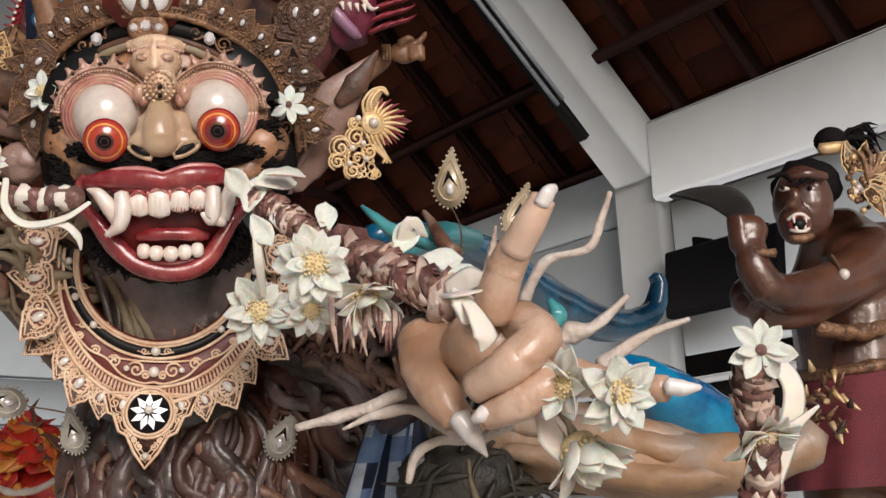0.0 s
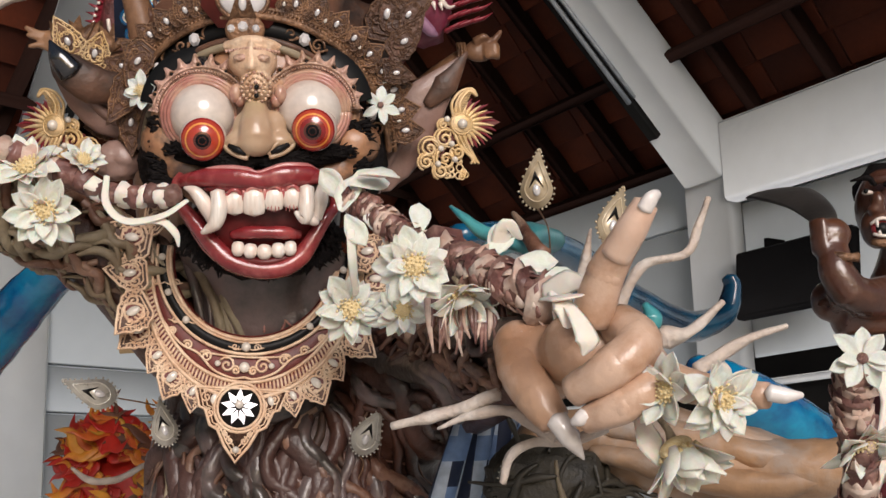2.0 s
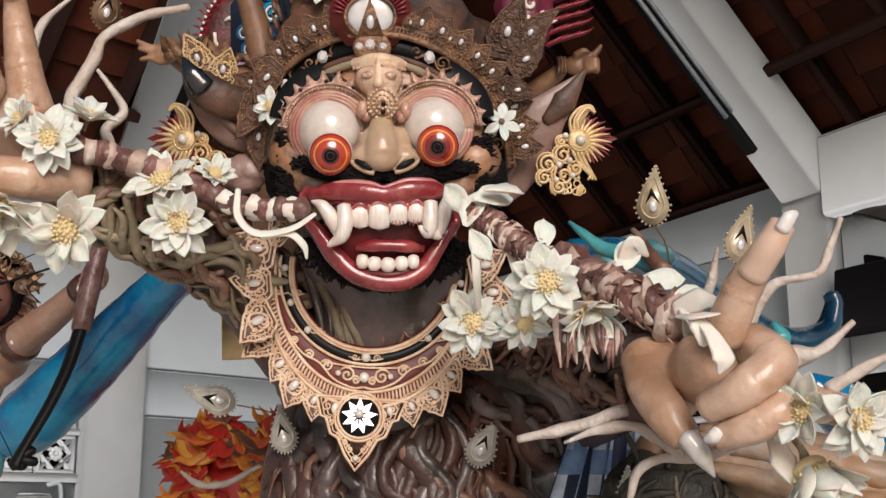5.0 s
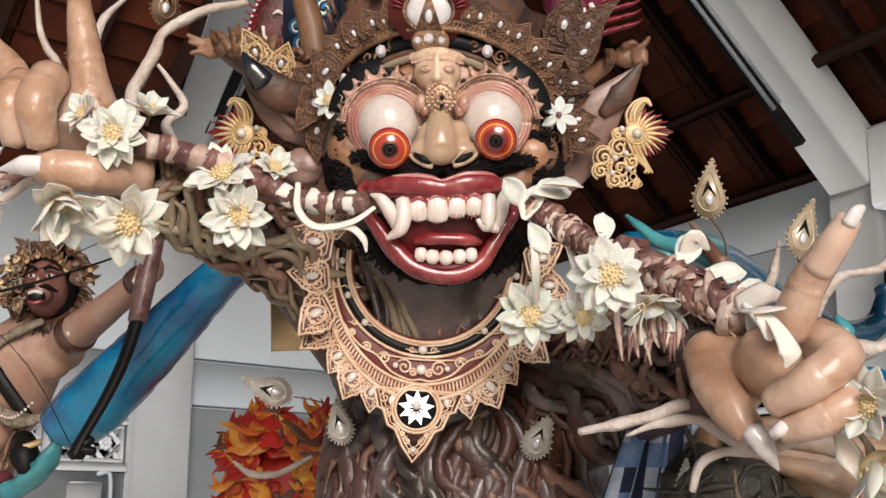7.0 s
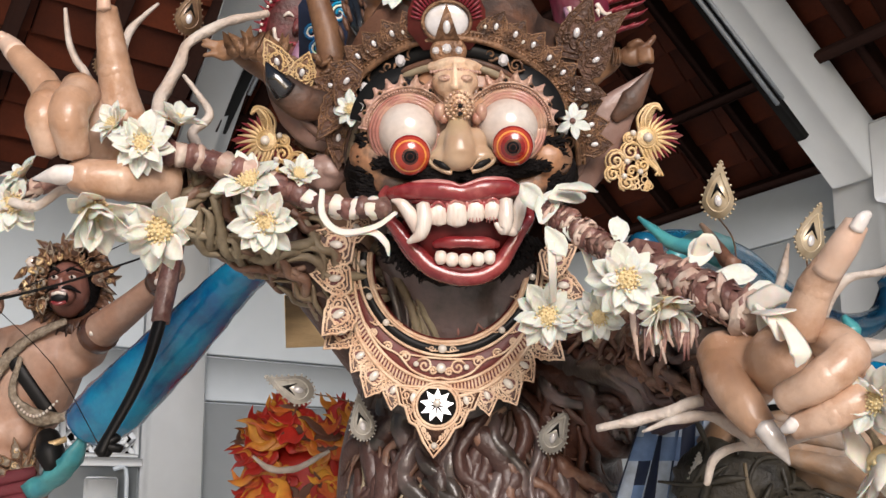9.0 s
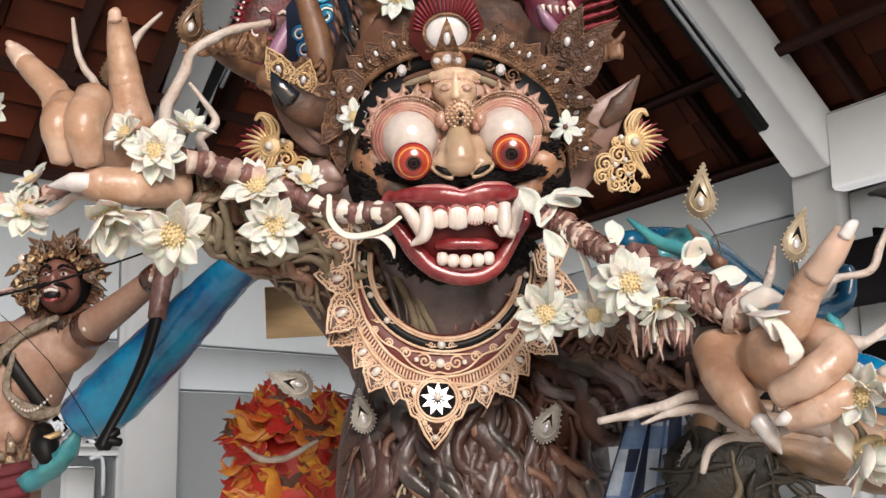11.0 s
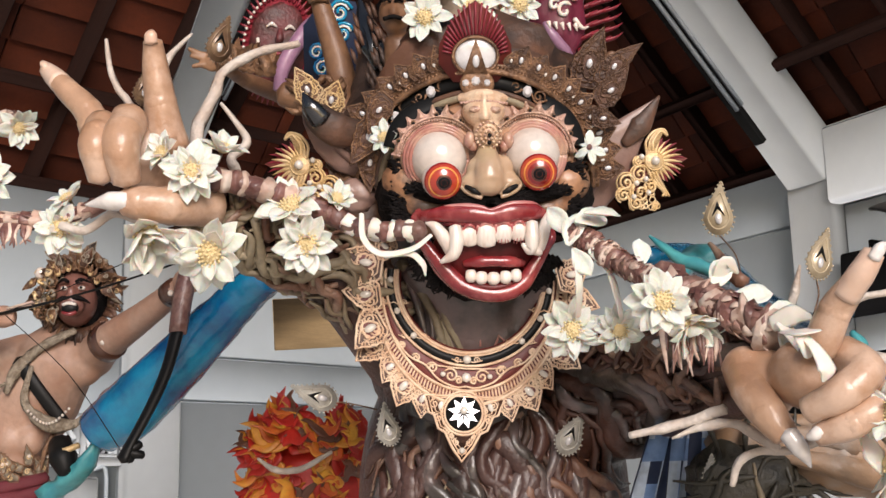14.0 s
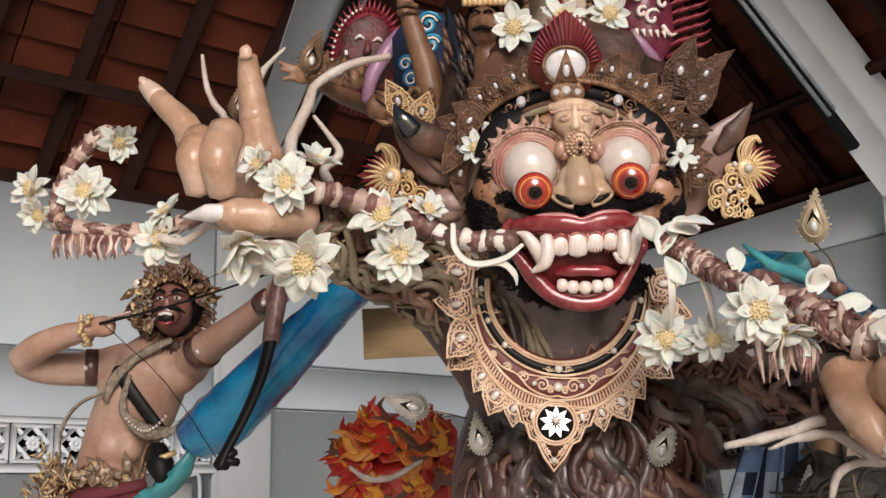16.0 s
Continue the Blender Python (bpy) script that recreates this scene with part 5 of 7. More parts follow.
# ---- crown ----
def cr(r, a, w=0.0):
    """A place on the crown's arch: r millimetres from its centre at angle a, w forward."""
    u, v = -23 + r * 0.96 * math.cos(radians(a)), -62 + r * 0.96 * math.sin(radians(a))
    return h(u, v, -78 - 165 * (u / 350) ** 2 + w)


def strip_between(g, inner, outer, thick, m=0):
    """A band between two lines of places, with thickness towards the back."""
    n = len(inner)
    back = HN * -thick
    vs = [*inner, *outer, *[p + back for p in inner], *[p + back for p in outer]]
    fs = []
    for i in range(n - 1):
        fs += [(i, i + 1, n + i + 1, n + i), (2 * n + i, 3 * n + i, 3 * n + i + 1, 2 * n + i + 1), (i, 2 * n + i, 2 * n + i + 1, i + 1), (n + i, n + i + 1, 3 * n + i + 1, 3 * n + i)]
    g.add(vs, fs, m)


crown = base("crown", "brown-gold arched crown with a black band and jewels", "crown", mx=None)
ANG = list(range(2, 179, 4))
g = Geo()
strip_between(g, [cr(300, a) for a in ANG], [cr(352, a, -4) for a in ANG], 0.03)
part("band", g, BLACK, crown, "plain black band")
for r, t, w, mt in ((284, 0.011, 6, ROOT_G), (298, 0.008, 8, FUR), (354, 0.009, 8, BRONZE), (372, 0.006, 4, BRONZE)):
    g = Geo()
    tube(g, [cr(r, a, w) for a in ANG], t, 8, 0, 2)
    part("rim", g, mt, crown)
g = Geo()
for i in range(120):
    a = 4 + i * 1.43
    tube(g, [cr(357, a, 9), cr(371, a, 7)], 0.0028, 5, 0, 1)
part("fluting", g, BRONZE, crown)
g = Geo()
for i in range(100):
    ball(g, cr(363, 4 + i * 1.72, 8), 0.0055, 0, None, 7, 5)
part("beading", g, BRONZE, crown)


def jewel(parent, p, n, r, m=CRYSTAL, long=1.0):
    g = Geo()
    mx = facing(p, n)
    pts = 7
    vs = [mx @ Vector((r * math.cos(6.283 * k / pts), r * long * math.sin(6.283 * k / pts), 0)) for k in range(pts)]
    vs += [mx @ Vector((0.5 * r * math.cos(6.283 * k / pts), 0.5 * r * long * math.sin(6.283 * k / pts), r * 0.5)) for k in range(pts)]
    g.add(vs, [(k, (k + 1) % pts, pts + (k + 1) % pts, pts + k) for k in range(pts)] + [tuple(range(pts, 2 * pts)), tuple(range(pts - 1, -1, -1))])
    part("jewel", g, m, parent, smooth=False)


def tooled_leaf(parent, o, n, roll, w, hh, gold, plate_m, gem=True, lean=0.0, seed=1, gem_m=CRYSTAL):
    """A cut-leather leaf: backing, raised edge, scrolls and a stone. Its base is at o and it points along its y."""
    rng = random.Random(seed)
    mx = facing(o, n, roll)
    g = Geo()
    out = leaf_outline(w, hh, 10, lean, 0.12)
    plate(g, mx, out, 0.006, 0)
    leaf = part("leaf", g, plate_m, parent, smooth=False)
    # dark red drop with a broad gilt border, and lace round the edge
    g = Geo()
    drop = [(0.20 * w * math.sin(t) * (1 - 0.35 * math.cos(t)) + lean * 0.25, hh * (0.40 - 0.24 * math.cos(t))) for t in [k * 0.449 for k in range(14)]]
    plate(g, mx @ pose(0, 0, 0.0055), drop, 0.002)
    part("inlay", g, MAROON if gold is GOLD else CROWN_D, leaf, smooth=False)
    g = Geo()
    wire(g, mx, out, w * 0.035, 0, 0.006, 1, 6, True)
    wire(g, mx, [(a * 0.72 + lean * 0.1, 0.1 * hh + b * 0.76) for a, b in out], w * 0.022, 0, 0.007, 1, 5, True)
    wire(g, mx, [(a * 1.12 - lean * 0.03, b * 1.02) for a, b in drop], w * 0.040, 0, 0.006, 1, 6, True)
    for i in range(len(out) - 1):
        a, b = out[i]
        ball(g, mx @ Vector((a * 0.86 + lean * 0.02, 0.06 * hh + b * 0.88, 0.007)), w * 0.030, 0, None, 6, 4)
    for sx in (-1, 1):
        wire(g, mx, spiral(sx * w * 0.17, hh * 0.30, w * 0.15, 1.4, 1.57, 14, -sx), w * 0.030, 0, 0.008, 1, 6)
        wire(g, mx, spiral(sx * w * 0.09 + lean * 0.5, hh * 0.62, w * 0.10, 1.3, 1.57, 12, -sx), w * 0.024, 0, 0.008, 1, 6)
        for k in range(6):
            t = 0.12 + 0.13 * k
            wire(g, mx, [(sx * w * 0.30 * math.sin(math.pi * min(1, t + 0.1)) + lean * t * t, hh * t), (sx * w * 0.44 * math.sin(math.pi * min(1, t + 0.12)) + lean * t * t, hh * (t + 0.06))], w * 0.018, 0, 0.007, 1, 5)
    part("scrollwork", g, gold, leaf)
    if gem:
        g = Geo()
        c = mx @ Vector((lean * 0.2, hh * 0.42, 0.012))
        k = 0.11 if gold is GOLD else 0.095
        ball(g, c, (w * k, w * k * 1.6, w * 0.06), 0, mx.to_3x3(), 10, 7)
        part("stone", g, gem_m, leaf)


for k, a in enumerate(range(10, 174, 8)):
    if 81 < a < 106:
        continue
    size = 1.0 if 40 < a < 140 else 1.15
    tooled_leaf(crown, cr(372, a, -2), HN, a - 90 + 1, 0.062 * size, 0.066 * size, BRONZE, CROWN_D, True, 0.010 * (1 if a < 90 else -1), k)
for k, a in enumerate(range(14, 172, 8)):
    if not 78 < a < 108:
        tooled_leaf(crown, cr(373, a, 3), HN, a - 89, 0.040, 0.044, BRONZE, CROWN_D, k % 2 == 0, 0.006 * (1 if a < 90 else -1), 80 + k, PEARL)
for k, a in enumerate((20, 44, 66, 116, 138, 160)):
    jewel(crown, cr(326, a, 6), HN, 0.014, CRYSTAL, 1.2)
    g = Geo()
    mx = facing(cr(326, a, 2), HN, a - 90)
    for sx in (-1, 1):
        wire(g, mx, spiral(sx * 0.035, 0, 0.018, 1.3, 0, 12, sx), 0.003, 0, 0.003, 1, 5)
        wire(g, mx, [(sx * 0.012, 0.0), (sx * 0.035, -0.018), (sx * 0.06, 0.0)], 0.003, 0, 0.003, 3, 5)
    part("scrollwork", g, BRONZE, crown)
# sweeping side wings of the crown
for o, roll, w, hh, ln in (((-304, 150, -180), 158, 0.085, 0.15, 0.02), ((-318, 70, -200), 166, 0.075, 0.13, -0.02), ((-276, 205, -160), 140, 0.075, 0.11, -0.02),
                           ((312, 196, -175), -58, 0.075, 0.12, -0.03), ((322, 246, -190), -34, 0.07, 0.15, 0.03), ((300, 150, -170), -84, 0.06, 0.075, 0.02)):
    tooled_leaf(crown, h(*o), HN, roll, w, hh, BRONZE if o[0] < 0 else BRONZE_D, CROWN_D, True, ln, 40)
tooled_leaf(crown, (0.30, 0.22, 2.80), HN, -12, 0.10, 0.17, BRONZE_D, CROWN_D, True, 0.02, 61)
tooled_leaf(crown, (-0.49, 0.285, 2.775), HN, 20, 0.08, 0.11, GOLDY, BRONZE, True, -0.01, 62)
tooled_leaf(crown, (-0.445, 0.275, 2.745), HN, -10, 0.08, 0.09, GOLDY, BRONZE, True, 0.01, 63)
# medallion
MED = facing(h(-42, 318, -70), HN, 0)
med = Geo()
plate(med, MED @ pose(0, 0, -0.012), [(-0.10, -0.02), (-0.098, 0.03), (-0.075, 0.08), (-0.03, 0.125), (0.0, 0.150), (0.03, 0.125), (0.075, 0.08), (0.098, 0.03), (0.10, -0.02), (0.06, -0.07), (-0.06, -0.07)], 0.008)
medal = part("medallion", med, MAROON, crown, "red fan-backed medallion with a white oval glass")
for k in range(23):
    g = Geo()
    a = radians(8 + 164 / 22 * k)
    r1 = 0.098 + 0.045 * max(0, math.sin(a)) ** 3
    wire(g, MED, [(0.066 * math.cos(a), 0.058 * math.sin(a)), (r1 * 0.92 * math.cos(a), r1 * math.sin(a))], 0.0035, 0, 0.0, 1, 6)
    part("ray", g, MASKRED, medal)
g = Geo()
ball(g, MED @ Vector((0, 0, -0.002)), (0.057, 0.047, 0.012), 0, MED.to_3x3(), 28, 10)
part("glass", g, CRYSTAL, medal, "white oval glass")
g = Geo()
wire(g, MED, [(0.061 * math.cos(k * 0.2618), 0.051 * math.sin(k * 0.2618)) for k in range(24)], 0.005, 0, 0.004, 1, 7, True)
part("rim", g, BRONZE, medal)
g = Geo()
plate(g, MED @ pose(0, 0, 0.010), [(-0.032, -0.046), (0.032, -0.046), (0.0, 0.048)], 0.004)
part("wedge", g, BRONZE, medal)
g = Geo()
ball(g, MED @ Vector((0, -0.014, 0.016)), (0.010, 0.018, 0.006), 0, MED.to_3x3(), 10, 7)
part("stone", g, CRYSTAL, medal)
g = Geo()
ball(g, MED @ Vector((0.004, -0.075, 0.004)), (0.048, 0.040, 0.012), 0, MED.to_3x3(), 20, 9)
lower = part("boss", g, BRONZE, medal)
for u, v, r in ((0, -0.068, 0.014), (-0.028, -0.072, 0.010), (0.03, -0.072, 0.010)):
    jewel(medal, MED @ Vector((u, v, 0.014)), HN, r)


# ---- necklace ----
NK = facing((-0.035, 0.372, 2.258), (0, -1, 0.09), -4.2)
necklace = base("necklace", "broad cut-leather gold collar with pearls and a pointed pendant", "necklace")


def ell(rx, ry, a):
    return rx * math.cos(radians(a)), ry * math.sin(radians(a))


def collar(g, r0, r1, z, thick, a0=176, a1=364, n=48):
    A = [a0 + (a1 - a0) * i / n for i in range(n + 1)]
    vs = []
    for zz in (z, z + thick):
        for r in (r0, r1):
            vs += [NK @ Vector((*ell(*r, a), zz)) for a in A]
    m = n + 1
    fs = []
    for i in range(n):
        fs += [(i, i + 1, m + i + 1, m + i), (2 * m + i, 3 * m + i, 3 * m + i + 1, 2 * m + i + 1), (i, 2 * m + i, 2 * m + i + 1, i + 1), (m + i, m + i + 1, 3 * m + i + 1, 3 * m + i)]
    g.add(vs, fs)


def nk_ring(r, t, mt, z):
    g = Geo()
    wire(g, NK, [ell(*r, a) for a in range(176, 365, 4)], t, 0, z, 2, 7)
    part("rim", g, mt, necklace)


g = Geo()
collar(g, (0.205, 0.212), (0.285, 0.375), -0.012, 0.010)
part("backing", g, MAROON, necklace, "dark red leather backing")
g = Geo()
collar(g, (0.220, 0.228), (0.248, 0.258), 0.0, 0.004)
part("band", g, BLACK, necklace, "black band")
nk_ring((0.216, 0.224), 0.0065, GOLD, 0.004)
nk_ring((0.224, 0.232), 0.003, GOLD, 0.004)
nk_ring((0.250, 0.262), 0.0045, GOLD, 0.004)
nk_ring((0.262, 0.335), 0.005, GOLD, 0.004)
nk_ring((0.286, 0.376), 0.006, GOLD, 0.004)
g = Geo()
collar(g, (0.263, 0.336), (0.284, 0.374), 0.0, 0.003)
part("ribbed_band", g, MAROON, necklace)
g = Geo()
for k in range(92):
    a = 177 + k * 2.03
    wire(g, NK, [ell(0.266, 0.341, a), ell(0.281, 0.368, a)], 0.0032, 0, 0.004, 1, 6)
part("rib", g, GOLD, necklace)
g = Geo()
for sx in (-1, 1):
    for k, (x, y, r) in enumerate(((0.045, -0.292, 0.022), (0.10, -0.272, 0.017), (0.148, -0.245, 0.013), (0.19, -0.21, 0.010), (0.022, -0.305, 0.012))):
        wire(g, NK, spiral(sx * x, y, r, 1.5, 0.5 if sx > 0 else 2.6, 16, sx), 0.0035, 0, 0.003, 1, 6)
    wire(g, NK, [(0, -0.322), (sx * 0.03, -0.325), (sx * 0.08, -0.305), (sx * 0.12, -0.265), (sx * 0.17, -0.24), (sx * 0.22, -0.18)], 0.0035, 0, 0.003, 4, 6)
    wire(g, NK, [(0, -0.270), (sx * 0.05, -0.268), (sx * 0.11, -0.262)], 0.003, 0, 0.003, 4, 6)
    for a in (200, 228, 270, 312, 340):
        x, y = ell(0.236, 0.244, a)
        wire(g, NK, spiral(x + sx * 0.028, y, 0.010, 1.3, 0, 12, sx), 0.002, 0, 0.006, 1, 5)
        wire(g, NK, [(x, y), (x + sx * 0.018, y - 0.007), (x + sx * 0.045, y)], 0.002, 0, 0.006, 3, 5)
part("scrollwork", g, GOLD, necklace)
for a in (184, 207, 228, 270, 312, 333, 354):
    g = Geo()
    ball(g, NK @ Vector((*ell(0.236, 0.244, a), 0.010)), 0.0125 if a == 270 else 0.010, 0, None, 12, 8)
    part("pearl", g, PEARL, necklace)
for x, y, r in ((0.0, -0.297, 0.014), (-0.068, -0.29, 0.008), (0.068, -0.29, 0.008)):
    g = Geo()
    ball(g, NK @ Vector((x, y, 0.008)), r, 0, None, 12, 8)
    part("pearl", g, PEARL, necklace)
NKN = (0, -1, 0.09)
for k, (a, w, hh) in enumerate(((186, 0.10, 0.10), (199, 0.085, 0.07), (211, 0.10, 0.10), (224, 0.085, 0.07), (235, 0.10, 0.085), (246, 0.075, 0.075), (256, 0.075, 0.06),
                                (284, 0.075, 0.06), (294, 0.075, 0.075), (305, 0.10, 0.085), (316, 0.085, 0.07), (329, 0.10, 0.10), (341, 0.085, 0.07), (354, 0.10, 0.10))):
    x, y = ell(0.280, 0.366, a)
    out = math.degrees(math.atan2(y * (0.28 / 0.366) ** 2, x))
    tooled_leaf(necklace, NK @ Vector((x, y, -0.004)), NKN, out - 90, w, hh, GOLD, CROWN_D, True, 0.022 * (1 if a > 270 else -1), k, PEARL)
for x, y, r, w, hh, ln in ((-0.262, 0.008, 82, 0.11, 0.115, 0.03), (-0.262, -0.075, 96, 0.10, 0.10, 0.02), (-0.252, -0.15, 118, 0.11, 0.10, -0.03), (-0.235, 0.05, 50, 0.08, 0.07, 0.02), (0.255, 0.0, -80, 0.10, 0.10, -0.03)):
    tooled_leaf(necklace, NK @ Vector((x, y, 0.045)), NKN, r, w, hh, GOLD, CROWN_D, True, ln, 77, PEARL)
# pendant
PD = NK @ pose(-0.004, -0.372, 0.0)
g = Geo()
out = [(-0.115, 0.02), (-0.10, -0.03), (-0.085, -0.035), (-0.07, -0.075), (-0.05, -0.085), (-0.03, -0.125), (0.0, -0.165), (0.03, -0.125), (0.05, -0.085), (0.07, -0.075), (0.085, -0.035), (0.10, -0.03), (0.115, 0.02)]
plate(g, PD, out, 0.006)
pend = part("pendant", g, CROWN_D, necklace, "pointed gold filigree pendant with a crystal star")
g = Geo()
wire(g, PD, out, 0.0045, 0, 0.007, 1, 6, True)
for s in (0.9, 0.8):
    wire(g, PD, [(x * s, -0.01 + (y + 0.01) * s) for x, y in out], 0.002, 0, 0.007, 1, 5, True)
for sx in (-1, 1):
    for x, y, r in ((0.085, -0.005, 0.014), (0.072, -0.045, 0.012), (0.045, -0.08, 0.012), (0.018, -0.112, 0.011), (0.006, -0.138, 0.007), (0.06, -0.02, 0.010), (0.03, -0.095, 0.008)):
        wire(g, PD, spiral(sx * x, y, r, 1.5, 1.57, 14, -sx), 0.0026, 0, 0.007, 1, 6)
for r in (0.063, 0.055):
    wire(g, PD, [(r * math.cos(k * 0.2618), -0.028 + r * math.sin(k * 0.2618)) for k in range(24)], 0.004, 0, 0.008, 1, 6, True)
part("scrollwork", g, GOLD, pend)
g = Geo()
plate(g, PD @ pose(0, -0.028, 0.006), [(0.053 * math.cos(k * 0.314), 0.053 * math.sin(k * 0.314)) for k in range(20)], 0.004)
part("disc", g, BLACK, pend, "black disc")
for k in range(9):
    g = Geo()
    a = radians(40 * k + 10)
    mx = PD @ pose(0, -0.028, 0.012) @ pose(0, 0, 0, 0, 0, math.degrees(a) - 90)
    plate(g, mx, [(0, 0.008), (0.009, 0.026), (0, 0.047), (-0.009, 0.026)], 0.006)
    part("crystal_petal", g, CRYSTAL, pend, smooth=False)
for p, r in (((0, -0.022, 0.02), 0.011), ((0, -0.135, 0.012), 0.009)):
    g = Geo()
    ball(g, PD @ Vector(p), r, 0, None, 12, 8)
    part("pearl", g, PEARL, pend)


# ---- ear ornaments ----
def ear_ornament(o, sx, n):
    e = base("ear_ornament", "gilt pierced ear ornament with a red-backed sunburst", "ornament", "ear ornaments")
    mx = facing(o, n) @ Matrix.Diagonal((sx * 0.9, 0.9, 0.9, 1))
    g = Geo()
    plate(g, mx @ pose(0, 0, -0.008), [(-0.02, 0.05), (0.03, 0.07), (0.05, 0.04), (0.12, 0.012), (0.06, -0.02), (0.045, -0.06), (-0.03, -0.05), (-0.06, -0.10), (-0.10, -0.09), (-0.085, -0.03), (-0.03, 0.0)], 0.005)
    part("backing", g, MAROON, e, "dark red backing", smooth=False)
    g = Geo()
    ball(g, mx @ Vector((0, 0, 0.002)), (0.033, 0.033, 0.012), 0, mx.to_3x3().normalized(), 20, 9)
    sunb = part("sunburst", g, GOLDY, e)
    for k in range(11):
        a = radians(-75 + 15 * k)
        ln = 0.066 + 0.034 * max(0, math.cos(a)) ** 2
        g = Geo()
        pts = [(0.022 * math.cos(a), 0.022 * math.sin(a)), (0.6 * ln * math.cos(a + 0.06), 0.6 * ln * math.sin(a + 0.06)), (ln * math.cos(a), ln * math.sin(a))]
        tube(g, [mx @ Vector((*p, 0.002)) for p in pts], [0.008, 0.0055, 0.001], 7, 0, 4, 0.6, n)
        part("ray", g, GOLDY, sunb)
        a += radians(7.5)
        g = Geo()
        tube(g, [mx @ Vector((r * ln * math.cos(a + b), r * ln * math.sin(a + b), -0.003)) for r, b in ((0.35, 0), (0.75, 0.1), (1.12, 0.0))], [0.008, 0.0065, 0.001], 7, 0, 4, 0.5, n)
        part("flame_tip", g, MASKRED, sunb, "dark red tip")
    g = Geo()
    ball(g, mx @ Vector((0, 0, 0.014)), 0.014, 0, None, 12, 8)
    part("pearl", g, PEARL, e)
    g = Geo()
    for r in (0.024, 0.031):
        wire(g, mx, [(r * math.cos(k * 0.3307), r * math.sin(k * 0.3307)) for k in range(19)], 0.003, 0, 0.008, 1, 6, True)
    # upper curl and lower wing
    for off in (0.0, 0.012, 0.024):
        wire(g, mx, [(-0.025 + off, 0.02), (-0.03 + off, 0.06), (-0.005 + off * 0.9, 0.095), (0.03, 0.105 - off * 0.4), (0.045, 0.085)], 0.0045 if off != 0.012 else 0.003, 0, 0.004, 4, 6)
        wire(g, mx, [(-0.02 + off, -0.03), (0.0 + off, -0.07), (0.035 + off * 0.4, -0.10), (0.03 + off, -0.115)], 0.004, 0, 0.004, 4, 6)
    for k in range(14):
        t = k / 13
        wire(g, mx, [(-0.028 + 0.02 * t, 0.03 + 0.06 * t), (0.0 + 0.03 * t, 0.03 + 0.065 * t)], 0.002, 0, 0.004, 1, 5)
        wire(g, mx, [(-0.015 + 0.05 * t, -0.04 - 0.07 * t), (0.012 + 0.04 * t, -0.035 - 0.07 * t)], 0.002, 0, 0.004, 1, 5)
    for x, y, r, st in ((-0.05, -0.045, 0.028, 1.0), (-0.095, -0.075, 0.030, 0.2), (-0.045, -0.105, 0.033, 2.0), (-0.01, -0.085, 0.02, 3.0), (-0.105, -0.115, 0.022, 1.0), (-0.06, -0.14, 0.022, 2.0), (-0.055, -0.005, 0.016, 0.0)):
        wire(g, mx, spiral(x, y, r, 1.6, st, 18, 1), 0.0045, 0, 0.005, 1, 6)
        wire(g, mx, [(x + r * 1.15 * math.cos(0.4 * k), y + r * 1.15 * math.sin(0.4 * k)) for k in range(12)], 0.003, 0, 0.004, 1, 6)
    rng = random.Random(9)
    for k in range(34):
        x, y = rng.uniform(-0.10, 0.02), rng.uniform(-0.155, -0.02)
        r = rng.uniform(0.006, 0.011)
        wire(g, mx, [(x + r * math.cos(0.7 * j), y + r * math.sin(0.7 * j)) for j in range(9)], 0.0024, 0, 0.0, 1, 5, True)
    part("filigree", g, GOLDY, e)
    for x, y in ((-0.03, -0.06), (-0.062, -0.075), (-0.02, -0.105), (-0.07, -0.12), (-0.045, 0.012)):
        g = Geo()
        ball(g, mx @ Vector((x, y, 0.010)), 0.0085, 0, None, 10, 7)
        part("pearl", g, PEARL, e)


ear_ornament((-0.527, 0.24, 2.576), -1, (-0.25, -1, -0.2))
ear_ornament((0.512, 0.27, 2.587), 1, (0.15, -1, -0.2))


# ---- jewelled pins on wires ----
def pin(o, n, size, roll, m, stem, label="paisley-shaped resin pin with a beaded edge and stone"):
    p = base("jewelled_pin", label, "pin", "jewelled pins")
    mx = facing(o, n, roll) @ Matrix.Diagonal((size, size, size, 1))
    out = []
    for k in range(28):
        a = 6.283 * k / 28
        x, y = 0.30 * math.sin(a), -0.42 * math.cos(a)
        t = max(0, y + 0.1) / 0.52
        out.append((x * (1 - 0.75 * t) + 0.10 * t * t, y + 0.16 * t))
    g = Geo()
    plate(g, mx, out, 0.05)
    part("plate", g, m, p)
    g = Geo()
    for k in range(28):
        a, b = out[k]
        ball(g, mx @ Vector((a * 1.08, b * 1.05, 0.03)), 0.024 * size, 0, None, 8, 6)
    wire(g, mx, [(a * 0.72, b * 0.72) for a, b in out], 0.018 * size, 0, 0.05, 1, 6, True)
    part("beading", g, m, p)
    g = Geo()
    plate(g, mx @ pose(0, 0, 0.05), [(-0.13, -0.06), (0.0, 0.24), (0.13, -0.06), (0.0, 0.10)], 0.02)
    part("chevron", g, BLACK, p, "dark chevron")
    g = Geo()
    ball(g, mx @ Vector((0, -0.10, 0.07)), (0.07 * size, 0.11 * size, 0.04 * size), 0, mx.to_3x3().normalized(), 10, 7)
    part("stone", g, CRYSTAL, p)
    g = Geo()
    tube(g, [mx @ Vector((0, -0.42, 0.0)), Vector(o).lerp(Vector(stem), 0.6) + Vector((0.01, 0, 0)), stem], 0.0022, 6, 0, 4)
    part("wire", g, BRONZE, p)


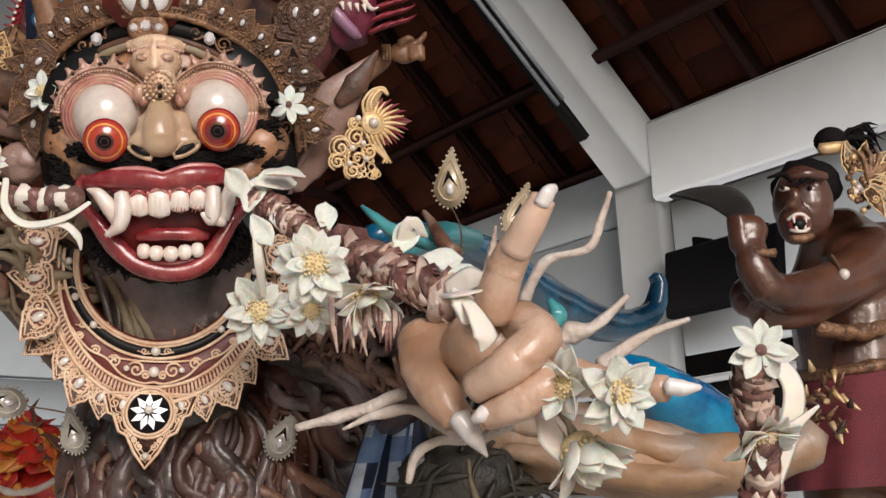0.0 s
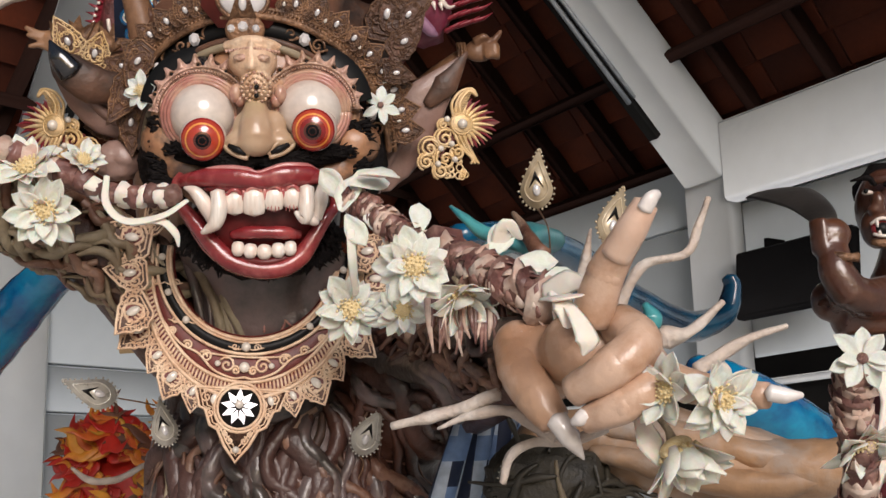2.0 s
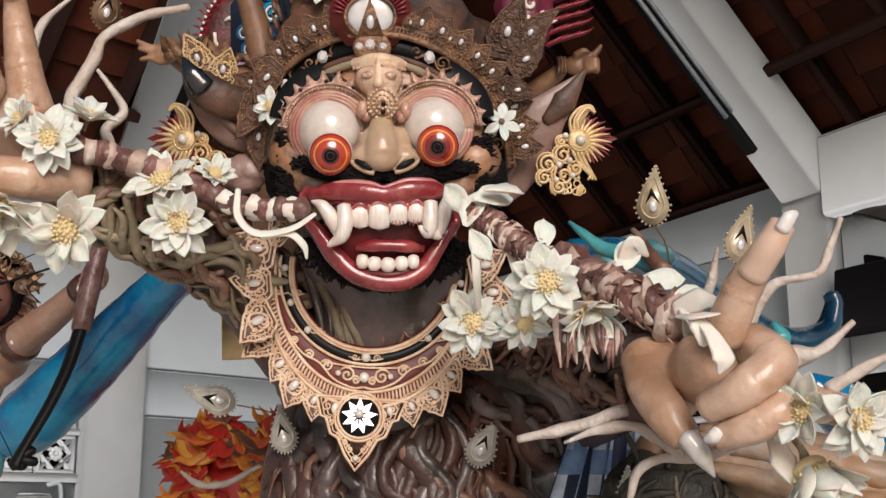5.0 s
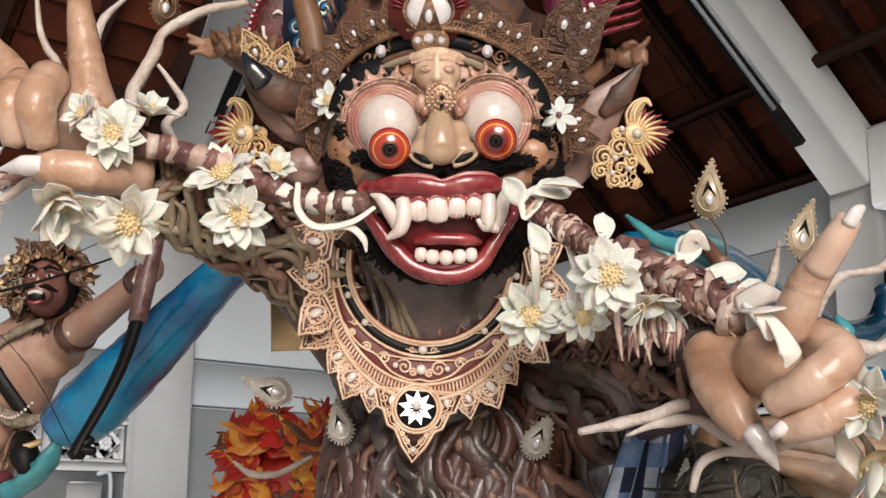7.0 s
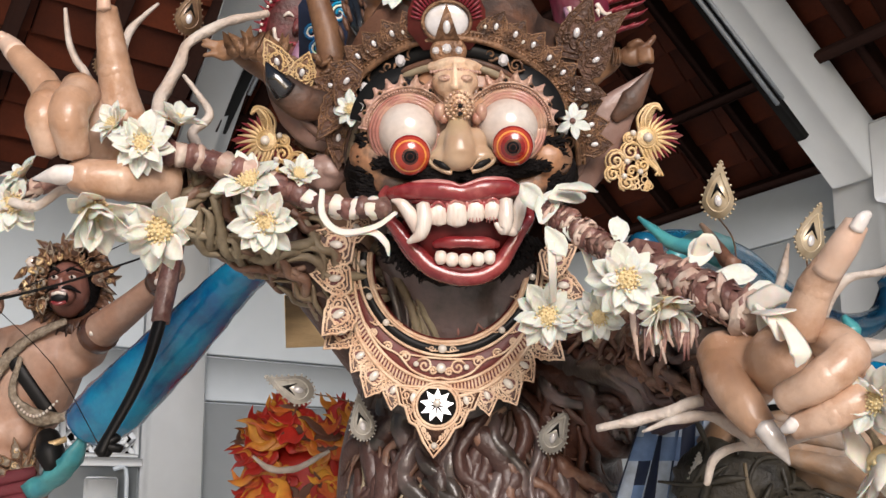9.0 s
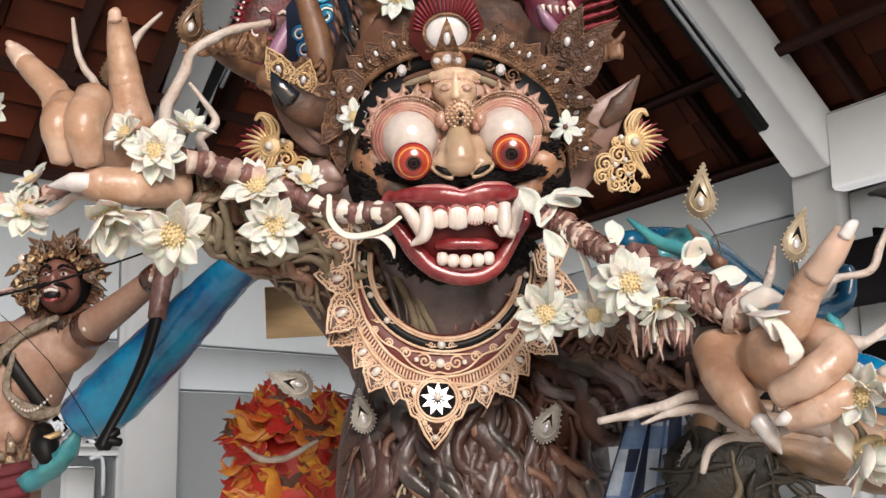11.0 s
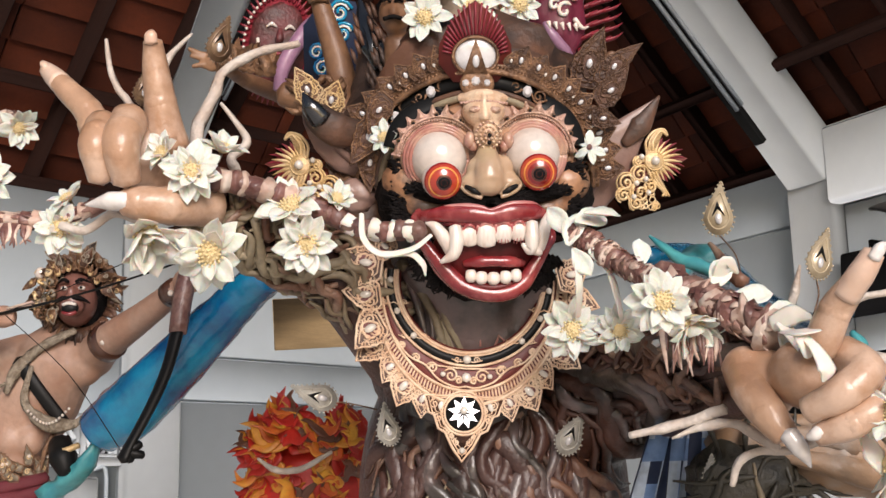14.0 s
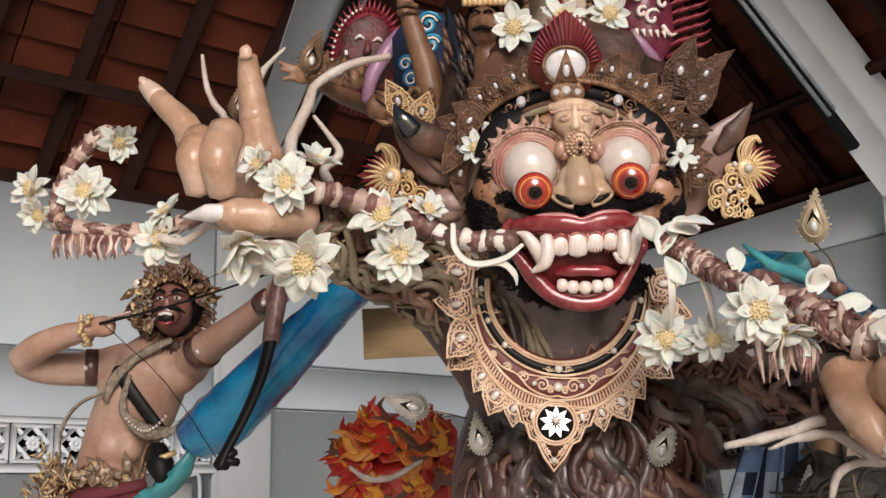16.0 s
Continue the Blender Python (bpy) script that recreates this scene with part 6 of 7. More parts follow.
F = (0, -1, -0.25)
pin((0.72, 0.36, 2.445), (-0.2, -1, -0.2), 0.155, 2, PIN, (0.70, 0.10, 2.18))
pin((0.255, 0.455, 1.795), F, 0.135, -22, PIN_G, (0.22, 0.50, 1.66))
pin((-0.285, 0.540, 1.835), (0.2, -1, -0.1), 0.125, 18, PIN_G, (-0.28, 0.62, 1.72))
pin((-0.502, 0.715, 1.945), (0.3, -1, 0), 0.15, 78, PIN_G, (-0.30, 0.75, 1.90), "grey leaf-shaped resin pin with a stone")
pin((0.755, -0.332, 2.176), (0.3, -1, -0.1), 0.125, -10, PIN, (0.72, -0.34, 2.02))
pin((-0.775, 0.335, 2.985), (0.6, -1, -0.3), 0.14, -4, PIN_B, (-0.79, 0.24, 2.80))
pin((-0.975, 0.22, 2.80), (0.5, -1, -0.3), 0.105, 4, PIN_B, (-0.97, 0.17, 2.66))
pin((0.575, 0.10, 1.665), F, 0.10, 10, PIN_G, (0.60, 0.16, 1.60))


# ---- archer figure: one mesh ----
A_M = [WARM, HAIR, GOLDY, BRONZE, BLACK, REDCLOTH, EYE, TOOTH, LIP, BROWNSKIN, TEAL, FUR, TOOLED, REDSKIN]
a = Geo()
q = Geo()
ball(q, (-1.51, 1.72, 2.435), (0.085, 0.10, 0.115))
ball(q, (-1.505, 1.63, 2.40), (0.05, 0.04, 0.05))
ball(q, (-1.505, 1.61, 2.44), (0.018, 0.022, 0.03))
a.join(fused(q, 0.008, 3, 13))
q = Geo()
tube(q, [(-1.55, 1.78, 2.33), (-1.60, 1.82, 2.22), (-1.68, 1.85, 2.05), (-1.76, 1.86, 1.88), (-1.79, 1.86, 1.66)], [0.075, 0.16, 0.17, 0.14, 0.15], 16, 0, 5)
ball(q, (-1.62, 1.74, 2.17), (0.10, 0.07, 0.09))
ball(q, (-1.50, 1.76, 2.17), (0.10, 0.07, 0.09))
ball(q, (-1.76, 1.75, 1.88), (0.06, 0.05, 0.07))
ball(q, (-1.68, 1.75, 1.88), (0.06, 0.05, 0.07))
tube(q, [(-1.46, 1.80, 2.20), (-1.37, 1.66, 2.25), (-1.20, 1.50, 2.33), (-1.05, 1.35, 2.405)], [0.085, 0.072, 0.056, 0.045], 14, 0, 5)
ball(q, (-1.01, 1.28, 2.42), (0.05, 0.04, 0.055))
for k in range(4):
    tube(q, [(-1.03, 1.25, 2.455 - 0.024 * k), (-0.99, 1.215, 2.452 - 0.024 * k), (-0.965, 1.235, 2.45 - 0.024 * k)], 0.0125, 8, 0, 3)
tube(q, [(-1.72, 1.82, 2.23), (-1.86, 1.77, 2.20), (-2.02, 1.72, 2.20), (-2.10, 1.66, 2.225)], [0.085, 0.072, 0.066, 0.06], 14, 0, 5)
tube(q, [(-2.10, 1.66, 2.225), (-2.0, 1.58, 2.27), (-1.88, 1.53, 2.305), (-1.78, 1.50, 2.32)], [0.06, 0.058, 0.05, 0.04], 14, 0, 5)
ball(q, (-1.73, 1.50, 2.335), (0.055, 0.035, 0.045))
for k in range(4):
    tube(q, [(-1.72, 1.475, 2.355 - 0.018 * k), (-1.685, 1.47, 2.36 - 0.018 * k), (-1.69, 1.50, 2.358 - 0.018 * k)], 0.011, 8, 0, 3)
for sx in (-1, 1):
    tube(q, [(-1.80 + sx * 0.08, 1.86, 1.70), (-1.80 + sx * 0.12, 1.84, 1.0), (-1.80 + sx * 0.12, 1.88, 0.0)], [0.13, 0.09, 0.07], 12, 0, 4)
a.join(fused(q, 0.012, 3, 0))
# its face, hair and gilt headdress
for dx in (-0.032, 0.036):
    ball(a, (-1.505 + dx, 1.625, 2.462), (0.015, 0.010, 0.009), 6, None, 12, 8)
    ball(a, (-1.505 + dx, 1.614, 2.462), 0.006, 4, None, 8, 6)
    tube(a, [(-1.505 + dx * 0.4, 1.615, 2.485), (-1.505 + dx, 1.612, 2.495), (-1.505 + dx * 1.9, 1.64, 2.485)], [0.006, 0.008, 0.003], 6, 1, 3)
    tube(a, [(-1.505, 1.60, 2.415), (-1.505 + dx, 1.598, 2.418), (-1.505 + dx * 2, 1.62, 2.40)], [0.006, 0.010, 0.003], 7, 1, 3)
ball(a, (-1.505, 1.597, 2.378), (0.034, 0.02, 0.028), 4, None, 14, 8)
tube(a, [(-1.53, 1.585, 2.39), (-1.505, 1.578, 2.395), (-1.48, 1.585, 2.39)], 0.007, 7, 7, 3)
tube(a, [(-1.53, 1.59, 2.36), (-1.505, 1.58, 2.352), (-1.48, 1.59, 2.36)], 0.008, 7, 8, 3)
rng = random.Random(8)
ball(a, (-1.50, 1.78, 2.46), (0.125, 0.10, 0.14), 1, None, 16, 10, 0.3)
for i in range(130):
    t = rng.uniform(0, 6.28)
    p = Vector((-1.50 + 0.12 * math.cos(t), 1.74, 2.45 + 0.14 * math.sin(t)))
    tube(a, [p, p + Vector((0.03 * math.cos(t) + rng.uniform(-0.02, 0.02), -0.03, 0.03 * math.sin(t))), p + Vector((0.05 * math.cos(t), rng.uniform(-0.04, 0.02), 0.045 * math.sin(t) - 0.02))], [0.012, 0.010, 0.002], 6, rng.choice((3, 3, 11, 3, 12, 11)) if math.sin(t) > -0.3 or math.cos(t) < -0.5 else 11, 3)
for k in range(11):
    t = radians(20 + 14 * k)
    p = Vector((-1.505 + 0.095 * math.cos(t), 1.645, 2.465 + 0.085 * math.sin(t)))
    ball(a, p, (0.013, 0.010, 0.017), 3 if k % 2 else 2, None, 8, 6)
    tube(a, [p, p + Vector((0.015 * math.cos(t), -0.01, 0.03))], [0.012, 0.003], 6, 3, 2)
for k in range(40):
    t = radians(rng.uniform(-5, 230))
    r = rng.uniform(0.085, 0.15)
    mx = facing((-1.505 + r * math.cos(t), 1.66 - rng.uniform(-0.03, 0.04), 2.455 + r * 0.95 * math.sin(t)), (math.cos(t) * 0.6 + rng.uniform(-0.4, 0.4), -1, rng.uniform(-0.5, 0.5)), math.degrees(t) - 90 + rng.uniform(-60, 60))
    ol = leaf_outline(rng.uniform(0.025, 0.045), rng.uniform(0.045, 0.085), 8, rng.uniform(-0.02, 0.02), 0.2)
    plate(a, mx, ol, 0.006, rng.choice((3, 11, 11)))
    wire(a, mx, ol, 0.0026, rng.choice((3, 3, 12)), 0.006, 1, 5, True)
    wire(a, mx, spiral(0, 0.03, 0.011, 1.4, rng.uniform(0, 6), 12), 0.0026, rng.choice((2, 12)), 0.007, 1, 5)
# curled gilt locks that hang beside the face
for k in range(46):
    p = Vector((-1.615 + rng.gauss(0, 0.022), 1.66 + rng.uniform(-0.03, 0.03), rng.uniform(2.36, 2.54)))
    w = rng.uniform(0, 6.28)
    tube(a, [p, p + Vector((0.014 * math.cos(w), -0.012, 0.014 * math.sin(w))), p + Vector((0.024 * math.cos(w + 1.2), -0.008, 0.024 * math.sin(w + 1.2))), p + Vector((0.018 * math.cos(w + 2.6), 0.0, 0.018 * math.sin(w + 2.6)))], [0.007, 0.007, 0.006, 0.002], 6, rng.choice((2, 3, 2, 12)), 3)
ball(a, (-1.64, 1.66, 2.53), (0.025, 0.02, 0.025), 6, None, 10, 7)
# ornaments: arm bands, straps, wrist spikes, belt
for p, r, d in (((-1.37, 1.66, 2.25), 0.078, (0.17, -0.16, 0.08)), ((-1.07, 1.37, 2.395), 0.052, (0.15, -0.15, 0.07)), ((-1.85, 1.775, 2.205), 0.078, (-0.15, -0.05, 0))):
    d = Vector(d).normalized()
    tube(a, [Vector(p) - d * 0.024, Vector(p) + d * 0.024], r, 16, 9, 2)
    ball(a, Vector(p) + Vector((0, -r, -0.01)), 0.012, 7, None, 8, 6)
for k in range(26):
    t = 6.283 * k / 26
    p = Vector((-1.79, 1.505, 2.32)) + Vector((rng.uniform(-0.02, 0.02), 0.055 * math.cos(t), 0.055 * math.sin(t)))
    ball(a, p, 0.012, 2, None, 7, 5)
tube(a, [(-1.72, 1.68, 2.19), (-1.64, 1.665, 2.08), (-1.53, 1.69, 1.93)], 0.026, 8, 4, 5, 0.35, (0, -1, 0))
tube(a, [(-1.50, 1.67, 2.30), (-1.62, 1.66, 2.24), (-1.72, 1.67, 2.15), (-1.76, 1.68, 2.06)], [0.014, 0.02, 0.022, 0.012], 8, 12, 5, 0.5, (0, -1, 0), 0.5)
tube(a, [(-1.66, 1.655, 2.16), (-1.68, 1.66, 2.02), (-1.60, 1.67, 1.94), (-1.50, 1.66, 1.93), (-1.46, 1.66, 1.96)], [0.010, 0.016, 0.030, 0.022, 0.005], 8, 12, 5, 0.4, (0, -1, 0), 0.4)
tube(a, [(-1.76, 1.69, 2.10), (-1.88, 1.72, 2.05), (-1.95, 1.74, 1.95), (-1.95, 1.74, 1.80)], [0.011, 0.011, 0.010, 0.005], 8, 12, 5, 0.6, lumpy=0.4)
tube(a, [(-1.56, 1.74, 1.95), (-1.60, 1.70, 1.85), (-1.62, 1.70, 1.76)], [0.012, 0.012, 0.005], 8, 3, 5)
for k in range(14):
    ball(a, (-1.66 + 0.012 * k, 1.635, 1.985 - 0.05 * math.sin(k / 4)), 0.006, 7, None, 6, 5)
for k in range(4):
    z = 1.70 - 0.045 * k
    tube(a, [(-1.99, 1.80, z + 0.02), (-1.82, 1.675 - 0.004 * k, z - 0.01), (-1.60, 1.72, z + 0.03)], [0.024, 0.027, 0.024], 10, 5, 5, 0.7, (0, -1, 0), 0.25)
for i in range(26):
    x = -1.98 + 0.37 * i / 25
    y = 1.72 + 0.5 * (x + 1.80) ** 2 * 4 - 0.055
    mx = facing((x, y, 1.755 + 0.03 * math.sin(i * 1.9)), (rng.uniform(-0.4, 0.4), -1, 0.1), rng.uniform(-80, 80))
    ol = leaf_outline(0.035, 0.075, 8, 0.014 * rng.choice((-1, 1)), 0.2)
    plate(a, mx, ol, 0.006, 12)
    wire(a, mx, ol, 0.0028, 3, 0.006, 1, 5, True)
    wire(a, mx, spiral(0, 0.03, 0.012, 1.4, 0, 12), 0.0026, 2, 0.007, 1, 5)
    if i % 3 == 0:
        ball(a, mx @ Vector((0, 0.035, 0.01)), 0.007, 7, None, 7, 5)
for i in range(110):
    p = Vector((-1.95 + rng.gauss(0, 0.045), 1.67 + rng.uniform(-0.03, 0.02), 1.73 + rng.gauss(0, 0.05)))
    tube(a, [p, p + Vector((rng.uniform(-0.03, 0.03), -0.02, rng.uniform(-0.03, 0.04))), p + Vector((rng.uniform(-0.03, 0.03), -0.03, rng.uniform(-0.03, 0.05)))], [0.006, 0.006, 0.002], 6, rng.choice((2, 3, 12)), 2)
tube(a, [(-1.60, 1.72, 1.66), (-1.50, 1.66, 1.72), (-1.43, 1.62, 1.78), (-1.38, 1.60, 1.86)], [0.05, 0.055, 0.045, 0.02], 12, 10, 5, 0.7, lumpy=0.45)
tube(a, [(-1.55, 1.70, 1.86), (-1.52, 1.64, 1.80), (-1.50, 1.62, 1.74)], [0.045, 0.055, 0.03], 10, 4, 4)
tube(a, [(-1.57, 1.66, 1.83), (-1.51, 1.61, 1.83), (-1.46, 1.63, 1.85)], 0.012, 8, 2, 3)
thing("archer_statue", a, A_M, "painted archer statue with a gilt headdress drawing his bow", "statue")

bow = base("bow", "dark curved wooden bow with a notched tip", "bow")
g = Geo()
tube(g, [(-0.96, 1.22, 2.62), (-0.985, 1.215, 2.49), (-1.005, 1.20, 2.36), (-1.02, 1.18, 2.22)], [0.016, 0.03, 0.036, 0.032], 12, 0, 5)
part("grip", g, STALK_M, bow)
g = Geo()
tube(g, [(-1.02, 1.18, 2.23), (-1.05, 1.155, 2.09), (-1.10, 1.14, 1.96), (-1.16, 1.13, 1.84), (-1.19, 1.13, 1.775)], [0.030, 0.027, 0.024, 0.022, 0.03], 12, 0, 5, 0.7)
for dx, dz in ((0.05, 0.03), (0.06, -0.01), (0.02, -0.03)):
    tube(g, [(-1.18, 1.13, 1.80), (-1.18 + dx, 1.13, 1.80 + dz)], [0.02, 0.014], 8, 0, 2)
part("limb", g, BLACK, bow)
g = Geo()
tube(g, [(-1.73, 1.46, 2.34), (-1.45, 1.39, 2.39), (-1.15, 1.28, 2.455), (-0.98, 1.20, 2.495)], [0.006, 0.005, 0.004, 0.004], 8, 0, 3)
part("arrow", g, BLACK, bow)
g = Geo()
for y, z in ((0.0, 0.0), (0.012, 0.012), (-0.012, 0.012)):
    tube(g, [(-1.70, 1.455 + y, 2.345 + z), (-1.60, 1.43 + y, 2.365 + z)], [0.004, 0.006], 6, 0, 2)
part("fletching", g, STALK_W, bow)
g = Geo()
tube(g, [(-1.185, 1.12, 1.79), (-1.45, 1.40, 2.10), (-1.71, 1.46, 2.335)], 0.0018, 5, 0, 3)
tube(g, [(-0.965, 1.21, 2.60), (-1.35, 1.34, 2.46), (-1.71, 1.46, 2.345)], 0.0018, 5, 0, 3)
part("string", g, BLACK, bow)

# ---- swordsman figure: one mesh ----
s = Geo()
q = Geo()
ball(q, (2.13, 1.25, 2.59), (0.105, 0.12, 0.145))
ball(q, (2.05, 1.16, 2.50), (0.06, 0.06, 0.075))
ball(q, (2.035, 1.11, 2.585), (0.022, 0.03, 0.035))
ball(q, (2.03, 1.115, 2.555), (0.032, 0.025, 0.02))
tube(q, [(2.03, 1.14, 2.66), (2.09, 1.10, 2.665), (2.17, 1.13, 2.66)], 0.018, 8, 0, 4)
s.join(fused(q, 0.008, 2, 9))
q = Geo()
tube(q, [(2.32, 1.45, 2.58), (2.40, 1.52, 2.42), (2.40, 1.52, 2.2), (2.38, 1.5, 1.95), (2.4, 1.5, 1.6)], [0.10, 0.22, 0.23, 0.21, 0.24], 18, 0, 5)
ball(q, (2.42, 1.38, 2.42), (0.17, 0.12, 0.12))
tube(q, [(2.52, 1.42, 2.46), (2.34, 1.28, 2.36), (2.15, 1.16, 2.275), (1.95, 1.05, 2.235), (1.87, 1.02, 2.25)], [0.11, 0.10, 0.085, 0.068, 0.06], 16, 0, 5)
tube(q, [(1.87, 1.02, 2.24), (1.82, 1.01, 2.32), (1.83, 1.03, 2.40)], [0.065, 0.06, 0.05], 12, 0, 4)
ball(q, (1.83, 1.04, 2.45), (0.065, 0.06, 0.06))
for k in range(4):
    tube(q, [(1.79, 0.99, 2.49 - 0.03 * k), (1.765, 1.03, 2.49 - 0.03 * k), (1.79, 1.08, 2.49 - 0.03 * k)], 0.016, 8, 0, 3)
tube(q, [(2.28, 1.30, 2.30), (2.05, 1.16, 2.20), (1.86, 1.13, 2.18)], [0.075, 0.065, 0.06], 12, 0, 4)
ball(q, (1.83, 1.12, 2.24), (0.06, 0.06, 0.07))
for sx in (-1, 1):
    tube(q, [(2.4 + sx * 0.12, 1.5, 1.65), (2.4 + sx * 0.16, 1.45, 0.9), (2.4 + sx * 0.16, 1.5, 0.0)], [0.16, 0.11, 0.08], 12, 0, 4)
s.join(fused(q, 0.013, 3, 9))
ball(s, (2.19, 1.33, 2.68), (0.125, 0.12, 0.10), 1, None, 18, 12, 0.15)
ball(s, (2.28, 1.28, 2.84), (0.06, 0.06, 0.05), 1, None, 14, 9)
tube(s, [(2.225, 1.26, 2.80), (2.275, 1.24, 2.80), (2.32, 1.26, 2.815)], 0.024, 10, 2, 3)
for i in range(50):
    p = Vector((2.33 + rng.gauss(0, 0.02), 1.28, 2.84))
    tube(s, [p, p + Vector((0.06, rng.uniform(-0.05, 0.05), rng.uniform(-0.03, 0.05))), p + Vector((0.11 + rng.uniform(-0.03, 0.02), rng.uniform(-0.06, 0.06), rng.uniform(-0.10, 0.05)))], [0.010, 0.008, 0.001], 5, 1, 3)
for dx in (-0.055, 0.05):
    ball(s, (2.06 + dx + 0.01, 1.13 + abs(dx + 0.03) * 0.2, 2.620), (0.021, 0.012, 0.009), 6, None, 12, 8)
    ball(s, (2.06 + dx - 0.002, 1.116 + abs(dx + 0.03) * 0.2, 2.622), 0.009, 4, None, 8, 6)
    tube(s, [(2.05 + dx * 0.3, 1.11, 2.64), (2.06 + dx, 1.105, 2.665), (2.06 + dx * 1.9, 1.13, 2.66)], [0.008, 0.012, 0.004], 6, 1, 3)
ball(s, (2.035, 1.105, 2.485), (0.038, 0.025, 0.035), 8, None, 14, 9)
ball(s, (2.033, 1.09, 2.482), (0.026, 0.02, 0.022), 4, None, 12, 8)
for x, z0, z1 in ((2.012, 2.508, 2.485), (2.055, 2.508, 2.485), (2.018, 2.462, 2.478), (2.05, 2.462, 2.478)):
    tube(s, [(x, 1.085, z0), (x, 1.08, z1)], [0.008, 0.003], 6, 7, 2)
tube(s, [(1.998, 1.10, 2.50), (2.015, 1.082, 2.512), (2.04, 1.076, 2.514), (2.07, 1.09, 2.50)], 0.0065, 7, 7, 3)
tube(s, [(2.004, 1.10, 2.465), (2.02, 1.082, 2.455), (2.045, 1.076, 2.455), (2.068, 1.09, 2.468)], 0.006, 7, 7, 3)
tube(s, [(2.0, 1.11, 2.44), (2.04, 1.09, 2.43), (2.09, 1.12, 2.45)], [0.012, 0.02, 0.012], 8, 3, 3, lumpy=0.5)
for i in range(46):
    t = rng.uniform(0, 6.28)
    r = rng.uniform(0.02, 0.09)
    p = Vector((2.33 + r * 0.6 * math.cos(t), 1.20, 2.66 + r * 1.2 * math.sin(t)))
    ball(s, p, rng.uniform(0.008, 0.015), rng.choice((3, 2, 3, 6)), None, 8, 6)
for k in range(9):
    t = radians(-70 + 24 * k)
    mx = facing((2.33 + 0.03 * math.cos(t), 1.175 + 0.004 * k, 2.66 + 0.04 * math.sin(t)), (-0.2, -1, 0.1), math.degrees(t) - 90 + rng.uniform(-15, 15))
    ol = leaf_outline(0.05, 0.11, 8, 0.015, 0.2)
    plate(s, mx, ol, 0.006, 12 if k % 2 else 3)
    wire(s, mx, ol, 0.0032, 2, 0.006, 1, 5, True)
    wire(s, mx, spiral(0, 0.045, 0.016, 1.5, 0, 12), 0.003, 2, 0.007, 1, 5)
for k in range(9):
    t = radians(-60 + 20 * k)
    tube(s, [(2.36, 1.19, 2.66), (2.36 + 0.09 * math.cos(t), 1.18, 2.66 + 0.09 * math.sin(t)), (2.37 + 0.13 * math.cos(t + 0.3), 1.19, 2.66 + 0.13 * math.sin(t + 0.3))], [0.013, 0.010, 0.003], 6, 3, 3)
tube(s, [(2.20, 1.20, 2.25), (2.165, 1.09, 2.29), (2.16, 1.14, 2.37)], 0.022, 8, 3, 5, 0.4, (1, 0, 0))
ball(s, (2.165, 1.075, 2.30), 0.02, 6, None, 10, 7)
tube(s, [(1.88, 0.965, 2.36), (1.83, 0.97, 2.36), (1.79, 1.0, 2.37)], 0.016, 8, 3, 3, lumpy=0.4)
tube(s, [(2.10, 1.20, 2.14), (2.25, 1.24, 2.12), (2.40, 1.27, 2.14)], 0.03, 8, 3, 4, lumpy=0.5)
rows = []
for j in range(15):
    v = j / 14
    r = 0.235 + 0.10 * v + 0.012 * math.sin(v * 9)
    rows.append([(2.40 + (r + 0.012 * math.sin(b * 11 + 2 * v) * v) * math.cos(b), 1.5 + (r + 0.012 * math.sin(b * 11 + 2 * v) * v) * math.sin(b), 2.01 - 0.42 * v) for b in [x * 0.0982 for x in range(64)]])
n = 64
s.add([k for row in rows for k in row], [(j * n + i, (j + 1) * n + i, (j + 1) * n + (i + 1) % n, j * n + (i + 1) % n) for j in range(14) for i in range(n)], 5)
tube(s, [(2.40 + 0.242 * math.cos(b), 1.5 + 0.242 * math.sin(b), 2.0 + 0.01 * math.sin(3 * b)) for b in [x * 0.5236 for x in range(13)]], 0.022, 10, 3, 3, lumpy=0.4)
for i in range(36):
    p = Vector((2.12 + rng.gauss(0, 0.05), 1.24 + rng.uniform(-0.03, 0.03), 1.85 + rng.gauss(0, 0.08)))
    tube(s, [p, p + Vector((rng.uniform(-0.03, 0.03), -0.03, rng.uniform(-0.05, 0.05)))], [0.014, 0.003], 6, rng.choice((2, 3, 11)), 2)
thing("swordsman_statue", s, A_M, "dark brown painted swordsman statue with topknot and gold ornaments", "statue")

sword = base("sword", "broad grey blade held up by the dark swordsman", "sword")
g = Geo()
tube(g, [(1.80, 1.06, 2.49), (1.86, 1.16, 2.53), (1.93, 1.45, 2.66), (1.99, 1.80, 2.79), (2.01, 2.05, 2.86), (2.0, 2.18, 2.87)], [0.03, 0.045, 0.075, 0.11, 0.10, 0.03], 12, 0, 5, 0.18, (-0.3, -0.45, 0.84))
part("blade", g, mat("grey_blade", (0.06, 0.055, 0.05), 0.45, 0.3, scale=6), sword)
g = Geo()
tube(g, [(1.79, 1.03, 2.33), (1.80, 1.05, 2.50)], 0.02, 10, 0, 3)
part("grip", g, BRONZE, sword)


# ---- blue tails and the rest of the float ----
def tail(path, radii, m, label, fins=0):
    g = Geo()
    tube(g, path, radii, 18, 0, 8, 0.8, lumpy=0.06)
    t = thing("serpent_tail", g, m, label, "tail", "blue tails")
    for k in range(fins):
        g = Geo()
        x = k / max(fins - 1, 1)
        p = Vector(path[0]).lerp(Vector(path[-1]), 0.1 + 0.8 * x)
        tube(g, [p, p + Vector((0.0, -0.03, 0.05))], [0.02, 0.004], 6, 0, 2)
        part("fin", g, m, t)


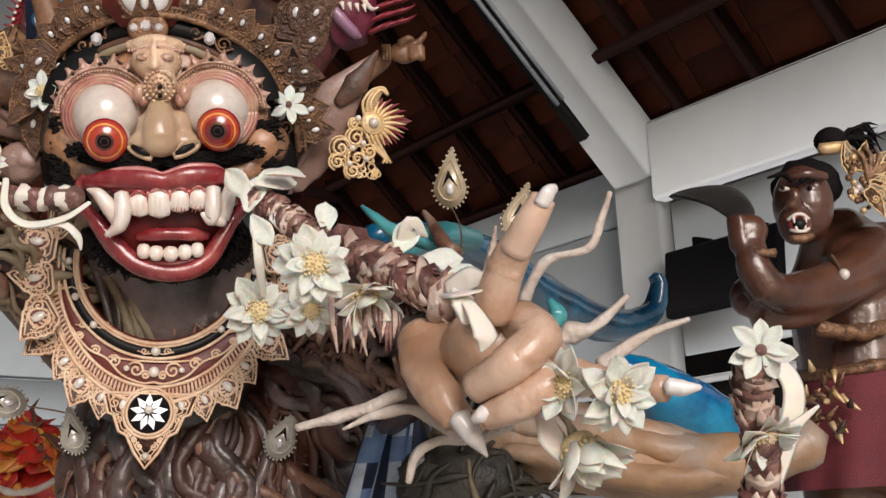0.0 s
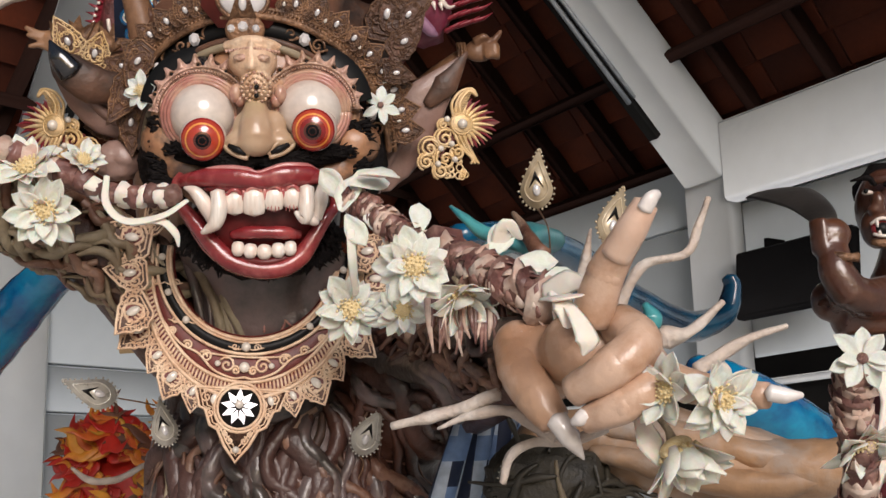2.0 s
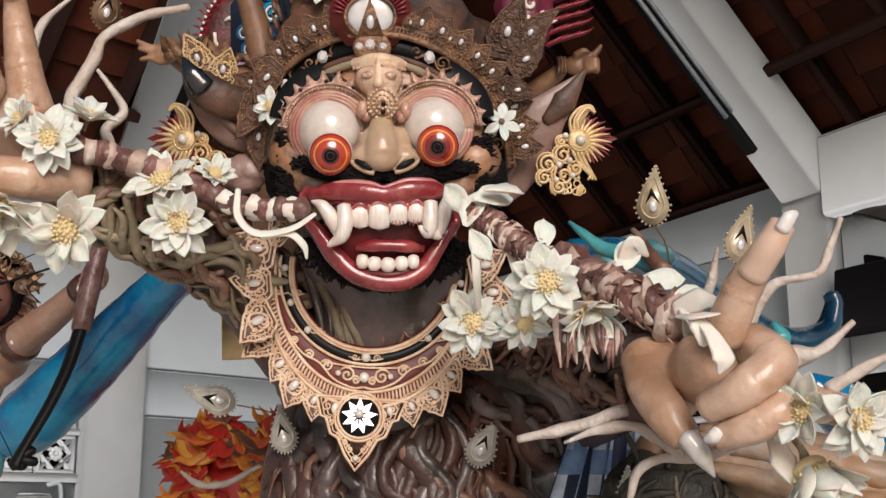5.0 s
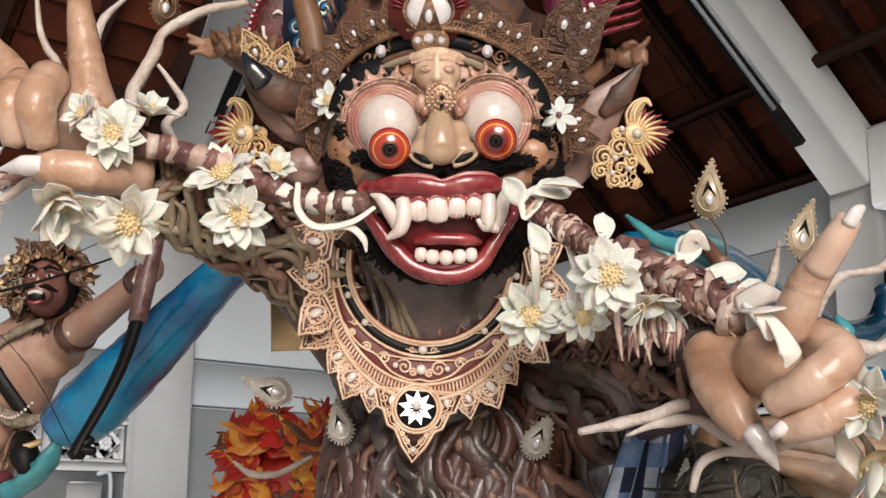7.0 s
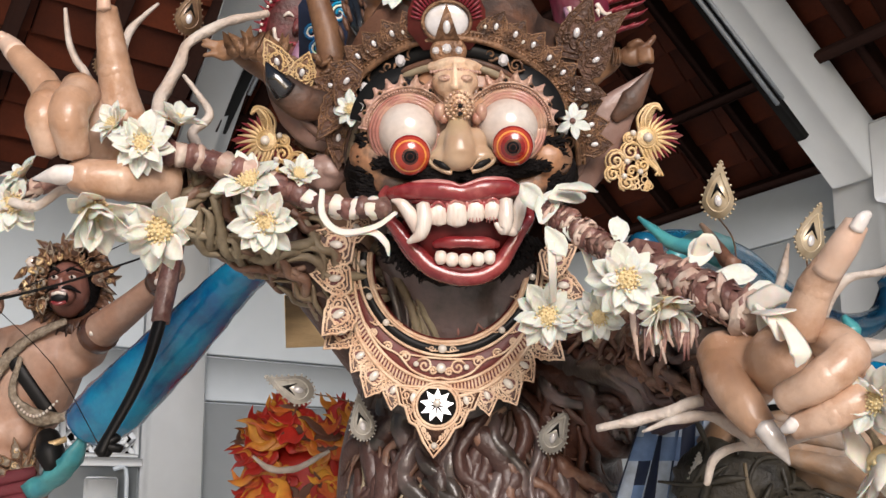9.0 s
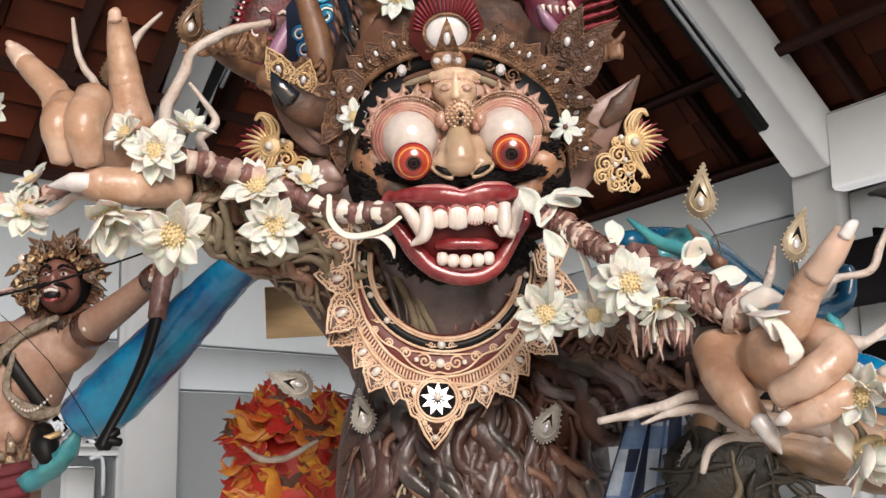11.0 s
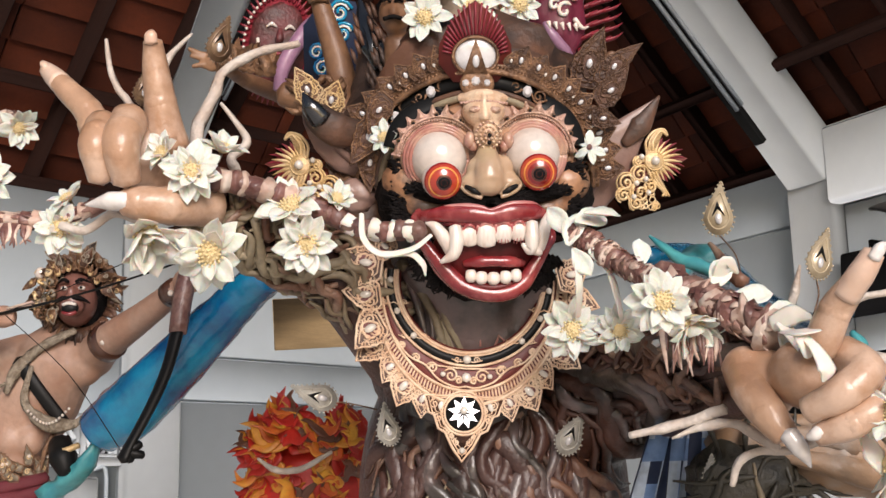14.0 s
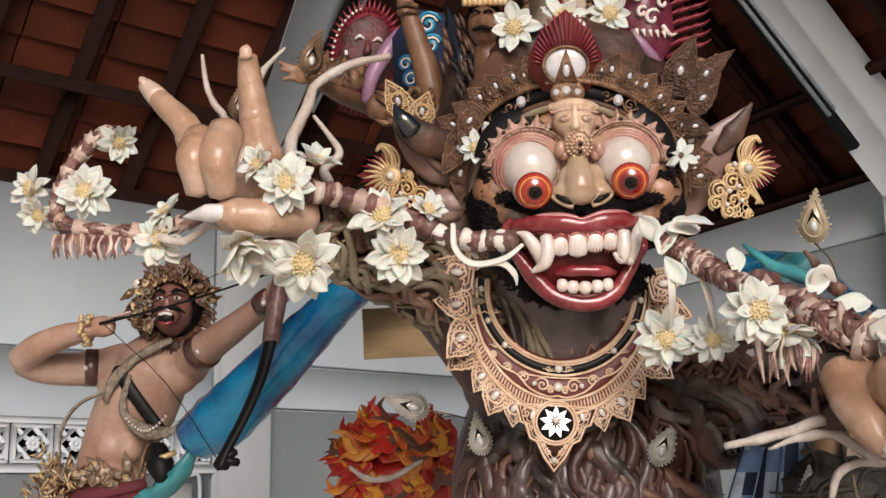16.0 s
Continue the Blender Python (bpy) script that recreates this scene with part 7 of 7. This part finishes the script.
tail([(-0.70, 1.22, 2.43), (-0.80, 1.32, 2.375), (-0.94, 1.42, 2.26), (-1.13, 1.50, 2.085), (-1.28, 1.57, 1.96), (-1.38, 1.62, 1.90)], [0.075, 0.088, 0.105, 0.128, 0.135, 0.11], BLUE, "glossy blue painted serpent tail rising behind the archer")
tail([(0.52, 0.50, 2.34), (0.72, 0.80, 2.40), (0.98, 1.30, 2.435), (1.30, 1.95, 2.41), (1.72, 2.50, 2.37), (1.96, 2.64, 2.43), (2.03, 2.66, 2.56), (2.02, 2.66, 2.62)], [0.04, 0.055, 0.085, 0.11, 0.095, 0.07, 0.05, 0.04], BLUE_D, "glossy blue painted serpent tail with a hooked tip")
tail([(0.60, 0.42, 2.28), (0.72, 0.62, 2.36), (0.86, 0.95, 2.42)], [0.03, 0.055, 0.05], TEAL, "teal painted serpent back behind the arm")
tail([(1.22, 0.70, 1.99), (1.30, 0.73, 1.94), (1.40, 0.77, 1.88), (1.50, 0.81, 1.83), (1.62, 0.86, 1.76)], [0.04, 0.09, 0.115, 0.12, 0.12], BLUE, "thick blue painted serpent coil")
g = Geo()
tube(g, [(0.66, 0.30, 1.76), (0.82, 0.26, 1.74), (0.98, 0.20, 1.70), (1.16, 0.12, 1.66), (1.34, 0.04, 1.66), (1.5, 0.0, 1.70)], [0.10, 0.13, 0.14, 0.13, 0.10, 0.08], 16, 0, 6, 0.7, lumpy=0.15)
for z, y in ((0.07, 0.14), (0.03, 0.09), (-0.05, 0.07)):
    tube(g, [(0.78, y + 0.06, 1.76 + z * 0.8), (0.97, y + 0.01, 1.72 + z), (1.14, y - 0.06, 1.67 + z * 0.9), (1.33, y - 0.08, 1.66 + z * 0.4)], [0.02, 0.05, 0.045, 0.02], 10, 0, 6, 0.8, lumpy=0.3)
thing("sash", g, SASH, "tan and orange wrinkled cloth stretched under the clawed fist", "cloth")
for pts, r in (([(0.66, 0.32, 1.70), (0.66, 0.30, 0.8), (0.66, 0.34, 0.0)], 0.05), ([(1.17, -0.42, 1.58), (1.18, -0.2, 0.8), (1.2, 0.0, 0.0)], 0.03)):
    g = Geo()
    tube(g, pts, r, 10, 0, 3)
    thing("prop_pole", g, ROOT_D, "dark wooden prop that carries the cloth and stalks", "pole", "props")
# dark tangle of roots under the fist
tangle = base("root_tangle", "dark rounded tangle of mossy roots under the fist", "roots")
g = Geo()
ball(g, (0.675, 0.16, 1.63), (0.165, 0.10, 0.125), 0, None, 30, 20, 0.25)
part("clump", g, TANGLE, tangle)
for i in range(18):
    t = rng.uniform(0, 6.28)
    rr = math.sqrt(rng.uniform(0.0, 1.0))
    x, z, w = 0.675 + 0.15 * rr * math.cos(t), 1.63 + 0.11 * rr * math.sin(t), rng.uniform(0, 6.28)
    pts = []
    for k in range(5):
        q2 = ((x - 0.675) / 0.165) ** 2 + ((z - 1.63) / 0.125) ** 2
        pts.append((x, 0.16 - 0.10 * math.sqrt(max(0.0, 1 - q2)) - 0.004, z))
        w += rng.gauss(0, 0.4)
        x, z = x + 0.05 * math.cos(w), z + 0.05 * math.sin(w)
    g = Geo()
    tube(g, pts, [v * rng.uniform(0.5, 1.1) for v in (0.006, 0.011, 0.011, 0.009, 0.003)], 7, 0, 4, lumpy=0.3)
    part("root", g, ROOT_G if i % 9 == 0 else TANGLE, tangle)

cloth = base("striped_cloth", "blue, navy and white checked cloth hanging in folds", "cloth")
g = Geo()
nu, nv = 60, 24
for side in (0, 1):
    for j in range(nv + 1):
        v = j / nv
        for i in range(nu + 1):
            u = i / nu
            top, bot = Vector((0.47 + 0.20 * u, 0.33, 1.84)), Vector((0.34 + 0.30 * u, 0.31, 1.46))
            p = top.lerp(bot, v)
            p.y += -0.022 * math.sin(u * 24 + 2.2 * v) * (0.6 + 0.5 * v) - 0.012 * math.sin(u * 9 - 3 * v) + 0.005 * side
            p.x += 0.010 * math.cos(u * 24 + 2.2 * v)
            g.v.append(tuple(p))
o = (nu + 1) * (nv + 1)
for j in range(nv):
    for i in range(nu):
        a = j * (nu + 1) + i
        c, r = (i // 5) % 4, (j // 4) % 3
        m = 1 if c in (1, 3) and r != 1 else (0 if c == 0 or r == 2 else 2)
        g.f += [(a, a + nu + 1, a + nu + 2, a + 1), (o + a, o + a + 1, o + a + nu + 2, o + a + nu + 1)]
        g.m += [m, m]
part("sheet", g, [CLOTH_N, CLOTH_L, CLOTH_M], cloth)

# flame ornament of cut leaves
fire = base("flame_ornament", "bundle of red, orange and yellow cut-leather flames", "ornament")
g = Geo()
ball(g, (-0.60, 2.12, 1.62), (0.26, 0.18, 0.30), 0, None, 18, 12)
part("core", g, FLAME_R, fire)
g = Geo()
tube(g, [(-0.6, 2.15, 1.5), (-0.6, 2.15, 0.0)], 0.05, 10, 0, 2)
part("stem", g, ROOT_D, fire)
rng = random.Random(31)
for i in range(100):
    t, ph = rng.uniform(0.05, 3.09), rng.uniform(-1.25, 1.0)
    d = Vector((math.cos(t) * math.cos(ph), -abs(math.sin(t)) * math.cos(ph) * 0.8 - 0.1, math.sin(ph + 0.5)))
    o = Vector((-0.60, 2.10, 1.66)) + Vector((d.x * 0.26, d.y * 0.2, d.z * 0.26))
    mx = facing(o, d + Vector((rng.uniform(-0.4, 0.4), -0.5, rng.uniform(-0.2, 0.4))), rng.uniform(-70, 110))
    sz = rng.uniform(0.09, 0.17)
    g = Geo()
    lean = rng.choice((-1, 1))
    kind = rng.choice((FLAME_R, FLAME_R, FLAME_R, FLAME_Y, FLAME_Y, FLAME_O, FLAME_B))
    face_way = mx.to_3x3() @ Vector((0, 0, 1))
    pts = [(0, 0), (0.20 * lean, 0.35), (0.10 * lean, 0.75), (-0.22 * lean, 1.05), (-0.16 * lean, 1.42)]
    tube(g, [mx @ Vector((x * sz, y * sz, 0.10 * sz * y * y)) for x, y in pts], [0.20 * sz, 0.30 * sz, 0.24 * sz, 0.13 * sz, 0.006 * sz], 10, 0, 5, 0.16, face_way)
    tube(g, [mx @ Vector((x * sz, y * sz, 0.06 * sz)) for x, y in ((0.12 * lean, 0.30), (0.42 * lean, 0.52), (0.40 * lean, 0.85), (0.58 * lean, 1.02))], [0.16 * sz, 0.14 * sz, 0.09 * sz, 0.006 * sz], 8, 0, 5, 0.2, face_way)
    flame = part("flame", g, kind, fire)
    if i % 2 == 0:
        g = Geo()
        tube(g, [mx @ Vector((x * 0.72 * sz, (0.10 + y * 0.72) * sz, 0.10 * sz * y * y + 0.045 * sz)) for x, y in pts], [0.05 * sz, 0.11 * sz, 0.09 * sz, 0.05 * sz, 0.004 * sz], 8, 0, 5, 0.3, face_way)
        part("vein", g, FLAME_Y if kind is not FLAME_Y else FLAME_O, flame)
twig([(-0.80, 1.88, 1.79), (-0.72, 1.84, 1.74), (-0.62, 1.84, 1.745), (-0.50, 1.86, 1.81)], [0.006, 0.014, 0.014, 0.008])

# ---- small figures behind the crown ----
fan = base("spiked_mask", "dark red spiked leather mask with white tusks", "mask")
mx = facing((-0.815, 3.0, 3.99), (0.15, -1, -0.3), -6)
g = Geo()
plate(g, mx, [(0.185 * math.cos(k * 0.19635), 0.272 * math.sin(k * 0.19635)) for k in range(32)], 0.016)
part("backing", g, MASKRED, fan, smooth=True)
for k in range(46):
    t = 6.283 * k / 46
    g = Geo()
    c, sn = math.cos(t), math.sin(t)
    tube(g, [mx @ Vector((0.162 * c, 0.248 * sn, 0.016)), mx @ Vector((0.192 * c, 0.284 * sn, 0.023)), mx @ Vector((0.222 * c, 0.320 * sn, 0.010))], [0.010, 0.0085, 0.0015], 6, 0, 2)
    part("spike", g, MASKRED, fan)
for k in range(17):
    t = 1.9 + 0.125 * k
    g = Geo()
    ball(g, mx @ Vector((0.178 * math.cos(t), 0.264 * math.sin(t), 0.026)), 0.009, 0, None, 8, 6)
    part("bead", g, PEARL, fan, "white bead")
g = Geo()
ball(g, mx @ Vector((0, 0, 0.012)), (0.155, 0.234, 0.05), 0, mx.to_3x3(), 26, 12, 0.12)
part("face", g, MASKFACE, fan, "dark red-brown leather face")
for x in (-0.046, 0.05):
    g = Geo()
    wire(g, mx, [(x - 0.025, 0.086), (x, 0.106), (x + 0.028, 0.092)], [0.005, 0.013, 0.005], 0, 0.060, 3, 7)
    part("eye", g, EYE, fan)
    g = Geo()
    wire(g, mx, [(x * 0.9, -0.033), (x * 2.0, -0.036), (x * 2.4, 0.020)], 0.010, 0, 0.060, 3, 7)
    part("tusk", g, TOOTH, fan)
g = Geo()
tube(g, [mx @ Vector((0, 0.083, 0.056)), mx @ Vector((0.003, 0.033, 0.083)), mx @ Vector((0, 0.008, 0.066))], [0.013, 0.023, 0.017], 9, 0, 4)
part("nose", g, MASKFACE, fan)
g = Geo()
wire(g, mx, [(-0.083, -0.058), (0, -0.046), (0.083, -0.058)], 0.012, 0, 0.056, 4, 7)
part("lip", g, MASKRED, fan)
g = Geo()
tube(g, [mx @ Vector((0, -0.05, -0.02)), (-0.50, 3.12, 3.65), (-0.06, 3.15, 3.1)], 0.05, 10, 0, 4)
part("stem", g, MASKFACE, fan)

# a dancer with one arm raised, between the tuft and the wave
fig = Geo()
q = Geo()
tube(q, [(-0.522, 1.0, 3.47), (-0.480, 1.0, 3.32), (-0.437, 1.0, 3.17), (-0.42, 1.0, 3.06)], [0.030, 0.040, 0.050, 0.056], 14, 0, 4)
tube(q, [(-0.42, 1.0, 3.08), (-0.43, 1.0, 2.96), (-0.36, 1.0, 2.75), (-0.30, 1.0, 2.3)], [0.06, 0.10, 0.11, 0.12], 14, 0, 4)
tube(q, [(-0.42, 1.0, 3.02), (-0.52, 0.98, 3.01), (-0.64, 0.97, 3.04)], [0.07, 0.060, 0.045], 12, 0, 4)
fig.join(fused(q, 0.011, 2, 0))
for z in (3.39, 3.415):
    tube(fig, [(-0.54, 0.97, z), (-0.505, 0.955, z), (-0.47, 0.975, z)], 0.012, 7, 1, 3)
for k in range(22):
    w = 0.9 * k
    tube(fig, [(-0.50 + 0.07 * math.cos(w), 0.915, 3.0 + 0.05 * math.sin(w * 1.7)), (-0.50 + 0.09 * math.cos(w + 0.3), 0.905, 3.01 + 0.06 * math.sin(w * 1.7)), (-0.52 + 0.10 * math.cos(w + 0.5), 0.92, 3.03 + 0.06 * math.sin(w * 1.7))], [0.010, 0.012, 0.003], 6, 1, 3)
thing("dancer_statue", fig, [DANCER, BRONZE], "small brown painted dancer statue with raised arm", "statue")

wave = base("wave_ornament", "blue and white curled wave ornament", "ornament")
wm = facing((-0.475, 1.25, 3.35), (0, -1, -0.3))
g = Geo()
plate(g, wm, [(-0.10, -0.15), (0.10, -0.15), (0.14, 0.0), (0.10, 0.14), (-0.02, 0.16), (-0.10, 0.05)], 0.01)
part("backing", g, CLOTH_N, wave, "dark blue backing")
for x, y, r in ((0.04, 0.10, 0.05), (0.05, 0.02, 0.045), (-0.05, -0.05, 0.035), (-0.03, -0.11, 0.04), (0.03, -0.07, 0.03)):
    for mt, k in ((BLUE, 1.0), (PETAL, 0.72)):
        g = Geo()
        wire(g, wm, spiral(x, y, r * k, 1.5, 0.3, 18), 0.007 * k, 0, 0.014, 1, 6)
        part("curl", g, mt, wave)
g = Geo()
tube(g, [(-0.46, 1.27, 3.25), (-0.40, 1.22, 2.5), (-0.20, 1.0, 1.7)], 0.025, 8, 0, 4)
part("stem", g, ROOT_D, wave)
g = Geo()
tube(g, [(-0.80, 2.88, 3.70), (-0.770, 2.86, 3.83), (-0.69, 2.86, 3.97), (-0.62, 2.90, 4.08), (-0.50, 2.98, 4.14)], [0.03, 0.04, 0.042, 0.036, 0.02], 12, 0, 5)
thing("lilac_band", g, LILAC, "smooth lilac painted band beside the wave", "band")

bust = Geo()
q = Geo()
ball(q, (-0.245, 0.36, 3.085), (0.05, 0.05, 0.065))
ball(q, (-0.25, 0.31, 3.075), (0.014, 0.015, 0.02))
tube(q, [(-0.24, 0.40, 3.03), (-0.22, 0.42, 2.94), (-0.2, 0.42, 2.85)], [0.04, 0.06, 0.08], 12, 0, 4)
bust.join(fused(q, 0.008, 2, 0))
ball(bust, (-0.24, 0.39, 3.12), (0.06, 0.05, 0.05), 1, None, 14, 9, 0.2)
tube(bust, [(-0.28, 0.308, 3.05), (-0.25, 0.302, 3.056), (-0.22, 0.308, 3.05)], 0.007, 7, 1, 3)
for x in (-0.27, -0.232):
    tube(bust, [(x - 0.013, 0.312, 3.108), (x, 0.306, 3.112), (x + 0.013, 0.312, 3.108)], 0.005, 6, 1, 3)
for k in range(9):
    tube(bust, [(-0.30 + 0.015 * k, 0.33, 3.14), (-0.31 + 0.018 * k, 0.33, 3.19)], [0.012, 0.003], 6, 2, 2)
thing("bust_statue", bust, [DANCER, HAIR, GOLDY], "small moustached bust statue with a gilt cap", "statue")

panel = base("banner", "beige upright banner with a thin red stripe", "banner")
g = Geo()
block(g, facing((-0.01, 0.42, 3.14), (0, -1, -0.1)), (0.19, 0.34, 0.02), 0, 0.006)
part("board", g, BEIGE, panel)
g = Geo()
block(g, facing((0.0, 0.405, 3.14), (0, -1, -0.1)), (0.014, 0.33, 0.012), 0, 0.002)
part("stripe", g, MASKRED, panel)
for x in (-0.11, 0.09):
    g = Geo()
    for k in range(14):
        ball(g, (x, 0.40, 2.99 + 0.024 * k), 0.012, 0, None, 8, 6)
    part("beading", g, BRONZE, panel)

mask = base("magenta_mask", "magenta painted animal mask with white scrolls and teeth", "mask")
mx = facing((0.60, 2.4, 3.93), (0.2, -1, -0.2), 6)
g = Geo()
ball(g, mx @ Vector((0, 0, 0)), (0.135, 0.25, 0.09), 0, mx.to_3x3(), 26, 16, 0.2)
part("face", g, MAGENTA, mask)
for x, y, r in ((-0.06, 0.10, 0.045), (0.0, -0.01, 0.045), (0.06, 0.06, 0.035), (-0.05, 0.02, 0.03)):
    g = Geo()
    wire(g, mx, spiral(x, y, r, 1.0, 0.6, 14), [0.003] + [0.010] * 12 + [0.003], 0, 0.095, 1, 6)
    part("scroll", g, PETAL, mask)
g = Geo()
wire(g, mx, [(-0.10, -0.06), (-0.06, -0.13), (0.0, -0.20), (0.03, -0.22)], [0.012, 0.030, 0.026, 0.008], 0, 0.075, 5, 9)
part("jaw", g, LILAC, mask, "pale mauve jaw")
for k in range(5):
    g = Geo()
    tube(g, [mx @ Vector((-0.085 + 0.034 * k, -0.06 - 0.004 * k, 0.09)), mx @ Vector((-0.08 + 0.034 * k, -0.095 - 0.004 * k, 0.098))], [0.013, 0.003], 7, 0, 2)
    part("tooth", g, TOOTH, mask)
g = Geo()
wire(g, mx, [(0.05, -0.05), (0.085, -0.095), (0.12, -0.09)], [0.014, 0.011, 0.003], 0, 0.09, 4, 8)
part("fang", g, TOOTH, mask)
for k in range(26):
    g = Geo()
    b = 0.06 * (k % 3)
    z = 3.74 + 0.017 * k
    tube(g, [(0.70 + b * 0.5, 2.42, z), (0.75 + b, 2.40, z + 0.02), (0.80 + b, 2.41, z + 0.055)], [0.020, 0.018, 0.003], 6, 0, 3, 0.5)
    part("mane_feather", g, MASKRED, mask)
g = Geo()
tube(g, [(0.58, 2.46, 3.80), (0.30, 2.75, 3.45), (0.02, 3.05, 3.0)], 0.05, 10, 0, 4)
part("stem", g, MASKFACE, mask)

# a guardian behind all of it: only its two open hands show past the crown
sm = Geo()
q = Geo()
tube(q, [(-0.02, 3.2, 0.0), (-0.02, 3.2, 1.4), (-0.02, 3.15, 2.6), (-0.02, 3.1, 3.3)], [0.16, 0.20, 0.22, 0.12], 16, 0, 5)
tube(q, [(-0.05, 3.1, 3.12), (0.35, 2.95, 3.38), (0.62, 2.76, 3.60), (0.80, 2.67, 3.718)], [0.11, 0.065, 0.050, 0.040], 14, 0, 5)
tube(q, [(0.0, 3.15, 3.20), (-0.35, 3.20, 3.62), (-0.72, 3.16, 3.74), (-0.95, 2.85, 3.74), (-1.06, 2.62, 3.755)], [0.11, 0.065, 0.055, 0.045, 0.036], 14, 0, 5)
sm.join(fused(q, 0.02, 2, 0))
q = Geo()
ball(q, (0.882, 2.66, 3.740), (0.075, 0.035, 0.055))
tube(q, [(0.915, 2.64, 3.765), (0.945, 2.63, 3.778), (0.972, 2.63, 3.805), (0.990, 2.63, 3.834)], [0.022, 0.019, 0.016, 0.010], 9, 0, 4)
for k in range(3):
    tube(q, [(0.910, 2.63, 3.752 - 0.026 * k), (0.958, 2.615, 3.752 - 0.022 * k), (0.962, 2.635, 3.740 - 0.022 * k)], 0.018, 9, 0, 3)
tube(q, [(0.86, 2.63, 3.775), (0.90, 2.61, 3.793), (0.925, 2.61, 3.785)], [0.022, 0.018, 0.012], 9, 0, 3)
ball(q, (-1.09, 2.60, 3.760), (0.065, 0.035, 0.055))
for x, z, z1 in ((-1.220, 3.819, 3.79), (-1.211, 3.781, 3.77), (-1.200, 3.724, 3.735)):
    tube(q, [(-1.10, 2.60, (z + z1) / 2 - 0.01), (-1.15, 2.59, z1), (x, 2.58, z)], [0.020, 0.017, 0.011], 9, 0, 4)
sm.join(fused(q, 0.008, 2, 0))
for x in (0.775, 0.790, 0.805):
    tube(sm, [(x, 2.61, 3.675), (x + 0.004, 2.60, 3.715), (x, 2.61, 3.760)], 0.009, 7, 1, 3)
for i in range(14):
    mx = facing((-1.02 + 0.016 * i, 2.55, 3.71 - 0.004 * i), (rng.uniform(-0.4, 0.4), -1, 0), rng.uniform(-60, 60))
    plate(sm, mx, leaf_outline(0.07, 0.15, 8, rng.uniform(-0.03, 0.03), 0.2), 0.012, 1)
thing("guardian_statue", sm, [DANCER, BRONZE], "tan painted guardian statue with bangles reaching out both arms", "statue")
